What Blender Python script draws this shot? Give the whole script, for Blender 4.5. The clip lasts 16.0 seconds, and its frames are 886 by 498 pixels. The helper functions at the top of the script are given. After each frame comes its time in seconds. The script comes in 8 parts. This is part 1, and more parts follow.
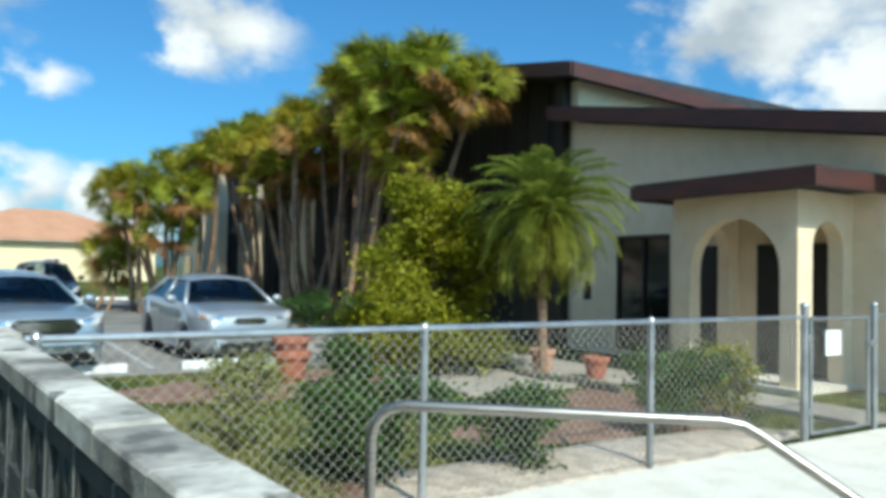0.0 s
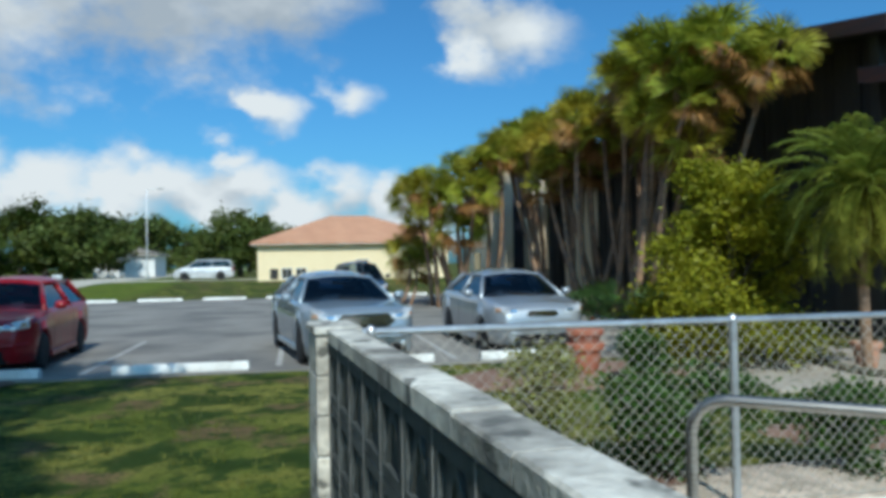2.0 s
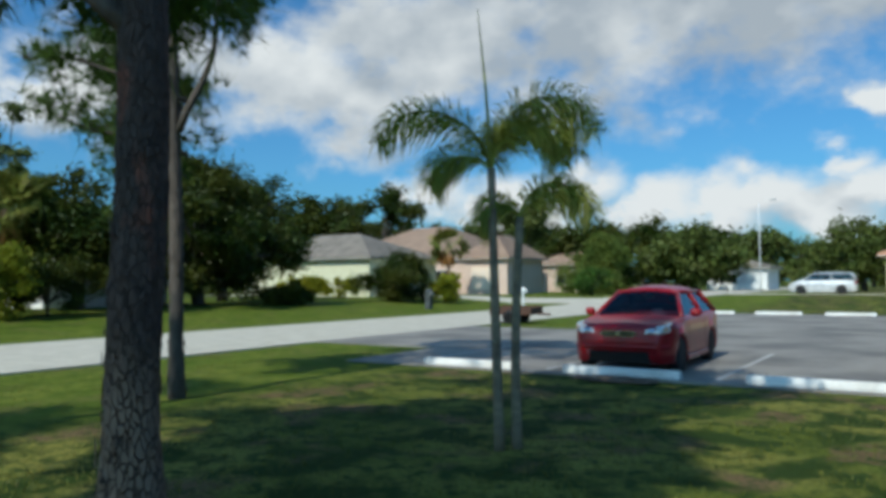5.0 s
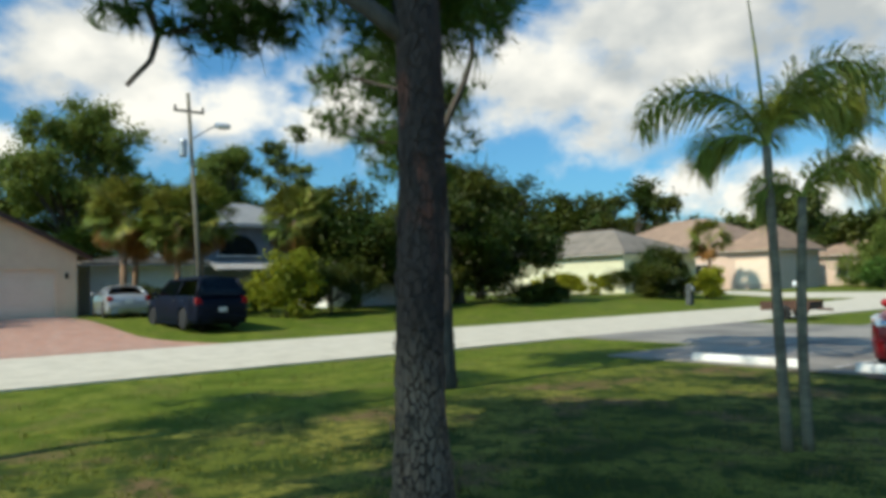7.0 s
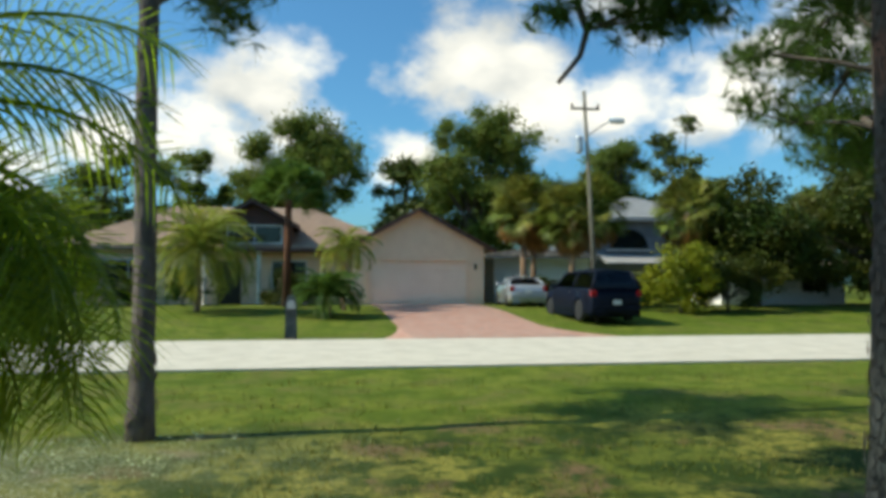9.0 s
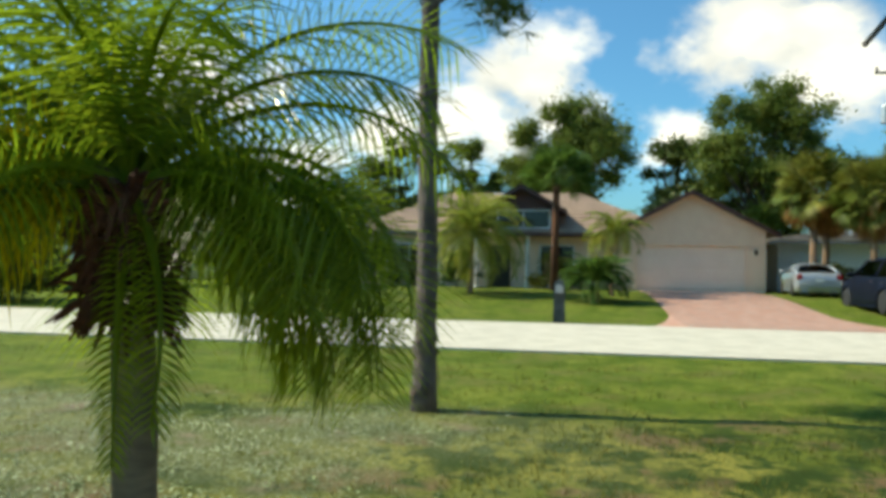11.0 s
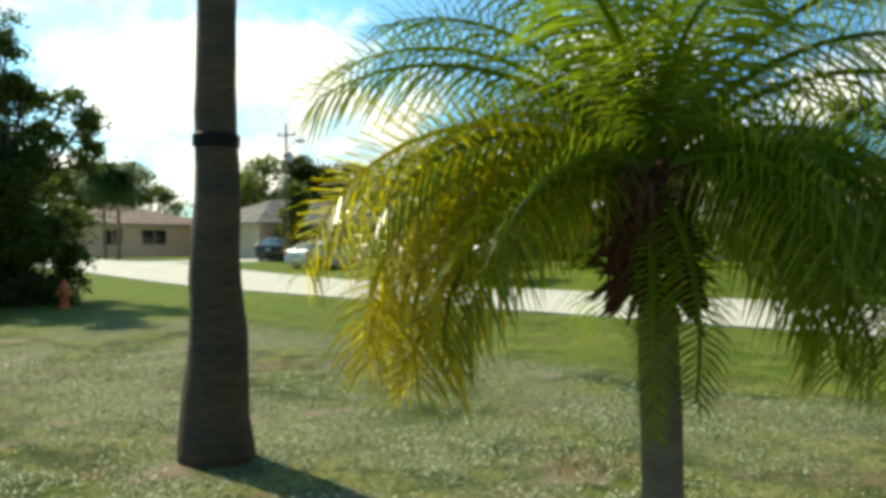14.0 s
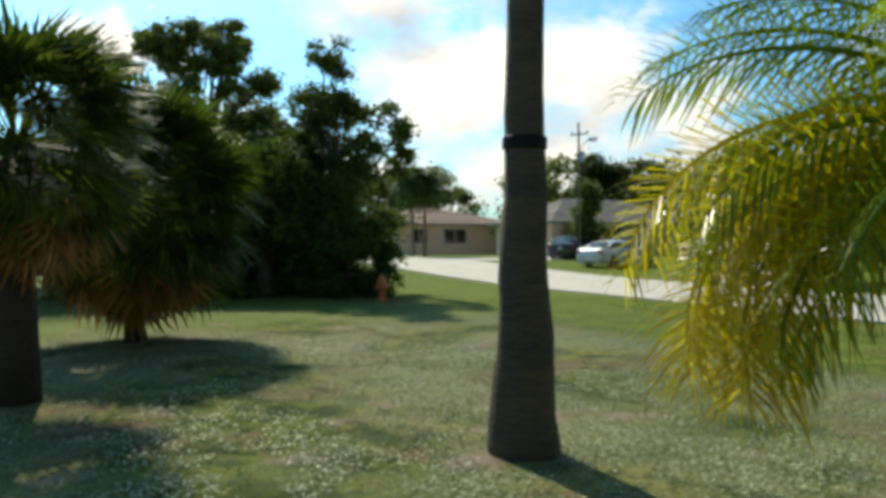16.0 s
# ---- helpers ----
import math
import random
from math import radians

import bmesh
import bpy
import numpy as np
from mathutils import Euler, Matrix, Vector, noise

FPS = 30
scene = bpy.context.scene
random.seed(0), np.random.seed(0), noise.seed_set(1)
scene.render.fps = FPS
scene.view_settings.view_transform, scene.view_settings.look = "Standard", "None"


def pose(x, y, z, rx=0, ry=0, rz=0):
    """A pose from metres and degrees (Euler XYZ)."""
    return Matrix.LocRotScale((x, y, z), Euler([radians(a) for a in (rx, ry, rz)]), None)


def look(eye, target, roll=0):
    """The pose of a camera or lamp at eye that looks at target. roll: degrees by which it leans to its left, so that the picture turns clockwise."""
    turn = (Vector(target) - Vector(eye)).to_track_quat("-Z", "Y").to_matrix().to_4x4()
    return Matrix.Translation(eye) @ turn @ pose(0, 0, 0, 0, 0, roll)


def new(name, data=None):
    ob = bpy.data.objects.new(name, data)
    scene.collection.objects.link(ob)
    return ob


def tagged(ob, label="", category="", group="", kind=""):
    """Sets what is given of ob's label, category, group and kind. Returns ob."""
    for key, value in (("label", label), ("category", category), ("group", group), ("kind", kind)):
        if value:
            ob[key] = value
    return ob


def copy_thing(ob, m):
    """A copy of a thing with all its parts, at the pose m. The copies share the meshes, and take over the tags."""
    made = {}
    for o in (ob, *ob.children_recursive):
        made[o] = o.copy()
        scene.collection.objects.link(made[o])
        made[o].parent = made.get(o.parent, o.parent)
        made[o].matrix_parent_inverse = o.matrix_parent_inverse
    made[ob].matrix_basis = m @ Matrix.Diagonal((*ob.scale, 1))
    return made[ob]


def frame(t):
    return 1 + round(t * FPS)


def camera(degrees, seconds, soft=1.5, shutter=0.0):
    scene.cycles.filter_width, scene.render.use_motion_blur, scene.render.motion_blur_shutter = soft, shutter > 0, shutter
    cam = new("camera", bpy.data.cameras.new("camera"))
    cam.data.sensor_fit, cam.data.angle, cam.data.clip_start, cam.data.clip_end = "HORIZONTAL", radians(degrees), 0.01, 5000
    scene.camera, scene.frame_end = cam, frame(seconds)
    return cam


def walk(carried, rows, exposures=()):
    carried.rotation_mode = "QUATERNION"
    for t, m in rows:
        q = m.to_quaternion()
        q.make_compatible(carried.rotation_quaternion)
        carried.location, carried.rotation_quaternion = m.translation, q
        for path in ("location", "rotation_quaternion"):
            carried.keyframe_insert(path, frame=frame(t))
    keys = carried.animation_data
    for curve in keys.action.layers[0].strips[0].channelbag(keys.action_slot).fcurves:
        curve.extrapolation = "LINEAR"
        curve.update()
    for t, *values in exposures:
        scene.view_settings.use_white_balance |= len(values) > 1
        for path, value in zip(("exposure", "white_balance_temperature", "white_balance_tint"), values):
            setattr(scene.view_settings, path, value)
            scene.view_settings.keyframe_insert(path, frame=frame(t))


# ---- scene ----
cam = camera(60.59, 16.0, soft=4.2)


def aim(x, y, z, yaw, pitch, roll):
    """A camera pose: yaw to the left of +y, pitch up, roll as look() has it, in degrees."""
    a, p = radians(yaw), radians(pitch)
    return look((x, y, z), (x - math.sin(a) * math.cos(p), y + math.cos(a) * math.cos(p), z + math.sin(p)), roll)


PATH = [
    (0.0, aim(0.243, 0.527, 1.661, -31.90, 1.66, 1.02)),
    (0.5, aim(0.183, 0.496, 1.663, -24.67, 1.81, 0.95)),
    (1.0, aim(0.140, 0.513, 1.663, -17.95, 1.47, 0.54)),
    (1.5, aim(0.137, 0.483, 1.666, -14.80, 1.66, -0.92)),
    (2.0, aim(0.123, 0.515, 1.669, -10.87, 1.03, -0.97)),
    (2.5, aim(0.098, 0.519, 1.658, -3.62, 1.10, -0.92)),
    (3.0, aim(0.001, 0.529, 1.666, -1.32, 1.48, -0.26)),
    (3.5, aim(-0.149, 0.548, 1.654, 6.36, 2.11, -1.06)),
    (4.0, aim(-0.207, 0.564, 1.658, 19.65, 2.50, 0.06)),
    (4.2, aim(-0.215, 0.540, 1.649, 23.69, 2.44, 0.04)),
    (6.3, aim(-0.195, 0.301, 1.616, 42.37, 3.35, -0.61)),
    (6.5, aim(-0.293, 0.326, 1.576, 45.00, 3.41, -0.68)),
    (7.0, aim(-0.288, 0.304, 1.565, 51.72, 2.69, -1.41)),
    (7.5, aim(-0.274, 0.236, 1.563, 56.57, 2.90, -0.32)),
    (8.0, aim(-0.378, 0.173, 1.559, 61.01, 3.15, 0.16)),
    (8.5, aim(-0.585, 0.087, 1.542, 68.56, 2.25, -0.95)),
    (9.0, aim(-0.601, 0.005, 1.550, 80.06, 2.59, 0.14)),
    (9.5, aim(-0.601, 0.001, 1.529, 85.77, 2.50, 0.59)),
    (10.0, aim(-0.588, -0.007, 1.543, 89.47, 2.61, 1.15)),
    (10.2, aim(-0.592, -0.021, 1.552, 91.15, 2.20, 1.54)),
    (12.3, aim(-0.546, -0.091, 1.561, 111.29, 0.88, -0.59)),
    (12.5, aim(-0.524, -0.126, 1.593, 111.66, 0.56, -0.14)),
    (13.0, aim(-0.392, -0.135, 1.447, 116.97, 1.75, -0.65)),
    (13.5, aim(-0.404, -0.243, 1.544, 125.88, -0.89, 0.10)),
    (14.0, aim(-0.364, -0.367, 1.556, 131.06, -0.46, 0.07)),
    (14.5, aim(-0.327, -0.423, 1.549, 135.23, -1.87, -0.36)),
    (15.0, aim(-0.319, -0.434, 1.567, 141.15, -1.42, 0.43)),
    (15.5, aim(-0.304, -0.447, 1.574, 148.08, -1.01, 0.00)),
    (16.0, aim(-0.304, -0.474, 1.565, 152.72, -0.61, 0.11)),
]
walk(cam, PATH, exposures=[(0.0, 0.03, 6250, 0), (1.5, -0.17, 6050, 1), (2.5, -0.42, 6000, 3), (4.2, -0.42, 6000, 3), (6.3, -0.1, 6900, 4), (8.0, 0.12, 7250, 4), (10.2, 0.22, 7400, 1), (12.3, 0.54, 8200, 0), (13.0, 0.52, 8200, 0), (14.0, 0.28, 7900, 1), (14.8, 0.12, 7750, 3), (16.0, -0.04, 7400, 6)])

# ---- world, sun ----
SUN_TURN, SUN_HEIGHT = 178.0, 44.0   # heading to the left of +y, elevation
CLOUDS = [  # heading, elevation, radius
    (-16, 17, 0.085), (-13, 15.5, 0.05), (-3, 5.5, 0.06), (3, 6, 0.05), (-7, 5, 0.05), (6, 4.5, 0.075), (13, 5, 0.08), (0, 4, 0.07), (26, 5, 0.075), (-10, 4, 0.06), (-56, 18, 0.13), (-61, 13, 0.13),
    (-3.5, 12.3, 0.04), (1, 11.3, 0.035), (9, 6, 0.06), (5, 8, 0.04), (17, 5.5, 0.07), (22, 7, 0.05), (29, 5, 0.07),
    (12, 21, 0.2), (23, 18, 0.19), (33, 18, 0.19), (44, 15, 0.135), (2, 22, 0.14), (34, 6.5, 0.06), (39, 13, 0.10), (53, 16, 0.10),
    (60, 13, 0.08), (68, 13, 0.08), (76, 16, 0.12), (72, 13, 0.09), (93, 14.5, 0.09), (91, 11, 0.07), (98, 11, 0.09), (104, 10, 0.08), (83, 9, 0.05),
    (118, 13, 0.10), (136, 9, 0.10), (112, 6, 0.10), (124, 5, 0.10), (133, 4, 0.1), (147, 5, 0.1), (140, 3, 0.09), (154, 3, 0.09), (161, 4, 0.1), (168, 6, 0.1), (143, 12, 0.13), (151, 12, 0.15), (157, 18, 0.12), (177, 13, 0.06), (70, 24, 0.15), (150, 25, 0.2), (30, 28, 0.2),
]


def heading(turn, height):
    a, e = radians(turn), radians(height)
    return Vector((-math.sin(a) * math.cos(e), math.cos(a) * math.cos(e), math.sin(e)))


def cloud_field(n, l, where):
    """Distance to the nearest cloud heart, in radii."""
    last = None
    for turn, height, r in CLOUDS:
        c = heading(turn, height)
        d, m = n.new("ShaderNodeVectorMath"), n.new("ShaderNodeMath")
        d.operation, d.inputs[1].default_value = "DISTANCE", (c.x, c.y, c.z * 1.5)
        l.new(where, d.inputs[0])
        m.operation, m.inputs[1].default_value = "DIVIDE", r
        l.new(d.outputs["Value"], m.inputs[0])
        if last:
            k = n.new("ShaderNodeMath")
            k.operation = "SMOOTH_MIN"
            k.inputs[2].default_value = 0.25
            l.new(last, k.inputs[0])
            l.new(m.outputs[0], k.inputs[1])
            last = k.outputs[0]
        else:
            last = m.outputs[0]
    return last


def make_world():
    world = bpy.data.worlds.new("sky")
    scene.world = world
    world.use_nodes = True
    nt = world.node_tree
    n, l = nt.nodes, nt.links
    n.clear()
    out, bg = n.new("ShaderNodeOutputWorld"), n.new("ShaderNodeBackground")
    sky = n.new("ShaderNodeTexSky")
    sky.sky_type, sky.sun_disc = "NISHITA", False
    sky.sun_elevation, sky.sun_rotation = radians(SUN_HEIGHT), radians(-SUN_TURN)
    sky.air_density, sky.dust_density, sky.ozone_density = 1.0, 1.6, 2.0
    tc = n.new("ShaderNodeTexCoord")
    squash = n.new("ShaderNodeVectorMath")
    squash.operation, squash.inputs[1].default_value = "MULTIPLY", (1, 1, 1.5)
    l.new(tc.outputs["Generated"], squash.inputs[0])
    # ragged outlines: the lookup is bent by soft noise
    bend, off, bent = n.new("ShaderNodeTexNoise"), n.new("ShaderNodeVectorMath"), n.new("ShaderNodeVectorMath")
    bend.inputs["Scale"].default_value, bend.inputs["Detail"].default_value = 11.0, 4
    l.new(squash.outputs[0], bend.inputs["Vector"])
    off.operation, off.inputs[1].default_value = "SUBTRACT", (0.5, 0.5, 0.5)
    l.new(bend.outputs["Color"], off.inputs[0])
    bent.operation, bent.inputs[1].default_value = "MULTIPLY_ADD", (0.16, 0.16, 0.12)
    l.new(off.outputs[0], bent.inputs[0])
    l.new(squash.outputs[0], bent.inputs[2])
    above = n.new("ShaderNodeVectorMath")
    above.operation, above.inputs[1].default_value = "ADD", (0, 0, 0.06)
    l.new(bent.outputs[0], above.inputs[0])
    last = cloud_field(n, l, bent.outputs[0])
    higher = cloud_field(n, l, above.outputs[0])
    noise = n.new("ShaderNodeTexNoise")
    noise.inputs["Scale"].default_value, noise.inputs["Detail"].default_value, noise.inputs["Roughness"].default_value = 11, 8, 0.58
    l.new(squash.outputs[0], noise.inputs["Vector"])
    add = n.new("ShaderNodeMath")
    add.operation, add.inputs[1].default_value = "MULTIPLY_ADD", -2.5
    l.new(noise.outputs["Fac"], add.inputs[0])
    l.new(last, add.inputs[2])
    cover = n.new("ShaderNodeMapRange")
    cover.interpolation_type = "SMOOTHSTEP"
    cover.inputs["From Min"].default_value, cover.inputs["From Max"].default_value = 0.04, -0.95
    l.new(add.outputs[0], cover.inputs["Value"])
    deep = n.new("ShaderNodeValToRGB")
    deep.color_ramp.elements[0].position, deep.color_ramp.elements[0].color = 0.35, (CLOUD_WHITE, CLOUD_WHITE, CLOUD_WHITE * 1.01, 1)
    deep.color_ramp.elements[1].position, deep.color_ramp.elements[1].color = 0.75, (CLOUD_WHITE * 0.5, CLOUD_WHITE * 0.55, CLOUD_WHITE * 0.62, 1)
    # shaded undersides: the same billows looked up a little higher
    lift, grey, under = n.new("ShaderNodeVectorMath"), n.new("ShaderNodeTexNoise"), n.new("ShaderNodeMath")
    lift.operation, lift.inputs[1].default_value = "ADD", (0, 0, 0.045)
    l.new(squash.outputs[0], lift.inputs[0])
    grey.inputs["Scale"].default_value, grey.inputs["Detail"].default_value = 9, 4
    l.new(lift.outputs[0], grey.inputs["Vector"])
    deeper = n.new("ShaderNodeMath")
    deeper.operation = "SUBTRACT"
    l.new(last, deeper.inputs[0])
    l.new(higher, deeper.inputs[1])
    under.operation, under.inputs[1].default_value = "MULTIPLY_ADD", 0.28
    l.new(deeper.outputs[0], under.inputs[0])
    l.new(grey.outputs["Fac"], under.inputs[2])
    # higher clouds show more of their grey bases
    sep, high = n.new("ShaderNodeSeparateXYZ"), n.new("ShaderNodeMapRange")
    l.new(tc.outputs["Generated"], sep.inputs[0])
    high.inputs["From Min"].default_value, high.inputs["From Max"].default_value = 0.2, 0.36
    high.inputs["To Min"].default_value, high.inputs["To Max"].default_value = -0.1, 0.2
    l.new(sep.outputs["Z"], high.inputs["Value"])
    shade = n.new("ShaderNodeMath")
    shade.operation = "ADD"
    l.new(under.outputs[0], shade.inputs[0])
    l.new(high.outputs[0], shade.inputs[1])
    # the thick cloud bank over the lot is grey beneath
    far, thick, bank = n.new("ShaderNodeVectorMath"), n.new("ShaderNodeMapRange"), n.new("ShaderNodeMath")
    c = heading(17, 19)
    far.operation, far.inputs[1].default_value = "DISTANCE", (c.x, c.y, c.z * 1.5)
    l.new(bent.outputs[0], far.inputs[0])
    thick.inputs["From Min"].default_value, thick.inputs["From Max"].default_value = 0.42, 0.1
    thick.inputs["To Min"].default_value, thick.inputs["To Max"].default_value = 0.0, 0.12
    l.new(far.outputs["Value"], thick.inputs["Value"])
    bank.operation = "ADD"
    l.new(shade.outputs[0], bank.inputs[0])
    l.new(thick.outputs[0], bank.inputs[1])
    l.new(bank.outputs[0], deep.inputs["Fac"])
    strength = n.new("ShaderNodeVectorMath")
    strength.operation = "MULTIPLY"
    strength.inputs[1].default_value = SKY_TINT
    l.new(sky.outputs[0], strength.inputs[0])
    mix = n.new("ShaderNodeMix")
    mix.data_type = "RGBA"
    l.new(cover.outputs[0], mix.inputs["Factor"])
    l.new(strength.outputs[0], mix.inputs["A"])
    l.new(deep.outputs["Color"], mix.inputs["B"])
    # air and cloud scatter forwards: brighter towards the sun
    toward, fore, lit = n.new("ShaderNodeVectorMath"), n.new("ShaderNodeMapRange"), n.new("ShaderNodeVectorMath")
    toward.operation, toward.inputs[1].default_value = "DOT_PRODUCT", heading(SUN_TURN, SUN_HEIGHT)
    l.new(tc.outputs["Generated"], toward.inputs[0])
    fore.interpolation_type = "SMOOTHSTEP"
    fore.inputs["From Min"].default_value, fore.inputs["From Max"].default_value = 0.35, 0.95
    fore.inputs["To Min"].default_value, fore.inputs["To Max"].default_value = 1.0, 1.32
    l.new(toward.outputs["Value"], fore.inputs["Value"])
    lit.operation = "SCALE"
    l.new(mix.outputs["Result"], lit.inputs[0])
    l.new(fore.outputs[0], lit.inputs["Scale"])
    l.new(lit.outputs[0], bg.inputs["Color"])
    bg.inputs["Strength"].default_value = SKY_STRENGTH
    l.new(bg.outputs[0], out.inputs[0])


SKY_STRENGTH = 0.088
SKY_TINT = (0.64, 1.35, 1.84)
CLOUD_WHITE = 11.5
make_world()
sun = new("sun", bpy.data.lights.new("sun", "SUN"))
sun.data.energy, sun.data.angle, sun.data.color = 5.0, radians(0.6), (1.0, 0.95, 0.86)
sun.matrix_world = look(heading(SUN_TURN, SUN_HEIGHT) * 50, (0, 0, 0))

# ---- materials ----
def mat(name, color, rough=0.7, metal=0.0, grain=0.15, scale=8.0, bump=0.0, bump_scale=40.0, second=None, spots=None, vary=0.0, coat=0.0, spec=0.5, stretch=(1, 1, 1)):
    """A procedural surface: two scales of variation, an optional second colour in patches, fine relief, and a shift per object or island."""
    m = bpy.data.materials.new(name)
    m.use_nodes = True
    n, l = m.node_tree.nodes, m.node_tree.links
    b = n["Principled BSDF"]
    b.inputs["Roughness"].default_value, b.inputs["Metallic"].default_value = rough, metal
    b.inputs["Coat Weight"].default_value, b.inputs["Specular IOR Level"].default_value = coat, spec
    tc, mp = n.new("ShaderNodeTexCoord"), n.new("ShaderNodeMapping")
    mp.inputs["Scale"].default_value = stretch
    l.new(tc.outputs["Object"], mp.inputs["Vector"])
    big, fine = n.new("ShaderNodeTexNoise"), n.new("ShaderNodeTexNoise")
    big.inputs["Scale"].default_value, big.inputs["Detail"].default_value = scale * 0.12, 4
    fine.inputs["Scale"].default_value, fine.inputs["Detail"].default_value = scale, 6
    l.new(mp.outputs[0], big.inputs["Vector"])
    l.new(mp.outputs[0], fine.inputs["Vector"])
    col = n.new("ShaderNodeMix")
    col.data_type = "RGBA"
    col.inputs["A"].default_value = (*color, 1)
    col.inputs["B"].default_value = (*(second or [c * 0.7 for c in color]), 1)
    ramp = n.new("ShaderNodeMapRange")
    ramp.inputs["From Min"].default_value, ramp.inputs["From Max"].default_value = 0.4, 0.65
    l.new(big.outputs["Fac"], ramp.inputs["Value"])
    l.new(ramp.outputs[0], col.inputs["Factor"])
    last = col.outputs["Result"]
    hsv = n.new("ShaderNodeHueSaturation")
    val = n.new("ShaderNodeMapRange")
    val.inputs["From Min"].default_value, val.inputs["From Max"].default_value = 0.25, 0.75
    val.inputs["To Min"].default_value, val.inputs["To Max"].default_value = 1 - grain, 1 + grain
    l.new(fine.outputs["Fac"], val.inputs["Value"])
    v = val.outputs[0]
    if vary:
        g, oi, ad, mr, mu = n.new("ShaderNodeNewGeometry"), n.new("ShaderNodeObjectInfo"), n.new("ShaderNodeMath"), n.new("ShaderNodeMapRange"), n.new("ShaderNodeMath")
        fr = n.new("ShaderNodeMath")
        fr.operation = "FRACT"
        l.new(g.outputs["Random Per Island"], ad.inputs[0])
        l.new(oi.outputs["Random"], ad.inputs[1])
        l.new(ad.outputs[0], fr.inputs[0])
        l.new(fr.outputs[0], mr.inputs["Value"])
        mr.inputs["To Min"].default_value, mr.inputs["To Max"].default_value = 1 - vary, 1 + vary
        mu.operation = "MULTIPLY"
        l.new(v, mu.inputs[0])
        l.new(mr.outputs[0], mu.inputs[1])
        v = mu.outputs[0]
    l.new(v, hsv.inputs["Value"])
    l.new(last, hsv.inputs["Color"])
    last = hsv.outputs["Color"]
    if spots:
        sc, amount, colour = spots
        vo, mr, mx = n.new("ShaderNodeTexNoise"), n.new("ShaderNodeMapRange"), n.new("ShaderNodeMix")
        vo.inputs["Scale"].default_value, vo.inputs["Detail"].default_value = sc, 3
        l.new(mp.outputs[0], vo.inputs["Vector"])
        mr.inputs["From Min"].default_value, mr.inputs["From Max"].default_value = amount, amount + 0.08
        mx.data_type = "RGBA"
        mx.inputs["B"].default_value = (*colour, 1)
        l.new(vo.outputs["Fac"], mr.inputs["Value"])
        l.new(mr.outputs[0], mx.inputs["Factor"])
        l.new(last, mx.inputs["A"])
        last = mx.outputs["Result"]
    l.new(last, b.inputs["Base Color"])
    if bump:
        bn, bm_ = n.new("ShaderNodeTexNoise"), n.new("ShaderNodeBump")
        bn.inputs["Scale"].default_value, bn.inputs["Detail"].default_value = bump_scale, 5
        l.new(mp.outputs[0], bn.inputs["Vector"])
        bm_.inputs["Strength"].default_value, bm_.inputs["Distance"].default_value = bump, 0.02
        l.new(bn.outputs["Fac"], bm_.inputs["Height"])
        l.new(bm_.outputs[0], b.inputs["Normal"])
    return m


def leafy(name, color, second, vary=0.35, glow=0.25, rough=0.5, spec=0.22):
    """Leaf: colour varied leaf by leaf, with light passing through."""
    m = mat(name, color, rough, grain=0.1, scale=3, second=second, vary=vary, spec=spec)
    n, l = m.node_tree.nodes, m.node_tree.links
    b = n["Principled BSDF"]
    t, mx = n.new("ShaderNodeBsdfTranslucent"), n.new("ShaderNodeMixShader")
    src = b.inputs["Base Color"].links[0].from_socket
    l.new(src, t.inputs["Color"])
    mx.inputs[0].default_value = glow
    l.new(b.outputs[0], mx.inputs[1])
    l.new(t.outputs[0], mx.inputs[2])
    l.new(mx.outputs[0], n["Material Output"].inputs["Surface"])
    return m


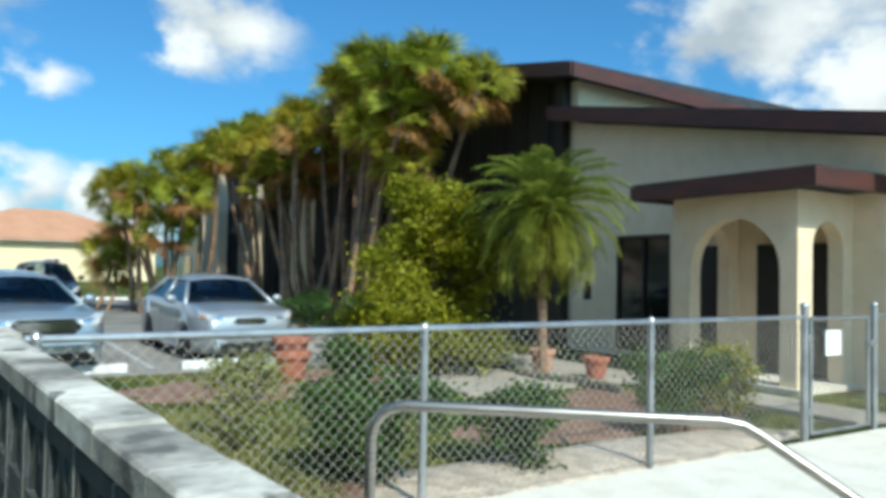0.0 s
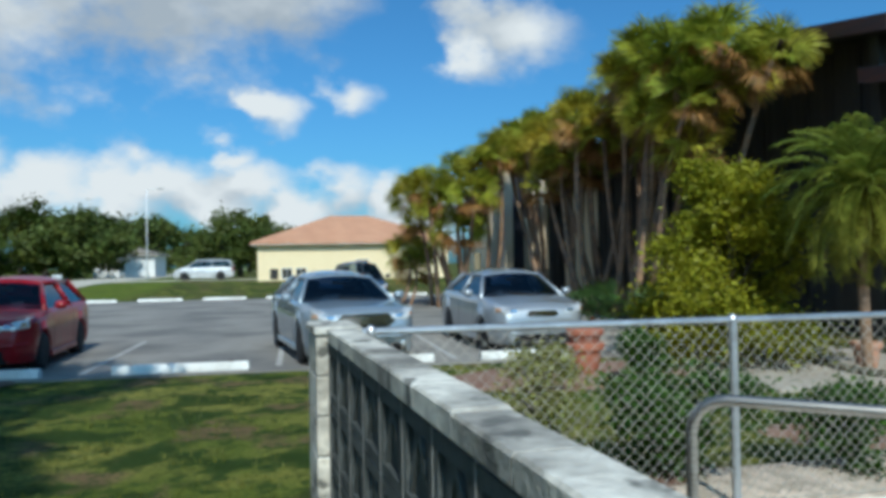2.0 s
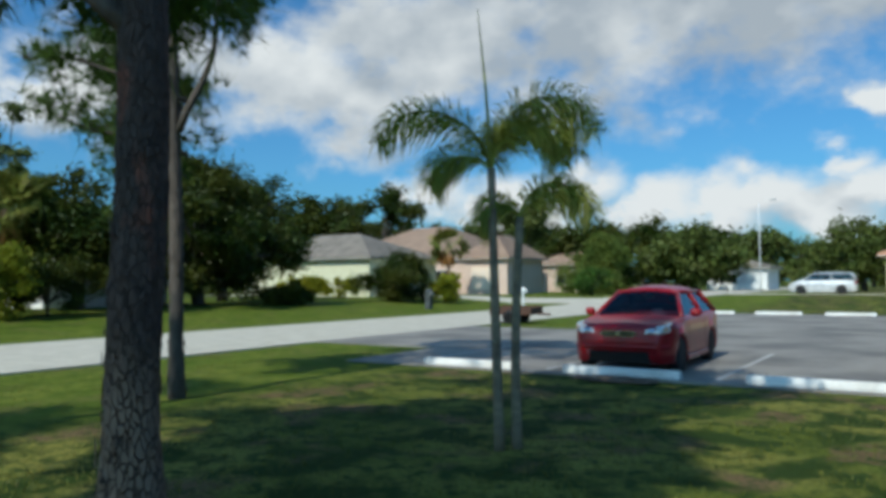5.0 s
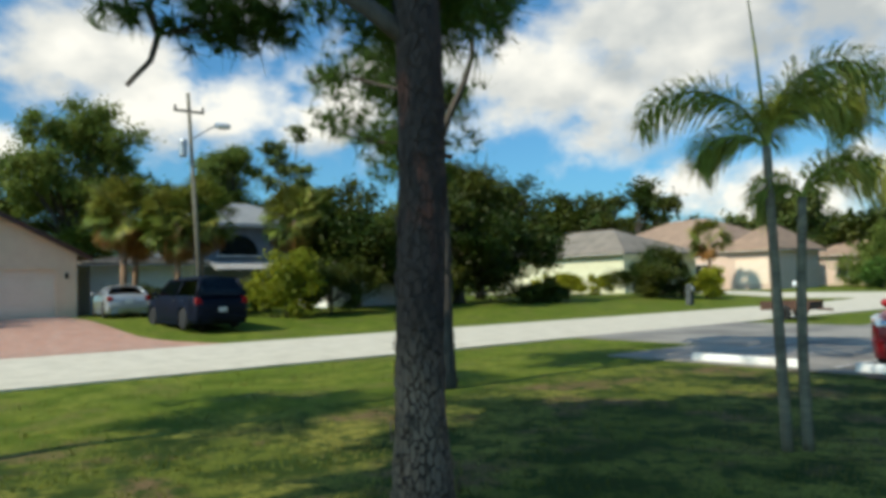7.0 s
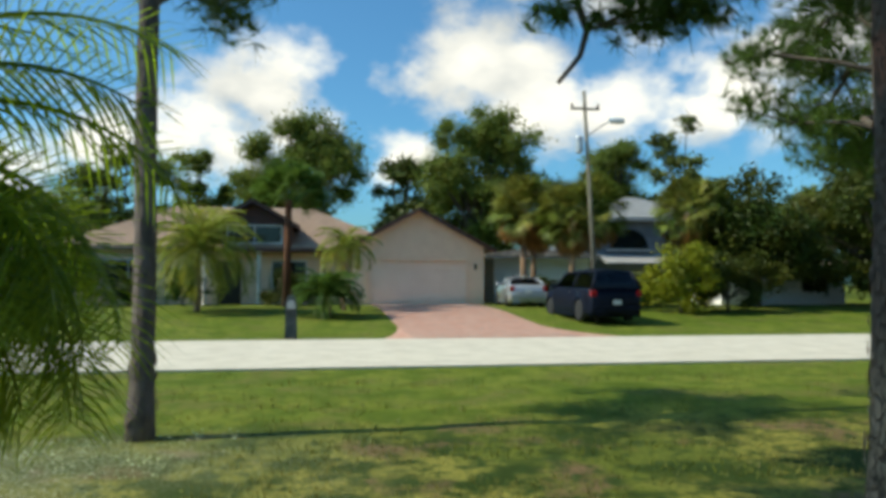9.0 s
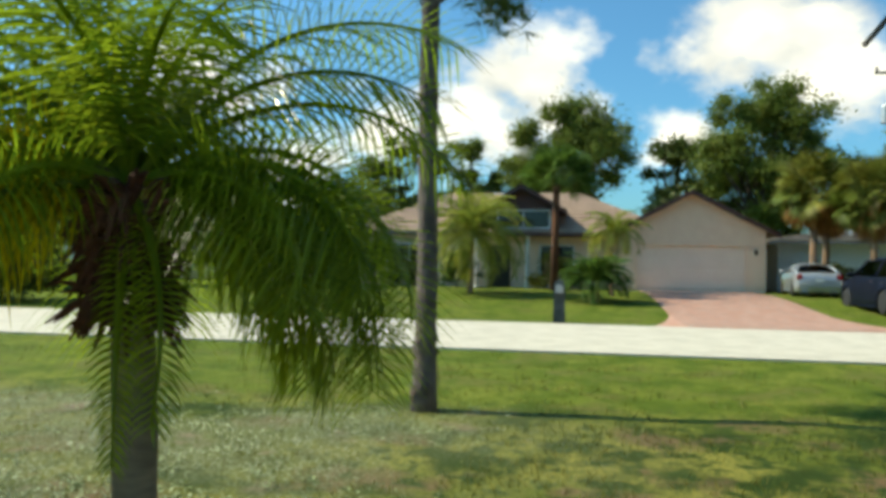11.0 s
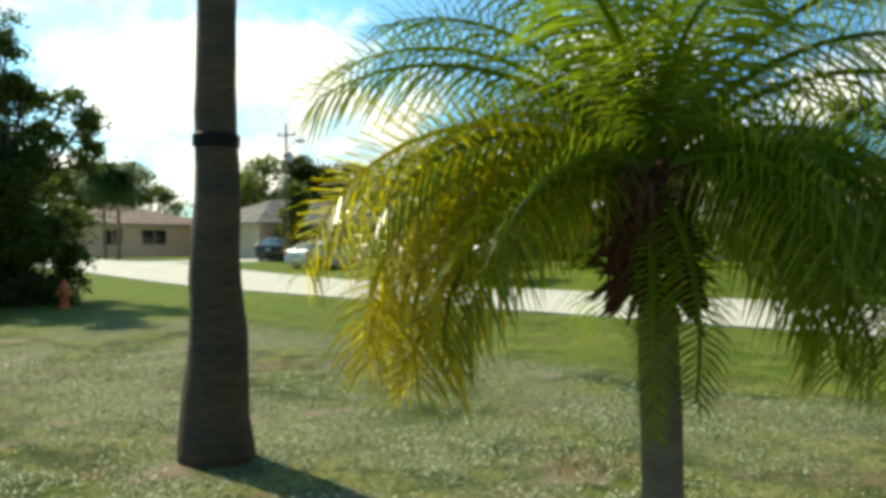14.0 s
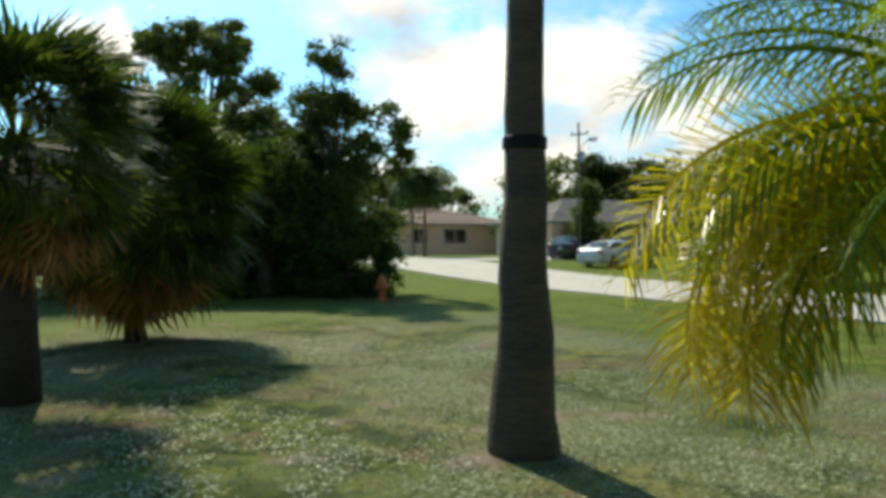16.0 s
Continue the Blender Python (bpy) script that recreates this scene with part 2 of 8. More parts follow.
def lawn():
    """Grass ground: green, yellow and dry patches, pale speckles of clover in drifts, bare soil."""
    m = bpy.data.materials.new("lawn")
    m.use_nodes = True
    n, l = m.node_tree.nodes, m.node_tree.links
    b = n["Principled BSDF"]
    b.inputs["Roughness"].default_value, b.inputs["Specular IOR Level"].default_value = 0.9, 0.1
    tc = n.new("ShaderNodeTexCoord")

    def noise_(scale, detail=5, rough=0.6):
        t = n.new("ShaderNodeTexNoise")
        t.inputs["Scale"].default_value, t.inputs["Detail"].default_value, t.inputs["Roughness"].default_value = scale, detail, rough
        l.new(tc.outputs["Object"], t.inputs["Vector"])
        return t.outputs["Fac"]

    def blend(a, bcol, fac, lo, hi):
        r, x = n.new("ShaderNodeMapRange"), n.new("ShaderNodeMix")
        r.inputs["From Min"].default_value, r.inputs["From Max"].default_value = lo, hi
        l.new(fac, r.inputs["Value"])
        x.data_type = "RGBA"
        l.new(r.outputs[0], x.inputs["Factor"])
        if isinstance(a, tuple):
            x.inputs["A"].default_value = (*a, 1)
        else:
            l.new(a, x.inputs["A"])
        x.inputs["B"].default_value = (*bcol, 1)
        return x.outputs["Result"]

    def times(a, k):
        x = n.new("ShaderNodeMath")
        x.operation = "MULTIPLY"
        l.new(a, x.inputs[0])
        l.new(k, x.inputs[1])
        return x.outputs[0]

    c = blend((0.105, 0.122, 0.018), (0.215, 0.195, 0.042), noise_(0.35), 0.44, 0.58)
    c = blend(c, (0.022, 0.038, 0.005), noise_(1.3), 0.47, 0.58)
    c = blend(c, (0.15, 0.095, 0.05), noise_(0.8, 6), 0.53, 0.61)
    c = blend(c, (0.025, 0.045, 0.008), noise_(4.5, 4), 0.5, 0.62)
    c = blend(c, (0.03, 0.055, 0.009), noise_(22, 3), 0.46, 0.7)
    # pale clover, only in the drift south-west of the path
    sep, pos = n.new("ShaderNodeSeparateXYZ"), n.new("ShaderNodeMapRange")
    l.new(tc.outputs["Object"], sep.inputs[0])
    pos.inputs["From Min"].default_value, pos.inputs["From Max"].default_value = 1.0, -3.0
    l.new(sep.outputs["Y"], pos.inputs["Value"])
    drift = n.new("ShaderNodeMapRange")
    drift.inputs["From Min"].default_value, drift.inputs["From Max"].default_value = 0.4, 0.55
    l.new(noise_(0.3), drift.inputs["Value"])
    road = n.new("ShaderNodeMapRange")
    road.inputs["From Min"].default_value, road.inputs["From Max"].default_value = -9.3, -8.0
    l.new(sep.outputs["X"], road.inputs["Value"])
    speck = n.new("ShaderNodeMapRange")
    speck.inputs["From Min"].default_value, speck.inputs["From Max"].default_value = 0.5, 0.62
    l.new(noise_(30, 5, 0.75), speck.inputs["Value"])
    f = times(times(times(pos.outputs[0], drift.outputs[0]), speck.outputs[0]), road.outputs[0])
    c = blend(c, (0.085, 0.09, 0.026), times(times(pos.outputs[0], drift.outputs[0]), road.outputs[0]), 0.0, 1.3)
    c = blend(c, (0.36, 0.38, 0.26), f, 0.0, 1.0)
    # greener strip along the street
    strip = n.new("ShaderNodeMapRange")
    strip.inputs["From Min"].default_value, strip.inputs["From Max"].default_value = -8.2, -9.6
    strip.inputs["To Max"].default_value = 0.5
    l.new(sep.outputs["X"], strip.inputs["Value"])
    c = blend(c, (0.105, 0.15, 0.011), strip.outputs[0], 0.0, 1.0)
    # and along the foot of the woods
    strip = n.new("ShaderNodeMapRange")
    strip.inputs["From Min"].default_value, strip.inputs["From Max"].default_value = -13.2, -15.0
    strip.inputs["To Max"].default_value = 0.5
    l.new(sep.outputs["Y"], strip.inputs["Value"])
    c = blend(c, (0.105, 0.15, 0.011), strip.outputs[0], 0.0, 1.0)
    # bare pinkish soil between the clover
    bare = n.new("ShaderNodeMapRange")
    bare.inputs["From Min"].default_value, bare.inputs["From Max"].default_value = 0.585, 0.68
    l.new(noise_(1.1, 6), bare.inputs["Value"])
    c = blend(c, (0.21, 0.155, 0.11), times(times(bare.outputs[0], pos.outputs[0]), road.outputs[0]), 0.0, 1.1)
    l.new(c, b.inputs["Base Color"])
    bp = n.new("ShaderNodeBump")
    bp.inputs["Strength"].default_value, bp.inputs["Distance"].default_value = 0.5, 0.04
    l.new(noise_(30, 4), bp.inputs["Height"])
    l.new(bp.outputs[0], b.inputs["Normal"])
    return m



def plated_bark():
    """Pine bark: long pale plates between dark cracks, redder where they have flaked; sunlight on the lower stem is
    painted in.
    """
    m = mat("plated_bark", (0.085, 0.052, 0.04), 0.95, grain=0.35, scale=20, second=(0.05, 0.036, 0.032), stretch=(1, 1, 0.4), spots=(3.0, 0.56, (0.19, 0.065, 0.04)))
    n, l = m.node_tree.nodes, m.node_tree.links
    b = n["Principled BSDF"]
    tc, mp, vo, wob, ad = n.new("ShaderNodeTexCoord"), n.new("ShaderNodeMapping"), n.new("ShaderNodeTexVoronoi"), n.new("ShaderNodeTexNoise"), n.new("ShaderNodeVectorMath")
    mp.inputs["Scale"].default_value = (27, 27, 10)
    l.new(tc.outputs["Object"], mp.inputs["Vector"])
    wob.inputs["Scale"].default_value, wob.inputs["Detail"].default_value = 1.2, 4
    l.new(mp.outputs[0], wob.inputs["Vector"])
    ad.operation, ad.inputs[1].default_value = "MULTIPLY_ADD", (0.8, 0.8, 0.8)
    l.new(wob.outputs["Color"], ad.inputs[0])
    l.new(mp.outputs[0], ad.inputs[2])
    vo.feature = "DISTANCE_TO_EDGE"
    vo.inputs["Scale"].default_value = 1.0
    l.new(ad.outputs[0], vo.inputs["Vector"])
    # lower stem paler: the sun that falls on it is put into the colour
    sep, low, pale, crack = n.new("ShaderNodeSeparateXYZ"), n.new("ShaderNodeMapRange"), n.new("ShaderNodeMix"), n.new("ShaderNodeMix")
    l.new(tc.outputs["Object"], sep.inputs[0])
    low.inputs["From Min"].default_value, low.inputs["From Max"].default_value = 1.4, 0.85
    low.inputs["To Max"].default_value = 0.8
    l.new(sep.outputs["Z"], low.inputs["Value"])
    src = b.inputs["Base Color"].links[0].from_socket
    pale.data_type = crack.data_type = "RGBA"
    l.new(src, pale.inputs["A"])
    pale.inputs["B"].default_value = (0.31, 0.195, 0.13, 1)
    l.new(low.outputs[0], pale.inputs["Factor"])
    edge = n.new("ShaderNodeMapRange")
    edge.inputs["From Min"].default_value, edge.inputs["From Max"].default_value = 0.0, 0.1
    l.new(vo.outputs["Distance"], edge.inputs["Value"])
    crack.inputs["A"].default_value = (0.075, 0.044, 0.032, 1)
    l.new(pale.outputs["Result"], crack.inputs["B"])
    l.new(edge.outputs[0], crack.inputs["Factor"])
    l.new(crack.outputs["Result"], b.inputs["Base Color"])
    bp = n.new("ShaderNodeBump")
    bp.inputs["Strength"].default_value, bp.inputs["Distance"].default_value = 1.0, 0.03
    l.new(edge.outputs[0], bp.inputs["Height"])
    l.new(bp.outputs[0], b.inputs["Normal"])
    return m


def clear_glass(name, tint):
    """Thin tinted glass: what lies behind shows through, the sky mirrors by its angle."""
    m = bpy.data.materials.new(name)
    m.use_nodes = True
    n, l = m.node_tree.nodes, m.node_tree.links
    tr, gl, fr, mx = n.new("ShaderNodeBsdfTransparent"), n.new("ShaderNodeBsdfGlossy"), n.new("ShaderNodeFresnel"), n.new("ShaderNodeMixShader")
    tr.inputs["Color"].default_value = (*tint, 1)
    gl.inputs["Roughness"].default_value = 0.03
    fr.inputs["IOR"].default_value = 1.5
    l.new(fr.outputs[0], mx.inputs[0])
    l.new(tr.outputs[0], mx.inputs[1])
    l.new(gl.outputs[0], mx.inputs[2])
    l.new(mx.outputs[0], n["Material Output"].inputs["Surface"])
    return m


M = {
    "windscreen": clear_glass("windscreen_glass", (0.55, 0.63, 0.7)),
    "upholstery": mat("dark_upholstery", (0.03, 0.031, 0.035), 0.9, grain=0.2, scale=30),
    "plated": plated_bark(),
    "lawn": lawn(),
    "road": mat("road_concrete", (0.52, 0.47, 0.38), 0.9, grain=0.1, scale=14, bump=0.3, second=(0.44, 0.395, 0.315)),
    "asphalt": mat("worn_asphalt", (0.25, 0.228, 0.2), 0.9, grain=0.1, scale=4, bump=0.08, bump_scale=200, second=(0.13, 0.12, 0.11)),
    "paint": mat("white_paint", (0.75, 0.74, 0.7), 0.7, grain=0.08, scale=20, second=(0.6, 0.58, 0.53)),
    "faded": mat("faded_paint", (0.45, 0.43, 0.4), 0.8, grain=0.2, scale=20, second=(0.32, 0.3, 0.28)),
    "ramp": mat("pale_concrete", (0.74, 0.68, 0.58), 0.85, grain=0.08, scale=25, bump=0.15, second=(0.66, 0.6, 0.5)),
    # block grey taken near black: the shade on the wall's face is in the colour
    "block": mat("shaded_block", (0.085, 0.095, 0.093), 0.9, grain=0.2, scale=30, bump=0.5, bump_scale=70, second=(0.035, 0.042, 0.04), vary=0.15),
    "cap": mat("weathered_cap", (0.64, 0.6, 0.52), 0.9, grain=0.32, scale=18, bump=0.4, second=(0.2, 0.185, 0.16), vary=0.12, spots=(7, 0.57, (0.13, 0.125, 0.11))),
    "mortar": mat("mortar", (0.3, 0.3, 0.28), 0.95, grain=0.15, scale=40),
    "stucco": mat("beige_stucco", (0.83, 0.68, 0.48), 0.9, grain=0.06, scale=30, bump=0.35, bump_scale=80, second=(0.78, 0.63, 0.43)),
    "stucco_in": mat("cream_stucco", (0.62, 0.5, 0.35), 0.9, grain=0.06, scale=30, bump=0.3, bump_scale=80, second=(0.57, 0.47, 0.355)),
    "fascia": mat("brown_fascia", (0.085, 0.026, 0.019), 0.6, grain=0.2, scale=10, stretch=(1, 1, 6), second=(0.05, 0.022, 0.02)),
    "shingle": mat("dark_shingle", (0.05, 0.05, 0.055), 0.9, grain=0.3, scale=20, bump=0.4),
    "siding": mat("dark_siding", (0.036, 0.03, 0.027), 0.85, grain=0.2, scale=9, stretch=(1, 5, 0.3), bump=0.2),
    "glass_dark": mat("dark_glass", (0.012, 0.016, 0.016), 0.06, grain=0.02, spec=0.6),
    "opening": mat("dark_timber", (0.02, 0.017, 0.015), 0.5, grain=0.2, scale=6),
    "galv": mat("galvanised_steel", (0.45, 0.46, 0.47), 0.42, 0.85, grain=0.1, scale=30),
    "wire": mat("galvanised_wire", (0.46, 0.42, 0.36), 0.6, 0.3, grain=0.1, scale=30),
    "steel": mat("brushed_rail", (0.4, 0.37, 0.33), 0.4, 0.9, grain=0.06, scale=40, stretch=(1, 1, 20)),
    "terracotta": mat("terracotta", (0.42, 0.14, 0.075), 0.8, grain=0.15, scale=14, bump=0.2, second=(0.32, 0.11, 0.07)),
    "pink_pot": mat("pink_clay", (0.55, 0.3, 0.2), 0.85, grain=0.1, scale=14),
    "soil": mat("soil", (0.12, 0.08, 0.055), 0.95, grain=0.3, scale=30, bump=0.6),
    "garden_path": mat("beige_path", (0.4, 0.35, 0.29), 0.9, grain=0.2, scale=14, bump=0.3, second=(0.33, 0.28, 0.23)),
    "mulch": mat("red_mulch", (0.2, 0.1, 0.065), 0.95, grain=0.35, scale=40, bump=0.8, bump_scale=60, second=(0.28, 0.17, 0.12)),
    "gravel": mat("pale_gravel", (0.7, 0.56, 0.44), 0.95, grain=0.3, scale=60, bump=0.8, bump_scale=90, second=(0.46, 0.37, 0.28)),
    "brick_drive": mat("brick_pavers", (0.4, 0.2, 0.14), 0.85, grain=0.2, scale=18, bump=0.3, second=(0.46, 0.27, 0.2), vary=0.12),
    "yellow_wall": mat("yellow_render", (0.83, 0.67, 0.42), 0.9, grain=0.04, scale=16, second=(0.81, 0.65, 0.4)),
    "orange_tile": mat("orange_tiles", (0.52, 0.27, 0.16), 0.85, grain=0.15, scale=6, bump=0.3, second=(0.46, 0.23, 0.135)),
    "tan_roof": mat("tan_shingle", (0.3, 0.2, 0.14), 0.9, grain=0.2, scale=8, bump=0.3, second=(0.24, 0.16, 0.115)),
    "grey_roof": mat("grey_shingle", (0.23, 0.195, 0.16), 0.9, grain=0.2, scale=8, bump=0.3),
    "peach_wall": mat("peach_render", (0.8, 0.58, 0.41), 0.9, second=(0.76, 0.54, 0.38), grain=0.04, scale=16, bump=0.2),
    "garage_door": mat("cream_panel", (0.78, 0.63, 0.5), 0.6, second=(0.75, 0.6, 0.47), grain=0.04, scale=12),
    "green_wall": mat("pale_green_render", (0.64, 0.62, 0.43), 0.9, second=(0.61, 0.59, 0.41), grain=0.05, scale=16),
    "pink_wall": mat("pink_render", (0.62, 0.46, 0.37), 0.9, second=(0.59, 0.43, 0.34), grain=0.05, scale=16),
    "white_wall": mat("white_render", (0.75, 0.75, 0.73), 0.9, second=(0.7, 0.7, 0.68), grain=0.05, scale=16),
    "slate_wall": mat("blue_grey_siding", (0.16, 0.19, 0.22), 0.8, grain=0.1, scale=12),
    "trim": mat("white_trim", (0.7, 0.68, 0.64), 0.6, grain=0.04, scale=10),
    "silver": mat("silver_blue_paint", (0.27, 0.32, 0.36), 0.35, 0.4, grain=0.02, scale=30, coat=1.0, second=(0.26, 0.31, 0.35)),
    "silver_warm": mat("pewter_paint", (0.33, 0.35, 0.37), 0.35, 0.4, grain=0.02, scale=30, coat=1.0, second=(0.32, 0.34, 0.36)),
    "red": mat("red_paint", (0.27, 0.003, 0.008), 0.35, 0.0, grain=0.02, scale=30, coat=0.3, spec=0.3, second=(0.2, 0.005, 0.008)),
    "navy": mat("navy_paint", (0.003, 0.006, 0.015), 0.5, 0.0, grain=0.02, scale=30, spec=0.12),
    "black": mat("black_paint", (0.012, 0.012, 0.014), 0.3, 0.1, grain=0.02, scale=30, coat=1.0),
    "white_car": mat("white_car_paint", (0.62, 0.62, 0.62), 0.35, 0.1, grain=0.02, scale=30, coat=1.0),
    "tyre": mat("rubber", (0.015, 0.015, 0.016), 0.85, grain=0.2, scale=40),
    "rim": mat("alloy", (0.5, 0.5, 0.52), 0.3, 0.9, grain=0.05, scale=20),
    "chrome": mat("chrome", (0.7, 0.7, 0.72), 0.12, 1.0, grain=0.02),
    "lamp_glass": mat("lamp_glass", (0.75, 0.75, 0.73), 0.12, 0.35, grain=0.04, scale=20, coat=1.0),
    "tail": mat("tail_lamp", (0.35, 0.01, 0.012), 0.15, grain=0.05, coat=1.0),
    "amber": mat("amber_lamp", (0.62, 0.34, 0.2), 0.15, grain=0.05, coat=1.0),
    "dark": mat("black_plastic", (0.01, 0.01, 0.011), 0.6, grain=0.1, scale=20, spec=0.15),
    "plate": mat("number_plate", (0.6, 0.6, 0.58), 0.5, grain=0.03),
    "bark": mat("pine_bark", (0.13, 0.1, 0.085), 0.95, grain=0.45, scale=14, bump=1.0, bump_scale=22, second=(0.075, 0.06, 0.054), stretch=(1, 1, 0.3), spots=(4, 0.62, (0.2, 0.115, 0.08))),
    "bark_dark": mat("dark_bark", (0.1, 0.08, 0.065), 0.95, grain=0.35, scale=14, bump=1.0, bump_scale=22, second=(0.06, 0.05, 0.04), stretch=(1, 1, 0.3)),
    "slim_trunk": mat("ringed_slim_trunk", (0.23, 0.18, 0.115), 0.9, grain=0.3, scale=10, bump=0.5, bump_scale=14, second=(0.13, 0.1, 0.068), stretch=(1, 1, 3)),
    "palm_trunk": mat("grey_palm_trunk", (0.3, 0.175, 0.1), 0.9, grain=0.35, scale=10, bump=0.6, bump_scale=14, second=(0.15, 0.11, 0.082), stretch=(1, 1, 3)),
    # next two: trunk browns darkened to carry the shade of their backlit side
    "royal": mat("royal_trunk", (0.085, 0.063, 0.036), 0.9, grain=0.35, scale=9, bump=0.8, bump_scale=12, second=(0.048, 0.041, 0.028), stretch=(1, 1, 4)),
    "shaded_trunk": mat("shaded_palm_trunk", (0.04, 0.031, 0.021), 0.95, grain=0.35, scale=12, bump=0.9, bump_scale=18, second=(0.026, 0.02, 0.014), stretch=(1, 1, 2)),
    "boot": mat("palm_boot", (0.11, 0.04, 0.016), 0.95, grain=0.35, scale=20, bump=0.6, second=(0.06, 0.022, 0.01)),
    "fan": leafy("fan_leaf", (0.26, 0.29, 0.03), (0.5, 0.4, 0.05), glow=0.46, vary=0.5),
    "fan_dry": leafy("dry_fan_leaf", (0.27, 0.125, 0.035), (0.3, 0.17, 0.055)),
    "sabal": leafy("sabal_leaf", (0.05, 0.085, 0.01), (0.1, 0.11, 0.014), glow=0.5, rough=0.5, spec=0.16),
    "feather": leafy("feather_leaf", (0.15, 0.235, 0.015), (0.28, 0.33, 0.022), glow=0.64, rough=0.27, spec=0.42),
    "feather_y": leafy("yellowed_feather_leaf", (0.43, 0.39, 0.012), (0.6, 0.44, 0.018), glow=0.68, rough=0.27, spec=0.45),
    "feather_d": leafy("dark_feather_leaf", (0.05, 0.1, 0.025), (0.08, 0.13, 0.03), glow=0.35),
    "skirted": leafy("dull_fan_leaf", (0.12, 0.16, 0.025), (0.25, 0.2, 0.04), glow=0.25, vary=0.5),
    "pygmy_d": leafy("green_feather_leaf", (0.07, 0.13, 0.022), (0.12, 0.19, 0.03), glow=0.4),
    "pygmy": leafy("olive_feather_leaf", (0.18, 0.23, 0.035), (0.34, 0.31, 0.05), glow=0.5, rough=0.35),
    "pale_roof": mat("pale_grey_shingle", (0.27, 0.265, 0.26), 0.9, grain=0.15, scale=8, bump=0.3, second=(0.31, 0.3, 0.29)),
    "queen": leafy("queen_leaf", (0.25, 0.3, 0.05), (0.46, 0.4, 0.1), glow=0.5, rough=0.4),
    "bush": leafy("bush_leaf", (0.28, 0.27, 0.015), (0.2, 0.215, 0.014), glow=0.35),
    "hedge": leafy("olive_hedge_leaf", (0.25, 0.26, 0.018), (0.15, 0.18, 0.014), glow=0.35),
    "shrub": leafy("shrub_leaf", (0.055, 0.115, 0.014), (0.028, 0.062, 0.008), glow=0.25),
    "oak": leafy("oak_leaf", (0.115, 0.16, 0.03), (0.18, 0.21, 0.04), glow=0.48),
    "ficus": leafy("ficus_leaf", (0.028, 0.05, 0.006), (0.075, 0.08, 0.01), glow=0.3),
    "needle": leafy("pine_needle", (0.075, 0.13, 0.02), (0.055, 0.1, 0.018), glow=0.45),
    "thicket": leafy("thicket_leaf", (0.065, 0.11, 0.018), (0.115, 0.14, 0.024), glow=0.48),
    "far_leaf": leafy("far_leaf", (0.075, 0.105, 0.022), (0.12, 0.14, 0.032), glow=0.25),
    "blade": leafy("grass_blade", (0.115, 0.135, 0.02), (0.215, 0.195, 0.05), vary=0.4, glow=0.3),
    "weed": leafy("dry_weed", (0.27, 0.25, 0.085), (0.16, 0.2, 0.04), vary=0.45, glow=0.3),
    "clover": leafy("clover_leaf", (0.42, 0.45, 0.28), (0.13, 0.18, 0.04), vary=0.5, glow=0.2),
    "wood": mat("weathered_pole", (0.17, 0.155, 0.115), 0.9, grain=0.25, scale=12, stretch=(1, 1, 0.2)),
    "hydrant": mat("hydrant_paint", (0.62, 0.15, 0.04), 0.5, grain=0.1, scale=20),
    "sign": mat("white_sign", (0.75, 0.76, 0.76), 0.5, grain=0.03),
    "rust": mat("rusty_brown", (0.09, 0.042, 0.026), 0.85, grain=0.3, scale=20),
    "portico_dark": mat("portico_dark", (0.008, 0.012, 0.03), 0.5, grain=0.1, scale=10),
}

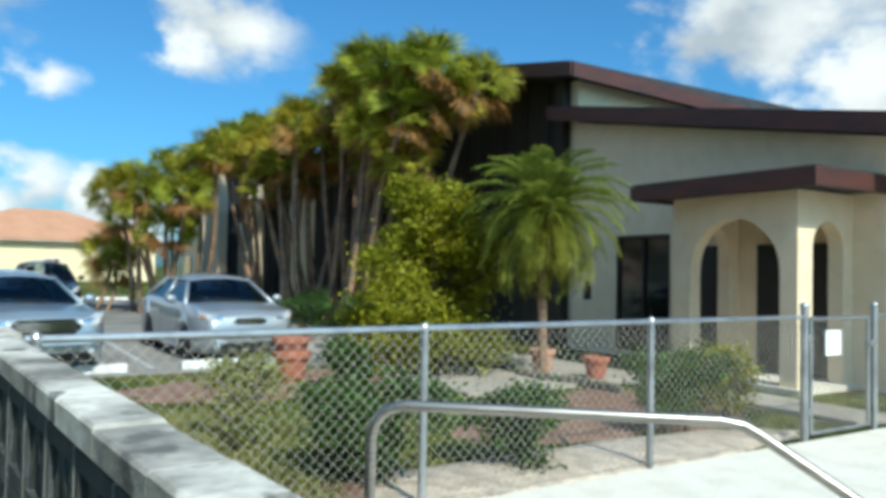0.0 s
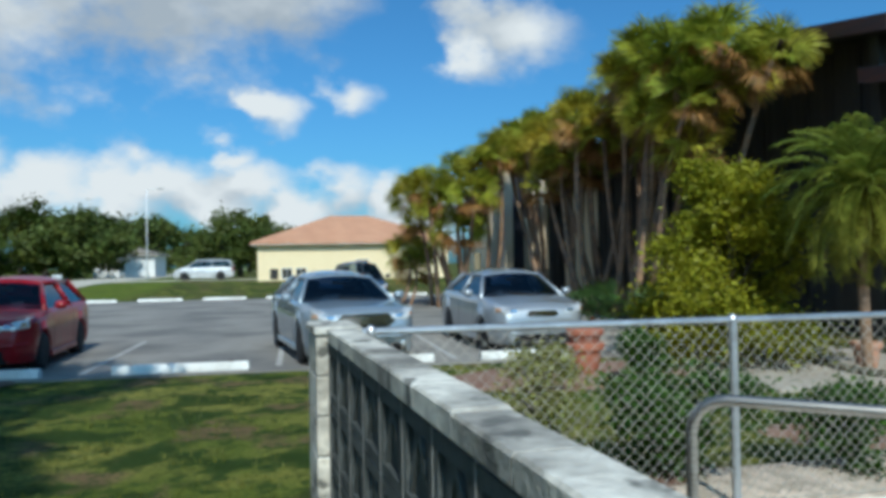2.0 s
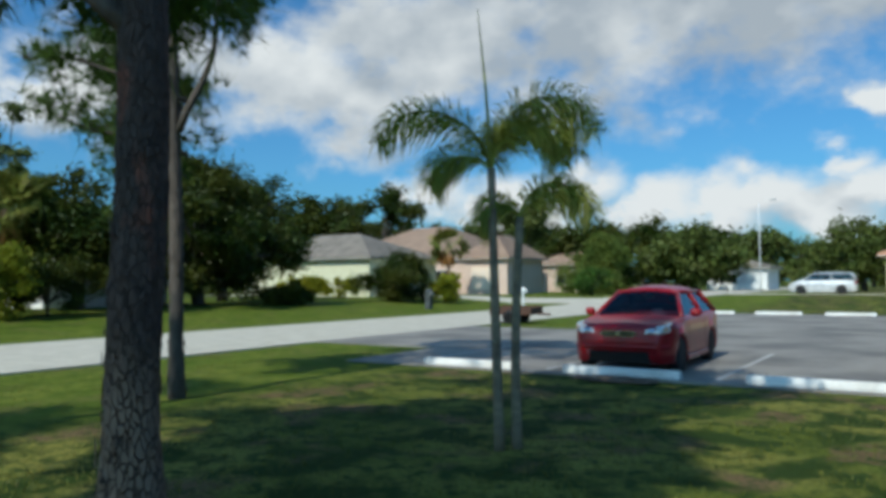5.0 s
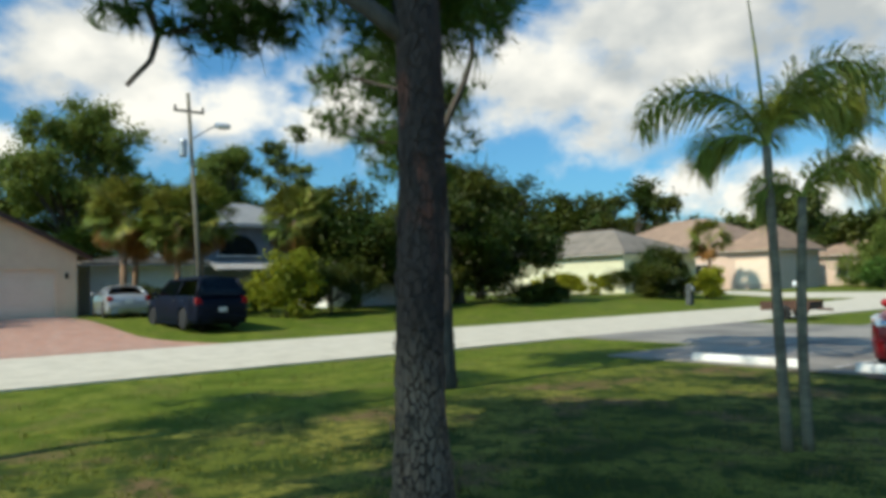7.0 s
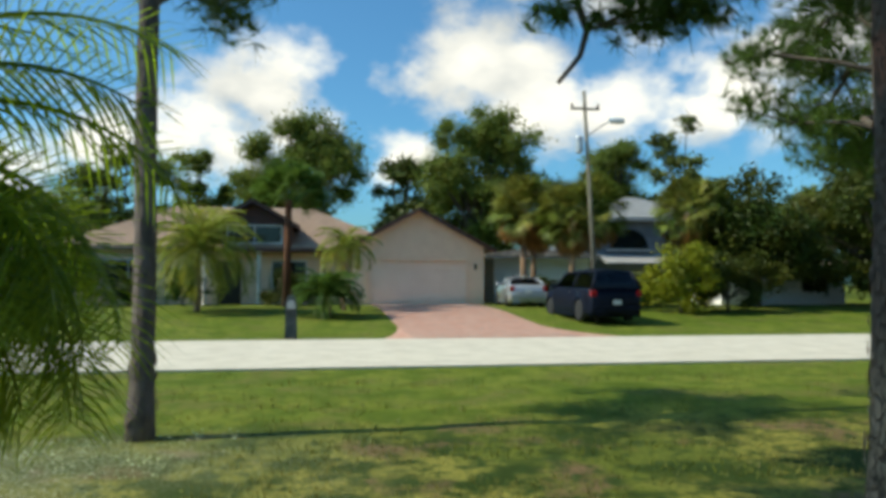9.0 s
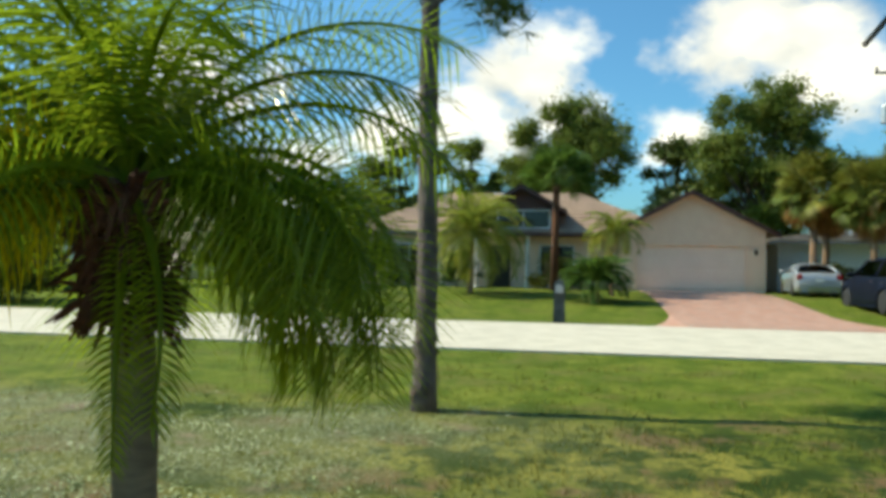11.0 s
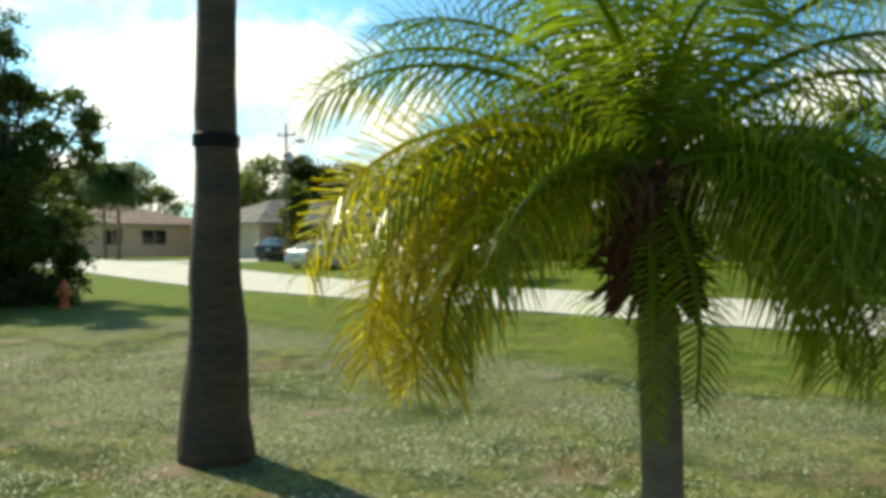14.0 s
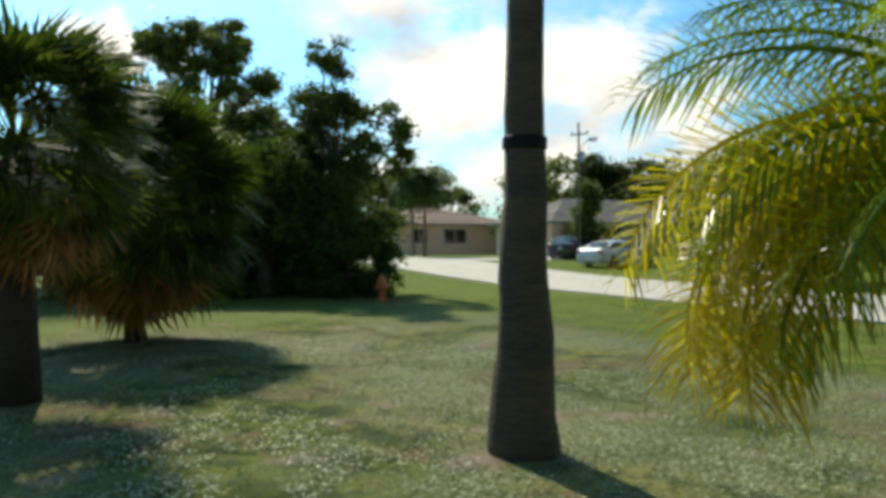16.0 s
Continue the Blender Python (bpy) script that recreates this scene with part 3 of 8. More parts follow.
# ---- mesh tools ----
class Shape:
    """Vertices and faces gathered for one mesh."""

    def __init__(self):
        self.v, self.f = [], []

    def quad(self, *p):
        k = len(self.v)
        self.v += [tuple(q) for q in p]
        self.f.append(tuple(range(k, k + len(p))))

    def box(self, x0, x1, y0, y1, z0, z1, bevel=0.0):
        k, e = len(self.v), bevel
        if not e:
            self.v += [(x, y, z) for z in (z0, z1) for x, y in ((x0, y0), (x1, y0), (x1, y1), (x0, y1))]
            self.f += [tuple(k + i for i in q) for q in ((3, 2, 1, 0), (4, 5, 6, 7), (0, 1, 5, 4), (1, 2, 6, 5), (2, 3, 7, 6), (3, 0, 4, 7))]
            return self
        rings = [(z0, e), (z0 + e, 0), (z1 - e, 0), (z1, e)]
        for z, i in rings:
            self.v += [(x0 + i, y0 + i, z), (x1 - i, y0 + i, z), (x1 - i, y1 - i, z), (x0 + i, y1 - i, z)]
        self.f += [(k + 3, k + 2, k + 1, k), (k + 12, k + 13, k + 14, k + 15)]
        for r in range(3):
            for i in range(4):
                a, b = k + 4 * r + i, k + 4 * r + (i + 1) % 4
                self.f.append((a, b, b + 4, a + 4))
        return self

    def tube(self, pts, radii, n=8, cap=True, wobble=0.0, rng=None):
        pts = [Vector(p) for p in pts]
        if not hasattr(radii, "__len__"):
            radii = [radii] * len(pts)
        k, side = len(self.v), None
        for i, p in enumerate(pts):
            d = (pts[min(i + 1, len(pts) - 1)] - pts[max(i - 1, 0)]).normalized()
            if side is None:
                side = d.orthogonal().normalized()
            side = (side - d * side.dot(d)).normalized()
            up = d.cross(side)
            for j in range(n):
                a = 2 * math.pi * j / n
                r = radii[i] * (1 + (rng.uniform(-wobble, wobble) if wobble else 0))
                self.v.append(tuple(p + (side * math.cos(a) + up * math.sin(a)) * r))
        for i in range(len(pts) - 1):
            for j in range(n):
                a, b = k + i * n + j, k + i * n + (j + 1) % n
                self.f.append((a, b, b + n, a + n))
        if cap:
            self.f.append(tuple(k + j for j in reversed(range(n))))
            self.f.append(tuple(k + (len(pts) - 1) * n + j for j in range(n)))
        return self

    def lathe(self, profile, n=20, at=(0, 0, 0), axis="z"):
        """Profile: (radius, height) from bottom to top."""
        k = len(self.v)
        for r, h in profile:
            for j in range(n):
                a = 2 * math.pi * j / n
                p = (r * math.cos(a), r * math.sin(a), h)
                if axis == "x":
                    p = (p[2], p[0], p[1])
                elif axis == "y":
                    p = (p[1], p[2], p[0])
                self.v.append((p[0] + at[0], p[1] + at[1], p[2] + at[2]))
        for i in range(len(profile) - 1):
            for j in range(n):
                a, b = k + i * n + j, k + i * n + (j + 1) % n
                self.f.append((a, b, b + n, a + n))
        self.f.append(tuple(k + j for j in reversed(range(n))))
        self.f.append(tuple(k + (len(profile) - 1) * n + j for j in range(n)))
        return self

    def prism(self, outline, axis, a0, a1):
        """An outline in the plane across an axis, drawn out along it from a0 to a1."""
        k, m = len(self.v), len(outline)
        for a in (a0, a1):
            for p, q in outline:
                self.v.append({"x": (a, p, q), "y": (p, a, q), "z": (p, q, a)}[axis])
        self.f.append(tuple(k + i for i in range(m)))
        self.f.append(tuple(k + m + i for i in reversed(range(m))))
        for i in range(m):
            j = (i + 1) % m
            self.f.append((k + j, k + i, k + m + i, k + m + j))
        return self

    def mesh(self, name, smooth=False):
        me = bpy.data.meshes.new(name)
        me.from_pydata(self.v, [], self.f)
        if smooth:
            me.polygons.foreach_set("use_smooth", [True] * len(me.polygons))
        me.update()
        return me


def fix(me):
    b = bmesh.new()
    b.from_mesh(me)
    bmesh.ops.recalc_face_normals(b, faces=b.faces)
    b.to_mesh(me)
    b.free()
    return me


def part(name, shape, material, parent=None, label="", smooth=False, clean=True):
    """One mesh object, under a thing or a part when a parent is given."""
    me = shape if isinstance(shape, bpy.types.Mesh) else shape.mesh(name, smooth)
    if clean and len(me.polygons) < 4000:
        fix(me)
    if not me.materials:
        me.materials.append(M[material] if isinstance(material, str) else material)
    ob = new(name, me)
    if parent:
        ob.parent = parent
    if label:
        tagged(ob, label)
    return ob


def thing(name, at, label, category, group="", turn=0.0, kind=""):
    ob = new(name)
    ob.empty_display_size = 0.2
    ob.matrix_world = pose(*at, 0, 0, turn)
    return tagged(ob, label, category, group, kind)


def step(a, b, x):
    t = min(1.0, max(0.0, (x - a) / (b - a)))
    return t * t * (3 - 2 * t)


def land(x, y):
    """Height of the ground."""
    h = 0.5 * step(-22.5, -34, x)
    h = max(h, 0.5 * step(45, 62, y), 0.5 * step(-22, -42, y))
    swale = -0.08 * math.exp(-((x + 13.4) / 0.8) ** 2) * (1 - step(14, 16, y))
    return h + swale


# ---- ground, road, parking lot ----
def ground():
    xs = sorted({*(-2000, -900, -400, -200, -120, -80, -60, -50), *range(-45, 30, 1), 35, 45, 60, 90, 150, 300, 900, 2000})
    ys = sorted({*(-2000, -900, -400, -200, -120, -80, -60), *range(-50, 70, 1), 80, 100, 140, 200, 400, 900, 2000})
    s = Shape()
    rng = random.Random(3)
    for y in ys:
        for x in xs:
            near = -14 < x < 0 and -20 < y < 12
            s.v.append((x, y, land(x, y) + (rng.uniform(-0.02, 0.02) if near else 0)))
    w = len(xs)
    for j in range(len(ys) - 1):
        for i in range(w - 1):
            a = j * w + i
            s.f.append((a, a + 1, a + 1 + w, a + w))
    me = s.mesh("ground", True)
    tagged(part("ground", me, "lawn", clean=False), "sunlit lawn of patchy green and dry grass", "ground", kind="structure")


def sheet(name, x0, x1, y0, y1, material, lift, label, category, dx=2.0, dy=2.0, drop=0.12):
    """A paved sheet that follows the land, with edges turned down."""
    nx, ny = max(1, round((x1 - x0) / dx)), max(1, round((y1 - y0) / dy))
    s = Shape()
    for j in range(ny + 1):
        for i in range(nx + 1):
            x, y = x0 + (x1 - x0) * i / nx, y0 + (y1 - y0) * j / ny
            s.v.append((x, y, land(x, y) + lift))
    w = nx + 1
    for j in range(ny):
        for i in range(nx):
            a = j * w + i
            s.f.append((a, a + 1, a + 1 + w, a + w))
    rim = [i for i in range(w)] + [j * w + nx for j in range(1, ny + 1)] + [ny * w + i for i in reversed(range(nx))] + [j * w for j in reversed(range(1, ny))]
    k = len(s.v)
    s.v += [(s.v[i][0], s.v[i][1], s.v[i][2] - drop) for i in rim]
    for a in range(len(rim)):
        b = (a + 1) % len(rim)
        s.f.append((rim[b], rim[a], k + a, k + b))
    return tagged(part(name, s, material, clean=False), label, category, kind="structure")


ground()
sheet("road", -21.4, -14.6, -220, 260, "road", 0.03, "pale sun-bleached residential street", "road", 1.7, 4)
sheet("parking_lot", -10.6, 9.0, 12.7, 39.6, "asphalt", 0.03, "worn grey asphalt parking lot", "parking lot")
sheet("lot_entrance", -14.6, -10.6, 16.2, 24.5, "asphalt", 0.026, "worn asphalt drive between street and lot", "driveway")
sheet("cross_street", -60, -21.4, 50, 55.5, "road", 0.026, "pale side street", "road")
sheet("house_drive", -31.0, -21.4, -41.2, -37.6, "road", 0.026, "pale concrete driveway to a far house", "driveway")
sheet("van_drive", -14.6, -3, 66, 70, "road", 0.026, "pale concrete driveway", "driveway")


def wheel_stop(x, y, label="white-painted concrete wheel stop on asphalt"):
    ob = thing("wheel_stop", (x, y, 0.03), label, "wheel stop", "wheel stops of the lot")
    s = Shape()
    prof = [(-0.085, 0.0), (0.085, 0.0), (0.085, 0.05), (0.06, 0.13), (-0.06, 0.13), (-0.085, 0.05)]
    s.prism(prof, "x", -1.02, 1.02)
    part("bar", s, "paint", ob)
    for e in (-0.75, 0.75):
        part("bolt", Shape().lathe([(0.022, 0.128), (0.022, 0.142), (0.012, 0.147)], 8, (e, 0, 0)), "rust", ob)
    return ob


stop = wheel_stop(-7.7, 12.95)
for x in (-4.75, -1.68, 1.3, 4.15):
    copy_thing(stop, pose(x, 12.98, 0.03))
for x in (-12.3 + 2.9, -6.4, -3.4, -0.4, 2.6, 5.6):
    copy_thing(stop, pose(x, 39.0, 0.03))
for i, x in enumerate((-9.2, -6.22, -3.2, -0.2, 2.75, 5.7)):
    s = Shape().box(x - 0.05, x + 0.05, 13.2, 18.2, 0.032, 0.036)
    tagged(part("stall_line", s, "faded"), "faded white stall line on asphalt", "road marking", "stall lines", "structure")

# ---- breeze-block wall ----
def breeze_block():
    """One decorative block: a square frame with slanted fins before a recessed web."""
    s, a, c, d = Shape(), 0.176, 0.15, 0.135
    w = 0.045
    s.box(0, d, -a, a, -c, -c + w).box(0, d, -a, a, c - w, c)
    s.box(0, d, -a, -a + w, -c + w, c - w).box(0, d, a - w, a, -c + w, c - w)
    i, j = a - w, c - w
    for (y0, z0), (y1, z1) in (((-i, -j), (0, j)), ((i, -j), (0, j))):
        t = 0.018
        s.prism([(y0 - t, z0), (y0 + t, z0), (y1 + t, z1), (y1 - t, z1)], "x", 0.006, d - 0.012)
    s.box(0.02, 0.085, -i, i, -j, j)
    return fix(s.mesh("block"))


def block_wall():
    wall = thing("wall_garden", (0.245, 4.62, 0.0), "low grey breeze-block garden wall with weathered caps", "wall", turn=4.7, kind="structure")
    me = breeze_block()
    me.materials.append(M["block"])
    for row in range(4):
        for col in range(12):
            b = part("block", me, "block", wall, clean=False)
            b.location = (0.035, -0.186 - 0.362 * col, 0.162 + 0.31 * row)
    s = Shape()
    for col in range(13):
        y = -0.005 - 0.362 * col
        s.box(0.033, 0.164, y - 0.005, y + 0.005, 0, 1.245)
    for row in range(5):
        z = 0.007 + 0.31 * row
        s.box(0.042, 0.163, -4.34, -0.01, z - 0.005, z + 0.005)
    part("mortar", s, "mortar", wall)
    rng = random.Random(5)
    for i in range(11):
        y = -0.02 - 0.395 * i
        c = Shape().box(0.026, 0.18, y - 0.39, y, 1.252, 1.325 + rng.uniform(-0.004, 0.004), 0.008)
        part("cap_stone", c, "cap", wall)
    p = thing("wall_pier", (0.245, 4.62, 0.0), "grey block pier at the end of a garden wall", "pier", turn=4.7, kind="structure")
    for k in range(6):
        part("block", Shape().box(-0.03, 0.2, 0.01, 0.42, 0.214 * k + 0.004, 0.214 * (k + 1) - 0.004, 0.008), "cap", p)
    part("mortar", Shape().box(-0.023, 0.193, 0.017, 0.413, 0, 1.285), "mortar", p)
    part("cap_stone", Shape().box(-0.04, 0.215, -0.005, 0.44, 1.29, 1.335, 0.008), "cap", p)


block_wall()


# ---- chain-link fence, gate, handrail ----
FENCE_Y, FENCE_H = 5.1, 1.26


def chain_link(x0, x1, z0, z1, pitch=0.085):
    """Woven wires, both ways on the slant."""
    s, h = Shape(), z1 - z0
    n = int((x1 - x0 + h) / pitch)
    for way in (1, -1):
        for i in range(n + 1):
            a = x0 - h + i * pitch if way == 1 else x0 + i * pitch
            b = a + h * way
            lo, hi = (a, z0), (b, z1)
            if max(lo[0], hi[0]) < x0 or min(lo[0], hi[0]) > x1:
                continue
            pts = []
            for x, z in (lo, hi):
                c = min(max(x, x0), x1)
                pts.append((c, 0.006 * way, z0 + abs(c - a)))
            if abs(pts[0][0] - pts[1][0]) > 0.02:
                s.tube(pts, 0.002, 4, cap=False)
    return s


def fence_post(ob, x, h, r=0.03, name="post"):
    p = part(name, Shape().lathe([(r, 0), (r, h)], 14, (x, 0, 0)), "galv", ob, smooth=False)
    part("post_cap", Shape().lathe([(r * 1.15, h - 0.01), (r * 1.2, h + 0.015), (r * 0.8, h + 0.04), (0.004, h + 0.05)], 14, (x, 0, 0)), "galv", p)


def fence_run(x0, x1, posts, label, y=FENCE_Y):
    ob = thing("chain_link_fence", (0, y, 0), label, "fence", "chain-link fence runs")
    for x in posts:
        fence_post(ob, x, FENCE_H - 0.01)
    part("top_rail", Shape().tube([(x0, 0, FENCE_H), (x1, 0, FENCE_H)], 0.022, 10), "galv", ob)
    part("bottom_wire", Shape().tube([(x0, 0, 0.06), (x1, 0, 0.06)], 0.004, 5), "wire", ob)
    tagged(part("mesh", chain_link(x0, x1, 0.05, FENCE_H - 0.01), "wire", ob, "woven galvanised wire mesh", clean=False), kind="stuff")
    return ob


fence_run(0.5, 7.4, (0.55, 2.95, 5.2), "galvanised chain-link fence beside a garden bed")
gate = thing("chain_link_gate", (0, FENCE_Y, 0), "closed chain-link gate with a white notice", "gate")
fence_post(gate, 7.4, 1.36, 0.04)
fence_post(gate, 8.68, 1.36, 0.035)
g = Shape()
for pts in ([(7.51, 0, 0.08), (7.51, 0, 1.24)], [(8.56, 0, 0.08), (8.56, 0, 1.24)], [(7.51, 0, 0.08), (8.56, 0, 0.08)], [(7.51, 0, 1.24), (8.56, 0, 1.24)]):
    g.tube(pts, 0.02, 10)
part("gate_frame", g, "galv", gate)
tagged(part("mesh", chain_link(7.51, 8.56, 0.08, 1.23), "wire", gate, clean=False), kind="stuff")
for z in (0.3, 1.05):
    part("hinge", Shape().box(7.42, 7.52, -0.02, 0.02, z - 0.03, z + 0.03, 0.006), "galv", gate)
part("latch", Shape().box(8.54, 8.66, -0.03, 0.03, 0.92, 0.98, 0.008), "galv", gate)
part("notice", Shape().box(7.72, 8.0, -0.03, -0.022, 0.86, 1.12), "sign", gate, "blank white notice")
fence_run(8.72, 13.5, (11.2, 13.4), "galvanised chain-link fence beyond a gate")

rail = thing("handrail", (0, 0, 0), "bare tubular steel handrail on a concrete walk", "handrail")
pts = [(1.55, 3.12, 0.02), (1.55, 3.12, 0.6), (1.55, 3.12, 1.02)]
for k in range(1, 7):
    a = math.pi / 2 * k / 6
    q = 0.13 * (1 - math.cos(a))
    pts.append((1.55 + 0.81 * q, 3.12 - 0.586 * q, 1.02 + 0.13 * math.sin(a)))
pts += [(2.1, 2.722, 1.14), (2.60, 2.36, 1.128), (2.66, 2.31, 1.115), (2.70, 2.27, 1.085), (2.86, 2.02, 0.90), (3.3, 1.33, 0.4), (3.36, 1.24, 0.34)]
part("tube", Shape().tube(pts, 0.0215, 14), "steel", rail, smooth=True)
part("leg", Shape().tube([(3.3, 1.33, 0.02), (3.3, 1.33, 0.4)], 0.0215, 14), "steel", rail, smooth=True)
for x, y in ((1.55, 3.12), (3.3, 1.33)):
    part("base_plate", Shape().lathe([(0.06, 0.028), (0.06, 0.038), (0.03, 0.045)], 16, (x, y, 0)), "steel", rail)

s = Shape().box(0.85, 14, -3.0, 5.06, -0.15, 0.03, 0.01)
tagged(part("pavement", s, "ramp"), "pale sunlit concrete walk beside a fence", "walkway", kind="structure")

# ---- garden bed ----
def patch(name, cx, cy, rx, ry, material, label, category, seed, lift=0.02):
    rng = random.Random(seed)
    s, n = Shape(), 40
    ring = [(cx + rx * math.cos(2 * math.pi * k / n) * rng.uniform(0.86, 1.08), cy + ry * math.sin(2 * math.pi * k / n) * rng.uniform(0.86, 1.08)) for k in range(n)]
    s.v.append((cx, cy, lift + 0.03))
    for f, z in ((0.5, lift + 0.025), (0.9, lift + 0.01), (1.0, lift - 0.03)):
        s.v += [(cx + (x - cx) * f, cy + (y - cy) * f, z) for x, y in ring]
    for k in range(n):
        j = (k + 1) % n
        s.f.append((0, 1 + k, 1 + j))
        for r in range(2):
            a, b = 1 + r * n + k, 1 + r * n + j
            s.f.append((a, a + n, b + n, b))
    tagged(part(name, s, material, smooth=True), label, category, kind="structure")


patch("mulch_bed", 4.4, 10.9, 2.6, 1.35, "mulch", "reddish bark mulch bed", "flower bed", 1)
patch("mulch_bed", 6.0, 6.9, 1.6, 0.8, "mulch", "dry reddish mulch under shrubs", "flower bed", 2)
patch("mulch_bed", 7.3, 7.3, 1.3, 1.4, "mulch", "brown mulch under shrubs near a gate", "flower bed", 11, 0.025)
patch("gravel_bed", 5.0, 5.55, 2.9, 0.5, "gravel", "pale gravel strip along a fence", "gravel", 3, 0.03)
patch("mulch_bed", 2.6, 5.75, 0.9, 0.55, "mulch", "dry mulch at the foot of a fence", "flower bed", 4)
s = Shape().box(8.7, 9.6, 5.3, 8.9, -0.1, 0.05, 0.01)
s.box(5.9, 9.6, 8.9, 16.5, -0.1, 0.05, 0.01)
tagged(part("patio", s, "garden_path"), "pale concrete path by the building", "path", kind="structure")
edging = thing("bed_edging", (0, 0, 0), "low rounded edging of small logs", "edging", kind="structure")
rng = random.Random(8)
for k in range(34):
    y = 8.0 + 0.13 * k
    x = 7.75 + 0.12 * math.sin(k * 0.35)
    part("edging_log", Shape().lathe([(0.055, 0.02), (0.055, 0.13 + rng.uniform(0, 0.03)), (0.03, 0.16)], 8, (x, y, 0)), "wood", edging)


def flower_pot(at, r, h, material, label):
    ob = thing("flower_pot", at, label, "flower pot", "garden pots")
    prof = [(r * 0.62, 0), (r * 0.66, h * 0.05), (r * 0.92, h * 0.78), (r * 1.05, h * 0.79), (r * 1.08, h * 0.97), (r * 1.02, h), (r * 0.9, h), (r * 0.86, h * 0.86)]
    part("pot", Shape().lathe(prof, 24), material, ob, smooth=False)
    part("soil", Shape().lathe([(r * 0.85, h * 0.84), (r * 0.85, h * 0.87), (r * 0.3, h * 0.9)], 16), "soil", ob)
    return ob


flower_pot((8.05, 10.0, 0.05), 0.2, 0.4, "pink_pot", "pale pink clay pot on a path")
flower_pot((8.45, 9.2, 0.05), 0.2, 0.34, "terracotta", "orange terracotta pot with a young plant")
flower_pot((4.2, 10.95, 0.02), 0.26, 0.46, "terracotta", "weathered red clay pot on mulch")
tops = thing("flower_pot", (4.2, 10.95, 0.47), "small red clay pots stacked on a large one", "flower pot", "garden pots")
part("pot", Shape().lathe([(0.2, 0), (0.24, 0.12), (0.27, 0.13), (0.27, 0.2), (0.2, 0.21)], 20), "terracotta", tops)
birdbath = thing("garden_pedestal", (8.1, 6.55, 0.05), "small pale garden pedestal among shrubs", "garden ornament")
part("column", Shape().lathe([(0.09, 0), (0.05, 0.06), (0.035, 0.3), (0.05, 0.5)], 14), "trim", birdbath)
part("bowl", Shape().lathe([(0.05, 0.5), (0.17, 0.55), (0.2, 0.6), (0.18, 0.6), (0.04, 0.56)], 18), "trim", birdbath)


# ---- hall with arched porch ----
def arch_panel(axis, u0, u1, top, a0, a1, spring, c0, c1, base=0.03):
    """A wall panel from u0 to u1 with an arched opening a0 to a1, between c0 and c1 across."""
    mid, r = (a0 + a1) / 2, (a1 - a0) / 2
    arc = [(mid + r * math.cos(math.pi * k / 18), spring + r * math.sin(math.pi * k / 18)) for k in range(19)]
    out = [(u0, base), (u0, top), (u1, top), (u1, base), (a1, base)] + arc + [(a0, base)]
    return Shape().prism(out, axis, c0, c1)


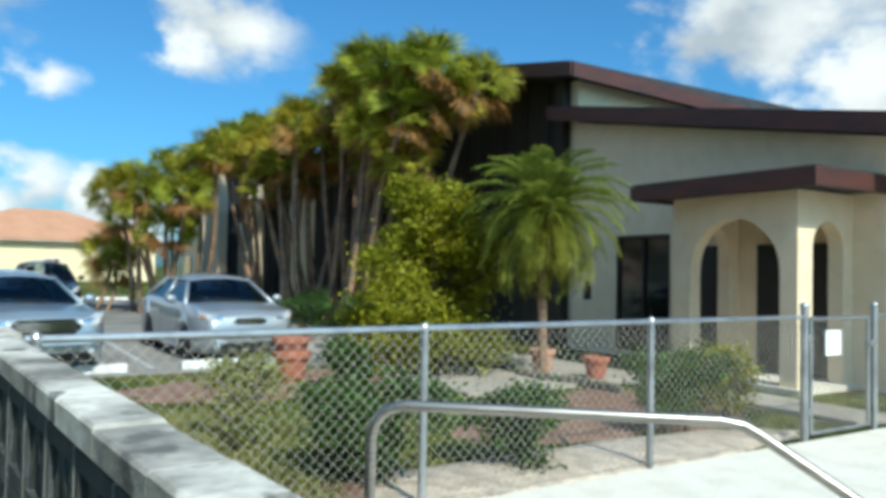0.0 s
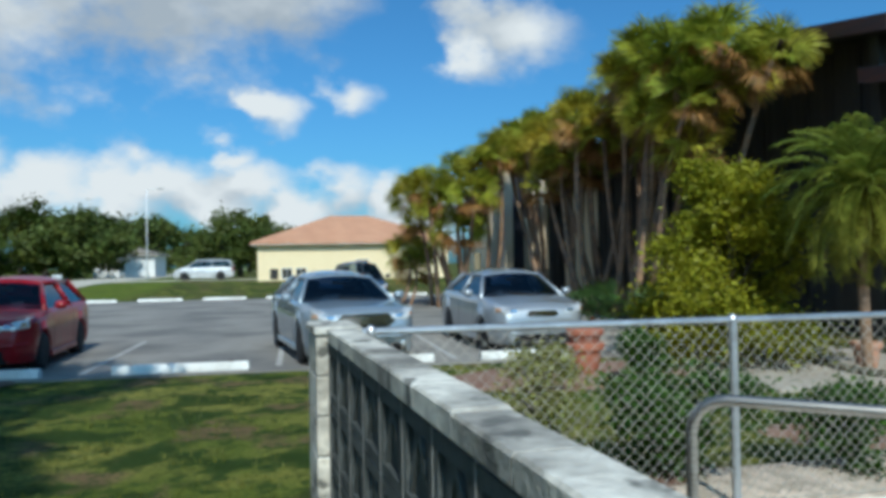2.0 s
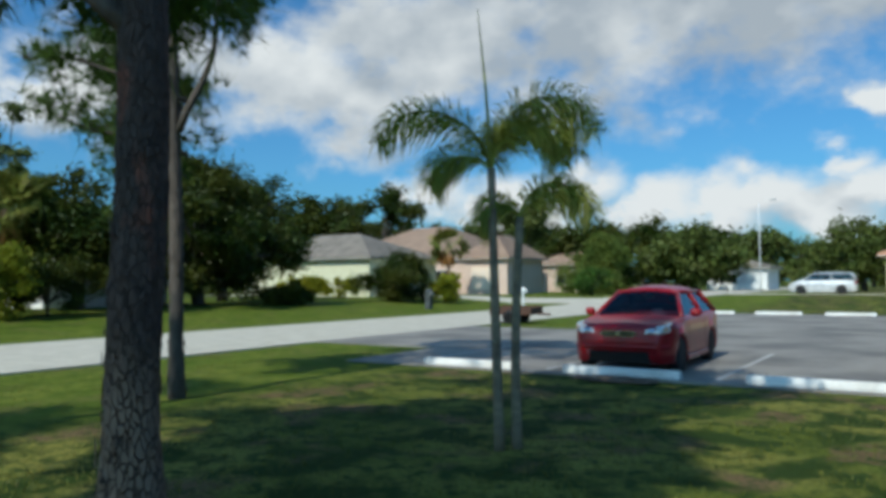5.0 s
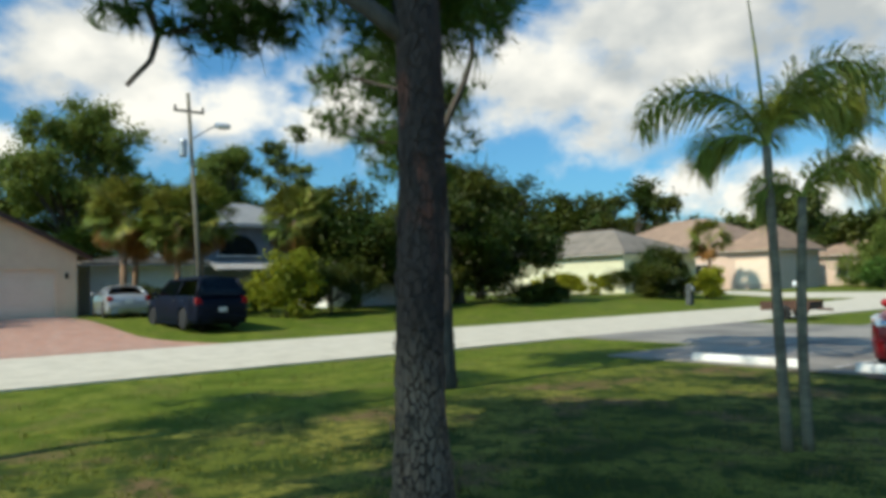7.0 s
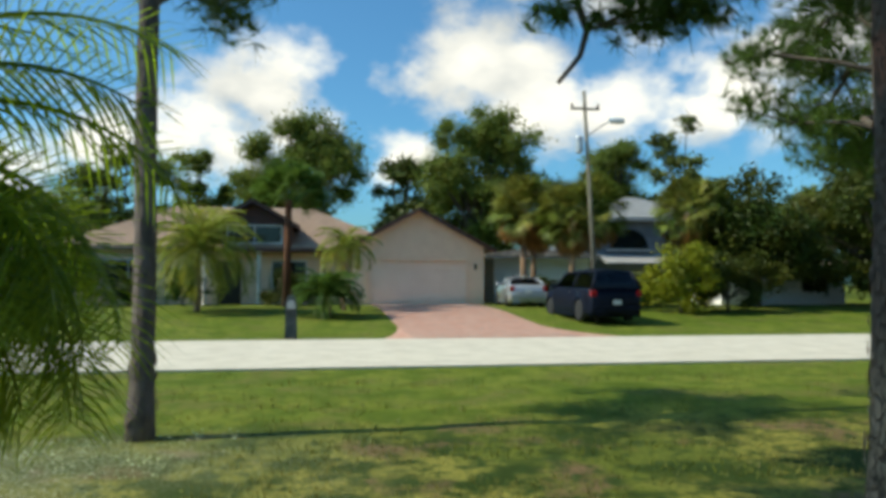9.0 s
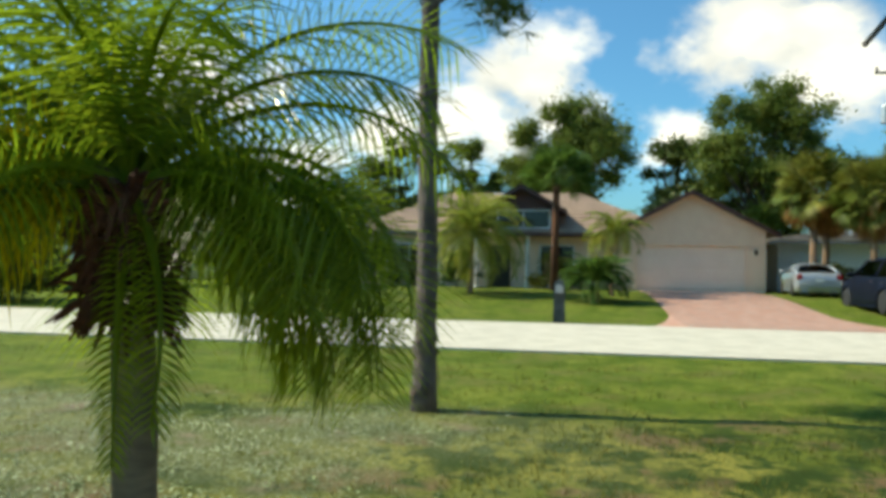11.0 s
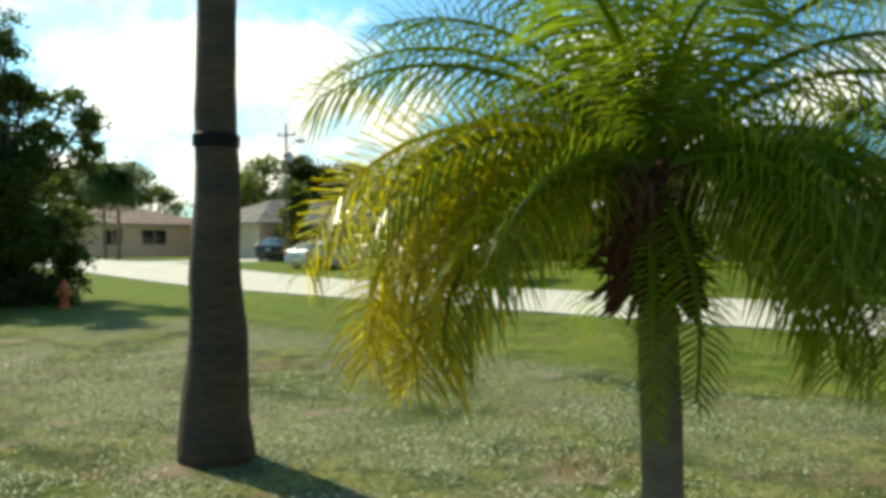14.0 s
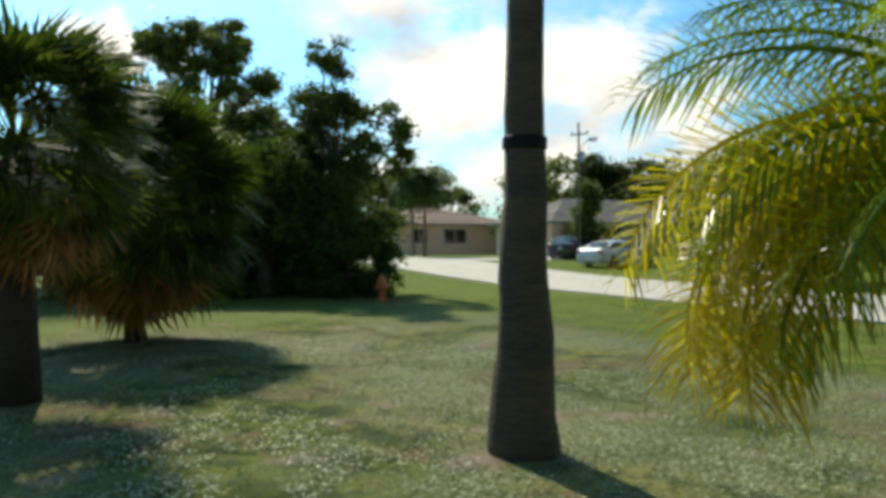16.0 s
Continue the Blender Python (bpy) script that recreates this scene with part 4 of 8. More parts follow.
def hall():
    ob = thing("church_hall", (0, 0, 0), "beige stucco hall with brown fascias and an arched porch", "building")
    slope = 0.186

    def low(y):
        return 5.02 + slope * (y - 13.3)

    # lower wing: wall along y, facing the street
    X = 11.6
    holes = [(10.55, 12.0, 0.12, 2.45), (12.7, 13.0, 1.1, 1.5)]
    edges = sorted({0.0, 13.3, *[h for q in holes[:2] for h in q[:2]]})
    for a, b in zip(edges, edges[1:]):
        hole = [q for q in holes[:2] if abs(q[0] - a) < 1e-6]
        if hole:
            z0, z1 = hole[0][2:]
            part("wall", Shape().prism([(a, 0), (b, 0), (b, z0), (a, z0)], "x", X, X + 0.22), "stucco", ob)
            part("wall", Shape().prism([(a, z1), (b, z1), (b, low(b)), (a, low(a))], "x", X, X + 0.22), "stucco", ob)
        else:
            part("wall", Shape().prism([(a, 0), (b, 0), (b, low(b)), (a, low(a))], "x", X, X + 0.22), "stucco", ob)
    part("wall", Shape().prism([(X + 0.22, 0), (26, 0), (26, low(0)), (X + 0.22, low(0))], "y", 0.0, 0.22), "stucco", ob)
    for y0, y1, z0, z1 in holes[:2]:
        win = part("window" if z0 > 0.1 else "door", Shape().box(X + 0.1, X + 0.13, y0, y1, z0, z1), "glass_dark" if z0 > 0.1 else "opening", ob)
        fr = Shape()
        for a, b in ((y0, y0 + 0.06), (y1 - 0.06, y1)):
            fr.box(X + 0.05, X + 0.1, a, b, z0, z1)
        fr.box(X + 0.05, X + 0.1, y0, y1, z1 - 0.06, z1).box(X + 0.05, X + 0.1, y0, y1, z0, z0 + 0.06)
        fr.box(X + 0.05, X + 0.1, (y0 + y1) / 2 - 0.02, (y0 + y1) / 2 + 0.02, z0, z1)
        part("frame", fr, "opening", win)
    # lower roof and its raking fascia
    e = 0.45
    roof = Shape().prism([(-0.6, low(-0.6) + 0.05), (13.75, low(13.75) + 0.05), (13.75, low(13.75) + 0.33), (-0.6, low(-0.6) + 0.33)], "x", X - e + 0.05, 26)
    part("roof", roof, "shingle", ob, "low dark shingle roof")
    part("fascia", Shape().prism([(-0.6, low(-0.6) + 0.0), (13.75, low(13.75) + 0.0), (13.75, low(13.75) + 0.3), (-0.6, low(-0.6) + 0.3)], "x", X - e, X - e + 0.05), "fascia", ob)
    # upper volume behind
    up1 = 17.5

    def high(y):
        return 6.0 + slope * (y - 13.3) if y <= up1 else 6.0 + slope * (up1 - 13.3) - 0.16 * (y - up1)

    gable = Shape().prism([(X + 0.1, 0), (28, 0), (28, high(13.3) - 0.7), (X + 0.1, high(13.3))], "y", 13.3, 13.55)
    part("wall", gable, "stucco", ob)
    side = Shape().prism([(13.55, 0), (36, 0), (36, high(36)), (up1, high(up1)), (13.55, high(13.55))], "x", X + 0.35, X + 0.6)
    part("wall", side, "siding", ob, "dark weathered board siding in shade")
    part("wall", Shape().prism([(29.0, 0.0), (32.8, 0.0), (32.8, 4.9), (29.0, 4.9)], "x", X + 0.28, X + 0.31), "stucco", ob)
    part("door", Shape().box(X + 0.24, X + 0.31, 13.9, 15.4, 0.03, 2.25), "opening", ob)
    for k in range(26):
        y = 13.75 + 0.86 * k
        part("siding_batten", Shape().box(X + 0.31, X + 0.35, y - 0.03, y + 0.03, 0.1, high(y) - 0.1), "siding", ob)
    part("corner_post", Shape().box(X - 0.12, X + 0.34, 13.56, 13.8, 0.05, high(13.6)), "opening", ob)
    for x0, x1, m, nm in ((X - 0.55, X - 0.5, "fascia", "fascia"), (X - 0.5, 28.5, "shingle", "roof")):
        lift = 0.0 if nm == "fascia" else 0.06
        part(nm, Shape().prism([(12.85, high(12.85) + lift), (up1, high(up1) + lift), (36.5, high(36.5) + lift), (36.5, high(36.5) + 0.32), (up1, high(up1) + 0.32), (12.85, high(12.85) + 0.32)], "x", x0, x1), m, ob)
    part("fascia", Shape().prism([(X - 0.5, high(12.85) - 0.02), (28.5, high(12.85) - 0.72), (28.5, high(12.85) - 0.42), (X - 0.5, high(12.85) + 0.3)], "y", 12.79, 12.85), "fascia", ob)
    # windows between the palms
    for y in (16.5, 19.5, 23.0):
        win = part("window", Shape().box(X + 0.27, X + 0.31, y, y + 0.8, 0.8, 3.8), "opening", ob)
        part("frame", Shape().box(X + 0.2, X + 0.27, y - 0.08, y, 0.7, 3.9).box(X + 0.2, X + 0.27, y + 0.8, y + 0.88, 0.7, 3.9), "siding", win)
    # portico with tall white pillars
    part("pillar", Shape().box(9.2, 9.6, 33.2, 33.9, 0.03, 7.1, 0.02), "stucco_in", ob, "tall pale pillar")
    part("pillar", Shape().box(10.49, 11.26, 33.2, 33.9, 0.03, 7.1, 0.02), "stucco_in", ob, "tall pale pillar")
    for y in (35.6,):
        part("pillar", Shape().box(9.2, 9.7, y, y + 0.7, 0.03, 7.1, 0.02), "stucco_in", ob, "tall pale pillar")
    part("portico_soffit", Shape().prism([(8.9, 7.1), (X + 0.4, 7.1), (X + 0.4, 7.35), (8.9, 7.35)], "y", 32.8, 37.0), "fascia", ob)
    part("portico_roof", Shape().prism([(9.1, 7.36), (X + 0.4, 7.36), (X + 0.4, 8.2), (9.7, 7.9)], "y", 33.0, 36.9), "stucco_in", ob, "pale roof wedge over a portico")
    # the dark of the opening between the pillars, put in as a blue-black sheet
    part("door", Shape().box(9.62, 10.47, 34.4, 34.5, 0.05, 6.9), "portico_dark", ob, "blue-black sheet filling the opening between pillars")
    # porch
    P, q0, q1, top = 10.2, 7.0, 9.25, 2.92
    part("porch_wall", arch_panel("x", q0, q1, top, 7.28, 8.88, 1.75, P, P + 0.24), "stucco", ob)
    part("porch_wall", arch_panel("y", P + 0.24, X - 0.002, top, 10.56, 11.34, 2.1, q0, q0 + 0.24), "stucco", ob)
    part("porch_wall", arch_panel("y", P + 0.24, X - 0.002, top, 10.56, 11.34, 2.1, q1 - 0.24, q1), "stucco", ob)
    part("porch_roof", Shape().prism([(6.5, top + 0.02), (9.75, top + 0.02), (9.75, top + 0.26), (6.5, top + 0.26)], "x", P - 0.4, X - 0.002), "shingle", ob)
    for x0, x1, y0, y1 in ((P - 0.45, P - 0.4, 6.45, 9.8), (P - 0.4, X - 0.002, 6.45, 6.5), (P - 0.4, X - 0.002, 9.75, 9.8)):
        part("fascia", Shape().box(x0, x1, y0, y1, top - 0.02, top + 0.24), "fascia", ob)
    part("porch_floor", Shape().box(P - 0.1, X - 0.002, 6.9, 9.35, 0.0, 0.08), "ramp", ob)
    part("door", Shape().box(X - 0.05, X - 0.003, 7.3, 7.75, 0.09, 2.2), "opening", ob)
    part("door", Shape().box(X - 0.05, X - 0.003, 9.45, 10.1, 0.05, 2.2), "opening", ob)
    part("door", Shape().box(X - 0.05, X - 0.003, 8.05, 8.62, 0.09, 2.2), "opening", ob)
    # far lower wing
    wing = Shape().prism([(10.5, 0), (20, 0), (20, 3.9), (10.5, 3.9)], "y", 37.4, 46)
    part("wing", wing, "stucco", ob)
    part("wing_roof", Shape().prism([(36.9, 7.3), (36.9, 7.0), (46.8, 3.9), (46.8, 4.3)], "x", 9.8, 20.5), "fascia", ob)
    part("door", Shape().box(10.44, 10.5, 40, 41, 0.05, 2.2), "opening", ob)
    part("window", Shape().box(10.44, 10.5, 43, 44.4, 0.9, 2.2), "glass_dark", ob)


hall()

# ---- cars ----
def car(name, at, turn, label, paint, L=4.5, W=1.74, H=1.46, hood=0.98, belt=0.95, tail=1.02, cowl=0.30, roof0=0.46, roof1=0.74, deck=0.88,
        nose=0.66, wheel=0.31, wb=(0.19, 0.79), van=False, detail=True, group="parked cars"):
    """A car lofted from sections along its length; local +y is the front. Fractions run from the front bumper to the rear."""
    ob = thing(name, at, label, "car", group, turn)
    n = 64
    clearance = 0.19

    def top(t):
        pts = [(0.0, nose * 0.78), (0.012, nose), (0.05, nose + 0.085), (cowl - 0.02, hood), (cowl + 0.05, belt + 0.03), (deck - 0.02, tail), (0.97, tail - 0.05), (0.995, tail - 0.18), (1.0, tail - 0.3)]
        for (a, p), (b, q) in zip(pts, pts[1:]):
            if t <= b:
                return p + (q - p) * (step(a, b, t) * 0.4 + 0.6 * ((t - a) / (b - a)) ** 0.8) if b - a > 0.03 else p + (q - p) * (t - a) / (b - a)
        return pts[-1][1]

    def half(t):
        k = 1 - 0.26 * max(0.0, 1 - t / 0.13) ** 2.2 - 0.12 * max(0.0, (t - 0.9) / 0.1) ** 2.2
        return W / 2 * k

    body = Shape()
    rows = []
    stations = sorted({0.0, 0.003, 0.008, 0.022, 0.036, 0.978, 0.992, 1.0, *[i / n for i in range(1, n)]})
    for t in stations:
        y = L / 2 - t * L
        zt, w = top(t), half(t)
        lo = clearance + 0.08 * (1 - step(0, 0.03, t)) + 0.1 * step(0.96, 1.0, t)
        arch = lo
        for f in wb:
            d = (t - f) * L
            R = wheel + 0.055
            if abs(d) < R:
                arch = max(arch, wheel + math.sqrt(R * R - d * d) * 0.97)
        arch = min(arch, zt - 0.1)
        mid = max(arch + 0.02, 0.42 * zt + 0.2)
        sec = [(0, lo), (w * 0.72, lo), (w * 0.72, arch), (w * 0.97, arch), (w, min(max(arch + 0.03, 0.4), zt - 0.08)), (w * 1.0, min(mid, zt - 0.06)), (w * 0.985, zt - 0.085), (w * 0.955, zt - 0.04), (w * 0.9, zt - 0.008), (w * 0.78, zt + 0.004), (w * 0.6, zt + 0.004), (w * 0.34, zt + 0.02), (0, zt + 0.026)]
        row = [(x, y, z) for x, z in sec] + [(-x, y, z) for x, z in reversed(sec[1:-1])]
        rows.append(row)
    m = len(rows[0])
    for r in rows:
        body.v += r
    n = len(rows) - 1
    for i in range(n):
        for j in range(m):
            a, b = i * m + j, i * m + (j + 1) % m
            body.f.append((a, b, b + m, a + m))
    body.f.append(tuple(range(m)))
    body.f.append(tuple(n * m + j for j in reversed(range(m))))
    part("body", body, paint, ob, smooth=True)

    # cabin: roof shell and pillars, glass set between
    def Y(t):
        return L / 2 - t * L

    bw, rw = W / 2 * 0.93, W / 2 * 0.64
    zb = belt + 0.0
    y0, y1, y2, y3 = Y(cowl), Y(roof0), Y(roof1), Y(deck)
    roof = Shape()
    k = 10
    for i in range(k + 1):
        t = i / k
        y = y1 + (y2 - y1) * t
        z = H - 0.05 * (2 * t - 1) ** 2
        for u in range(-4, 5):
            x = rw * u / 4
            roof.v.append((x, y, z - 0.06 * (u / 4) ** 2 - 0.035 * (u / 4) ** 6))
    for i in range(k):
        for u in range(8):
            a = i * 9 + u
            roof.f.append((a, a + 1, a + 10, a + 9))
    part("roof", roof, paint, ob, smooth=True)
    ze = H - 0.05 - 0.095

    def pillar(p, q, w=0.05, nm="pillar"):
        part(nm, Shape().tube([p, q], [w * 1.15, w], 6), paint, ob, smooth=True)

    for sgn in (-1, 1):
        pillar((sgn * bw * 0.97, y0 + 0.02, zb - 0.02), (sgn * rw * 0.98, y1, ze + 0.005), 0.04)
        pillar((sgn * bw * 0.95, y3 - 0.03, tail - 0.03), (sgn * rw * 0.98, y2, ze + 0.005), 0.06 if not van else 0.05)
        ym = y1 + (y2 - y1) * 0.48
        pillar((sgn * bw * 1.0, ym, zb), (sgn * rw * 1.0, ym, ze + 0.01), 0.035)
        pillar((sgn * rw, y1, ze + 0.012), (sgn * rw, y2, ze + 0.012), 0.03, "roof_rail")
        for a, b, c, d in ((y0 - 0.06, ym + 0.03, ym + 0.03, y1 - 0.02), (ym - 0.03, y3 + 0.12, y2 + 0.04, ym - 0.03)):
            g = Shape()
            g.quad((sgn * (bw * 0.985), a, zb), (sgn * (bw * 0.985), b, zb + 0.01), (sgn * rw * 0.985, c, ze - 0.005), (sgn * rw * 0.985, d, ze - 0.005))
            o = [Vector(v) for v in g.v]
            for v in o:
                g.v.append((v.x - sgn * 0.012, v.y, v.z))
            g.f += [(7, 6, 5, 4), (0, 1, 5, 4), (1, 2, 6, 5), (2, 3, 7, 6), (3, 0, 4, 7)]
            part("side_window", g, "windscreen", ob)
        mir = Shape().lathe([(0.02, -0.1), (0.07, -0.07), (0.078, 0.0), (0.07, 0.06), (0.03, 0.09)], 10, (sgn * (W / 2 + 0.09), y0 - 0.28, zb + 0.08), "x")
        part("mirror", mir, paint, ob, smooth=True)
        if detail:
            for yy in (ym + 0.15, ym - 0.75):
                part("door_handle", Shape().box(sgn * W / 2 * 0.985 - 0.012, sgn * W / 2 * 0.985 + 0.012, yy - 0.09, yy + 0.09, zb - 0.16, zb - 0.13, 0.005), "chrome" if paint != "red" else paint, ob)
    for nm, (ya, za), (yb, zc) in (("windscreen", (y0 + 0.03, zb + 0.0), (y1, ze + 0.025)), ("rear_window", (y3, tail + 0.0), (y2, ze + 0.02))):
        c = 6
        for piece, m, low_, high_ in ((nm, "windscreen", 0.0, 0.9), (nm + "_header", paint, 0.9, 1.0)):
          g = Shape()
          for t in (low_, high_):
            for u in range(-c, c + 1):
                x = (bw * 0.95 + (rw * 0.97 - bw * 0.95) * t) * u / c
                bow = 0.08 * (1 - (u / c) ** 2) * (1 if nm == "windscreen" else -1)
                g.v.append((x, ya + (yb - ya) * t + bow * (1 - 0.6 * t), za + (zc - za) * t + 0.062 * t * (1 - (u / c) ** 2)))
          for u in range(2 * c):
            g.f.append((u, u + 1, u + 2 + 2 * c, u + 1 + 2 * c))
          part(piece, g, m, ob, smooth=True)
    # cabin seen through the glass
    part("dashboard", Shape().prism([(y0 - 0.02, zb), (y0 - 0.5, zb), (y0 - 0.5, zb + 0.05), (y0 - 0.1, zb + 0.035)], "x", -bw * 0.86, bw * 0.86), "dark", ob)
    part("cabin_trim", Shape().box(-bw * 0.9, bw * 0.9, y3 + 0.2, y0 - 0.1, zb - 0.02, zb + 0.034, 0.01), "dark", ob)
    ys = y1 + (y2 - y1) * 0.3
    for sgn in (-1, 1):
        seat = part("seat", Shape().prism([(ys, zb - 0.05), (ys - 0.14, zb - 0.05), (ys - 0.22, H - 0.42), (ys - 0.12, H - 0.4)], "x", sgn * W * 0.2 - 0.24, sgn * W * 0.2 + 0.24), "upholstery", ob)
        part("headrest", Shape().box(sgn * W * 0.2 - 0.13, sgn * W * 0.2 + 0.13, ys - 0.25, ys - 0.14, H - 0.37, H - 0.2, 0.03), "upholstery", seat)
    part("rear_seat", Shape().prism([(y2 + 0.1, zb - 0.05), (y2 - 0.1, zb - 0.05), (y2 - 0.16, zb + 0.16), (y2 - 0.04, zb + 0.17)], "x", -bw * 0.8, bw * 0.8), "upholstery", ob)
    hoop = [(W * 0.2 + 0.17 * math.cos(2 * math.pi * q / 14), y0 - 0.52 + 0.05 * math.sin(2 * math.pi * q / 14), zb + 0.02 + 0.16 * math.sin(2 * math.pi * q / 14)) for q in range(15)]
    part("steering_wheel", Shape().tube(hoop, 0.016, 6, cap=False), "dark", ob)
    part("rear_mirror", Shape().box(-0.12, 0.12, y1 + 0.02, y1 + 0.05, ze - 0.12, ze - 0.05, 0.01), "dark", ob)
    # door seams
    for sgn in (-1, 1):
        for yy in (y0 - 0.22, y1 + (y2 - y1) * 0.48, y3 + 0.35):
            o = sgn * (W / 2 + 0.002)
            part("door_seam", Shape().prism([(o - sgn * 0.01, 0.36), (o, 0.36), (o, 0.42 * zb + 0.2), (sgn * (W / 2 * 0.987 + 0.002), zb - 0.085), (sgn * (W / 2 * 0.97), zb - 0.085)], "y", yy - 0.006, yy + 0.006), "dark", ob)
        part("sill", Shape().box(min(sgn * W * 0.47, sgn * W * 0.503), max(sgn * W * 0.47, sgn * W * 0.503), Y(wb[1]) + wheel + 0.1, Y(wb[0]) - wheel - 0.1, 0.18, 0.27, 0.01), paint, ob)
    # wheels
    for f in wb:
        for sgn in (-1, 1):
            w = part("wheel", Shape().lathe([(wheel * 0.66, -0.02), (wheel * 0.9, -0.01), (wheel, 0.03), (wheel, 0.17), (wheel * 0.9, 0.2), (wheel * 0.66, 0.2)], 28, axis="x"), "tyre", ob, "black tyre")
            w.location = (sgn * (W / 2 - 0.015), Y(f), wheel)
            w.scale = (-sgn, 1, 1)
            rimm = Shape().lathe([(wheel * 0.66, 0.0), (wheel * 0.6, 0.012), (wheel * 0.58, 0.06), (0.05, 0.05)], 20, axis="x")
            part("rim", rimm, "dark", w)
            sp = Shape()
            for q in range(6):
                a = 2 * math.pi * q / 6
                sp.tube([(0.02, 0.03 * math.cos(a), 0.03 * math.sin(a)), (0.012, wheel * 0.63 * math.cos(a), wheel * 0.63 * math.sin(a))], [0.032, 0.026], 5)
            sp.lathe([(0.05, 0.005), (0.06, 0.03)], 10, axis="x")
            part("spokes", sp, "rim", w)
    # front and rear fittings
    yf, yr = L / 2, -L / 2
    style = {"red": 0, "silver": 1}.get(paint, 2)

    def front(x, z):
        """How far back the nose lies at a distance from the middle."""
        t = 0.0
        while half(t) < abs(x) and t < 0.13:
            t += 0.002
        while top(t) < z and t < 0.2:
            t += 0.002
        return Y(t)

    def lens(u0, u1, lo, hi, nm, m, parent, label="", out=0.012):
        """A lamp that wraps round the nose; lo and hi give its lower and upper edge along its width."""
        g, c = Shape(), 8
        for k in range(c + 1):
            f = k / c
            x = u0 + (u1 - u0) * f
            za, zc = lo(f), hi(f)
            for z, d in ((za, 0.0), (za * 0.75 + zc * 0.25, 1.0), (za * 0.25 + zc * 0.75, 1.0), (zc, 0.0)):
                g.v.append((x, front(abs(x), z) + out * d, z))
            for z in (zc, za):
                g.v.append((x * 0.93, front(abs(x), z) - 0.09, z))
        for k in range(c):
            for q in range(6):
                p, r = k * 6 + q, k * 6 + (q + 1) % 6
                g.f.append((p, r, r + 6, p + 6))
        g.f += [tuple(range(6)), tuple(c * 6 + q for q in reversed(range(6)))]
        return part(nm, g, m, parent, label, smooth=False)

    for sgn in (-1, 1):
        a0, a1 = ((0.25, 0.46), (0.235, 0.455), (0.225, 0.46))[style]
        hz = nose + (-0.085, -0.12, -0.1)[style]
        lp = lens(sgn * W * a0, sgn * W * a1, lambda f: hz + (0.045 if style != 1 else 0.02) * f, lambda f: hz + 0.09 + 0.085 * min(1, 2.2 * f) + 0.03 * f, "headlight", "lamp_glass", ob, "clear headlamp")
        lens(sgn * W * (a0 + 0.035), sgn * W * (a0 + 0.095), lambda f: hz + 0.045, lambda f: hz + 0.115, "reflector", "chrome", lp, out=0.02)
        lens(sgn * W * (a1 - 0.05), sgn * W * (a1 - 0.012), lambda f: hz + 0.06, lambda f: hz + 0.135, "indicator", "amber", lp, out=0.02)
        part("tail_light", Shape().box(sgn * W * 0.41 - 0.1, sgn * W * 0.41 + 0.1, yr + 0.0, yr + 0.14, tail - 0.32, tail - 0.1, 0.02), "tail", ob)
        if style == 1:
            part("fog_light", Shape().lathe([(0.045, 0), (0.045, 0.03), (0.02, 0.04)], 10, (sgn * W * 0.33, front(W * 0.33, 0.36) - 0.015, 0.36), "y"), "lamp_glass", ob)
    # grille: a slim chromed mouth, a tall barred one, or a narrow slot
    gw, g0, g1 = ((0.17, nose - 0.11, nose - 0.035), (0.25, nose - 0.2, nose - 0.01), (0.15, nose - 0.1, nose - 0.035))[style]
    gm = (g0 + g1) / 2

    def oval(w, z0, z1, cut=0.25):
        return [(-w, z0 + (z1 - z0) * 0.5), (-w * (1 - cut), z0), (w * (1 - cut), z0), (w, z0 + (z1 - z0) * 0.5), (w * (1 - cut), z1), (-w * (1 - cut), z1)]

    rim = part("grille_frame", Shape().prism(oval(W * gw + 0.025, g0 - 0.018, g1 + 0.018), "y", yf - 0.12, yf + 0.006), "chrome", ob)
    part("grille", Shape().prism(oval(W * gw, g0, g1), "y", yf - 0.1, yf + 0.012), "dark", ob)
    for q in range((1, 3, 2)[style]):
        z = g0 + (g1 - g0) * (q + 1) / ((1, 3, 2)[style] + 1)
        part("grille_bar", Shape().box(-W * gw * 0.86, W * gw * 0.86, yf + 0.008, yf + 0.02, z - (0.016 if style == 1 else 0.007), z + (0.016 if style == 1 else 0.007)), "chrome", rim)
    if style < 2:
        part("badge", Shape().lathe([(0.05, 0), (0.045, 0.008)], 14, (0, yf + 0.018, gm), "y"), "chrome", rim)
    iw, i0, i1 = ((0.3, 0.2, 0.4), (0.36, 0.24, 0.36), (0.3, 0.25, 0.36))[style]
    part("air_intake", Shape().prism([(-W * iw, i0), (W * iw, i0), (W * iw * 0.93, i1), (-W * iw * 0.93, i1)], "y", yf - 0.3, yf + 0.008), "dark", ob)
    for q in range(2):
        z = i0 + (i1 - i0) * (q + 1) / 3
        part("intake_bar", Shape().box(-W * iw * 0.9, W * iw * 0.9, yf + 0.004, yf + 0.014, z - 0.006, z + 0.006), "black", ob)
    lip = Shape()
    for z0_, z1_ in ((0.43, 0.52),):
        for k in range(17):
            x = W * 0.455 * (k / 8 - 1)
            y = front(abs(x), 0.45)
            lip.v += [(x, y - 0.08, z0_), (x, y + 0.012, z0_ + 0.01), (x, y + 0.024, (z0_ + z1_) / 2), (x, y + 0.012, z1_ - 0.01), (x, y - 0.08, z1_)]
        for k in range(16):
            for q in range(5):
                p, r = k * 5 + q, k * 5 + (q + 1) % 5
                lip.f.append((p, r, r + 5, p + 5))
    part("bumper", lip, paint, ob, smooth=True)
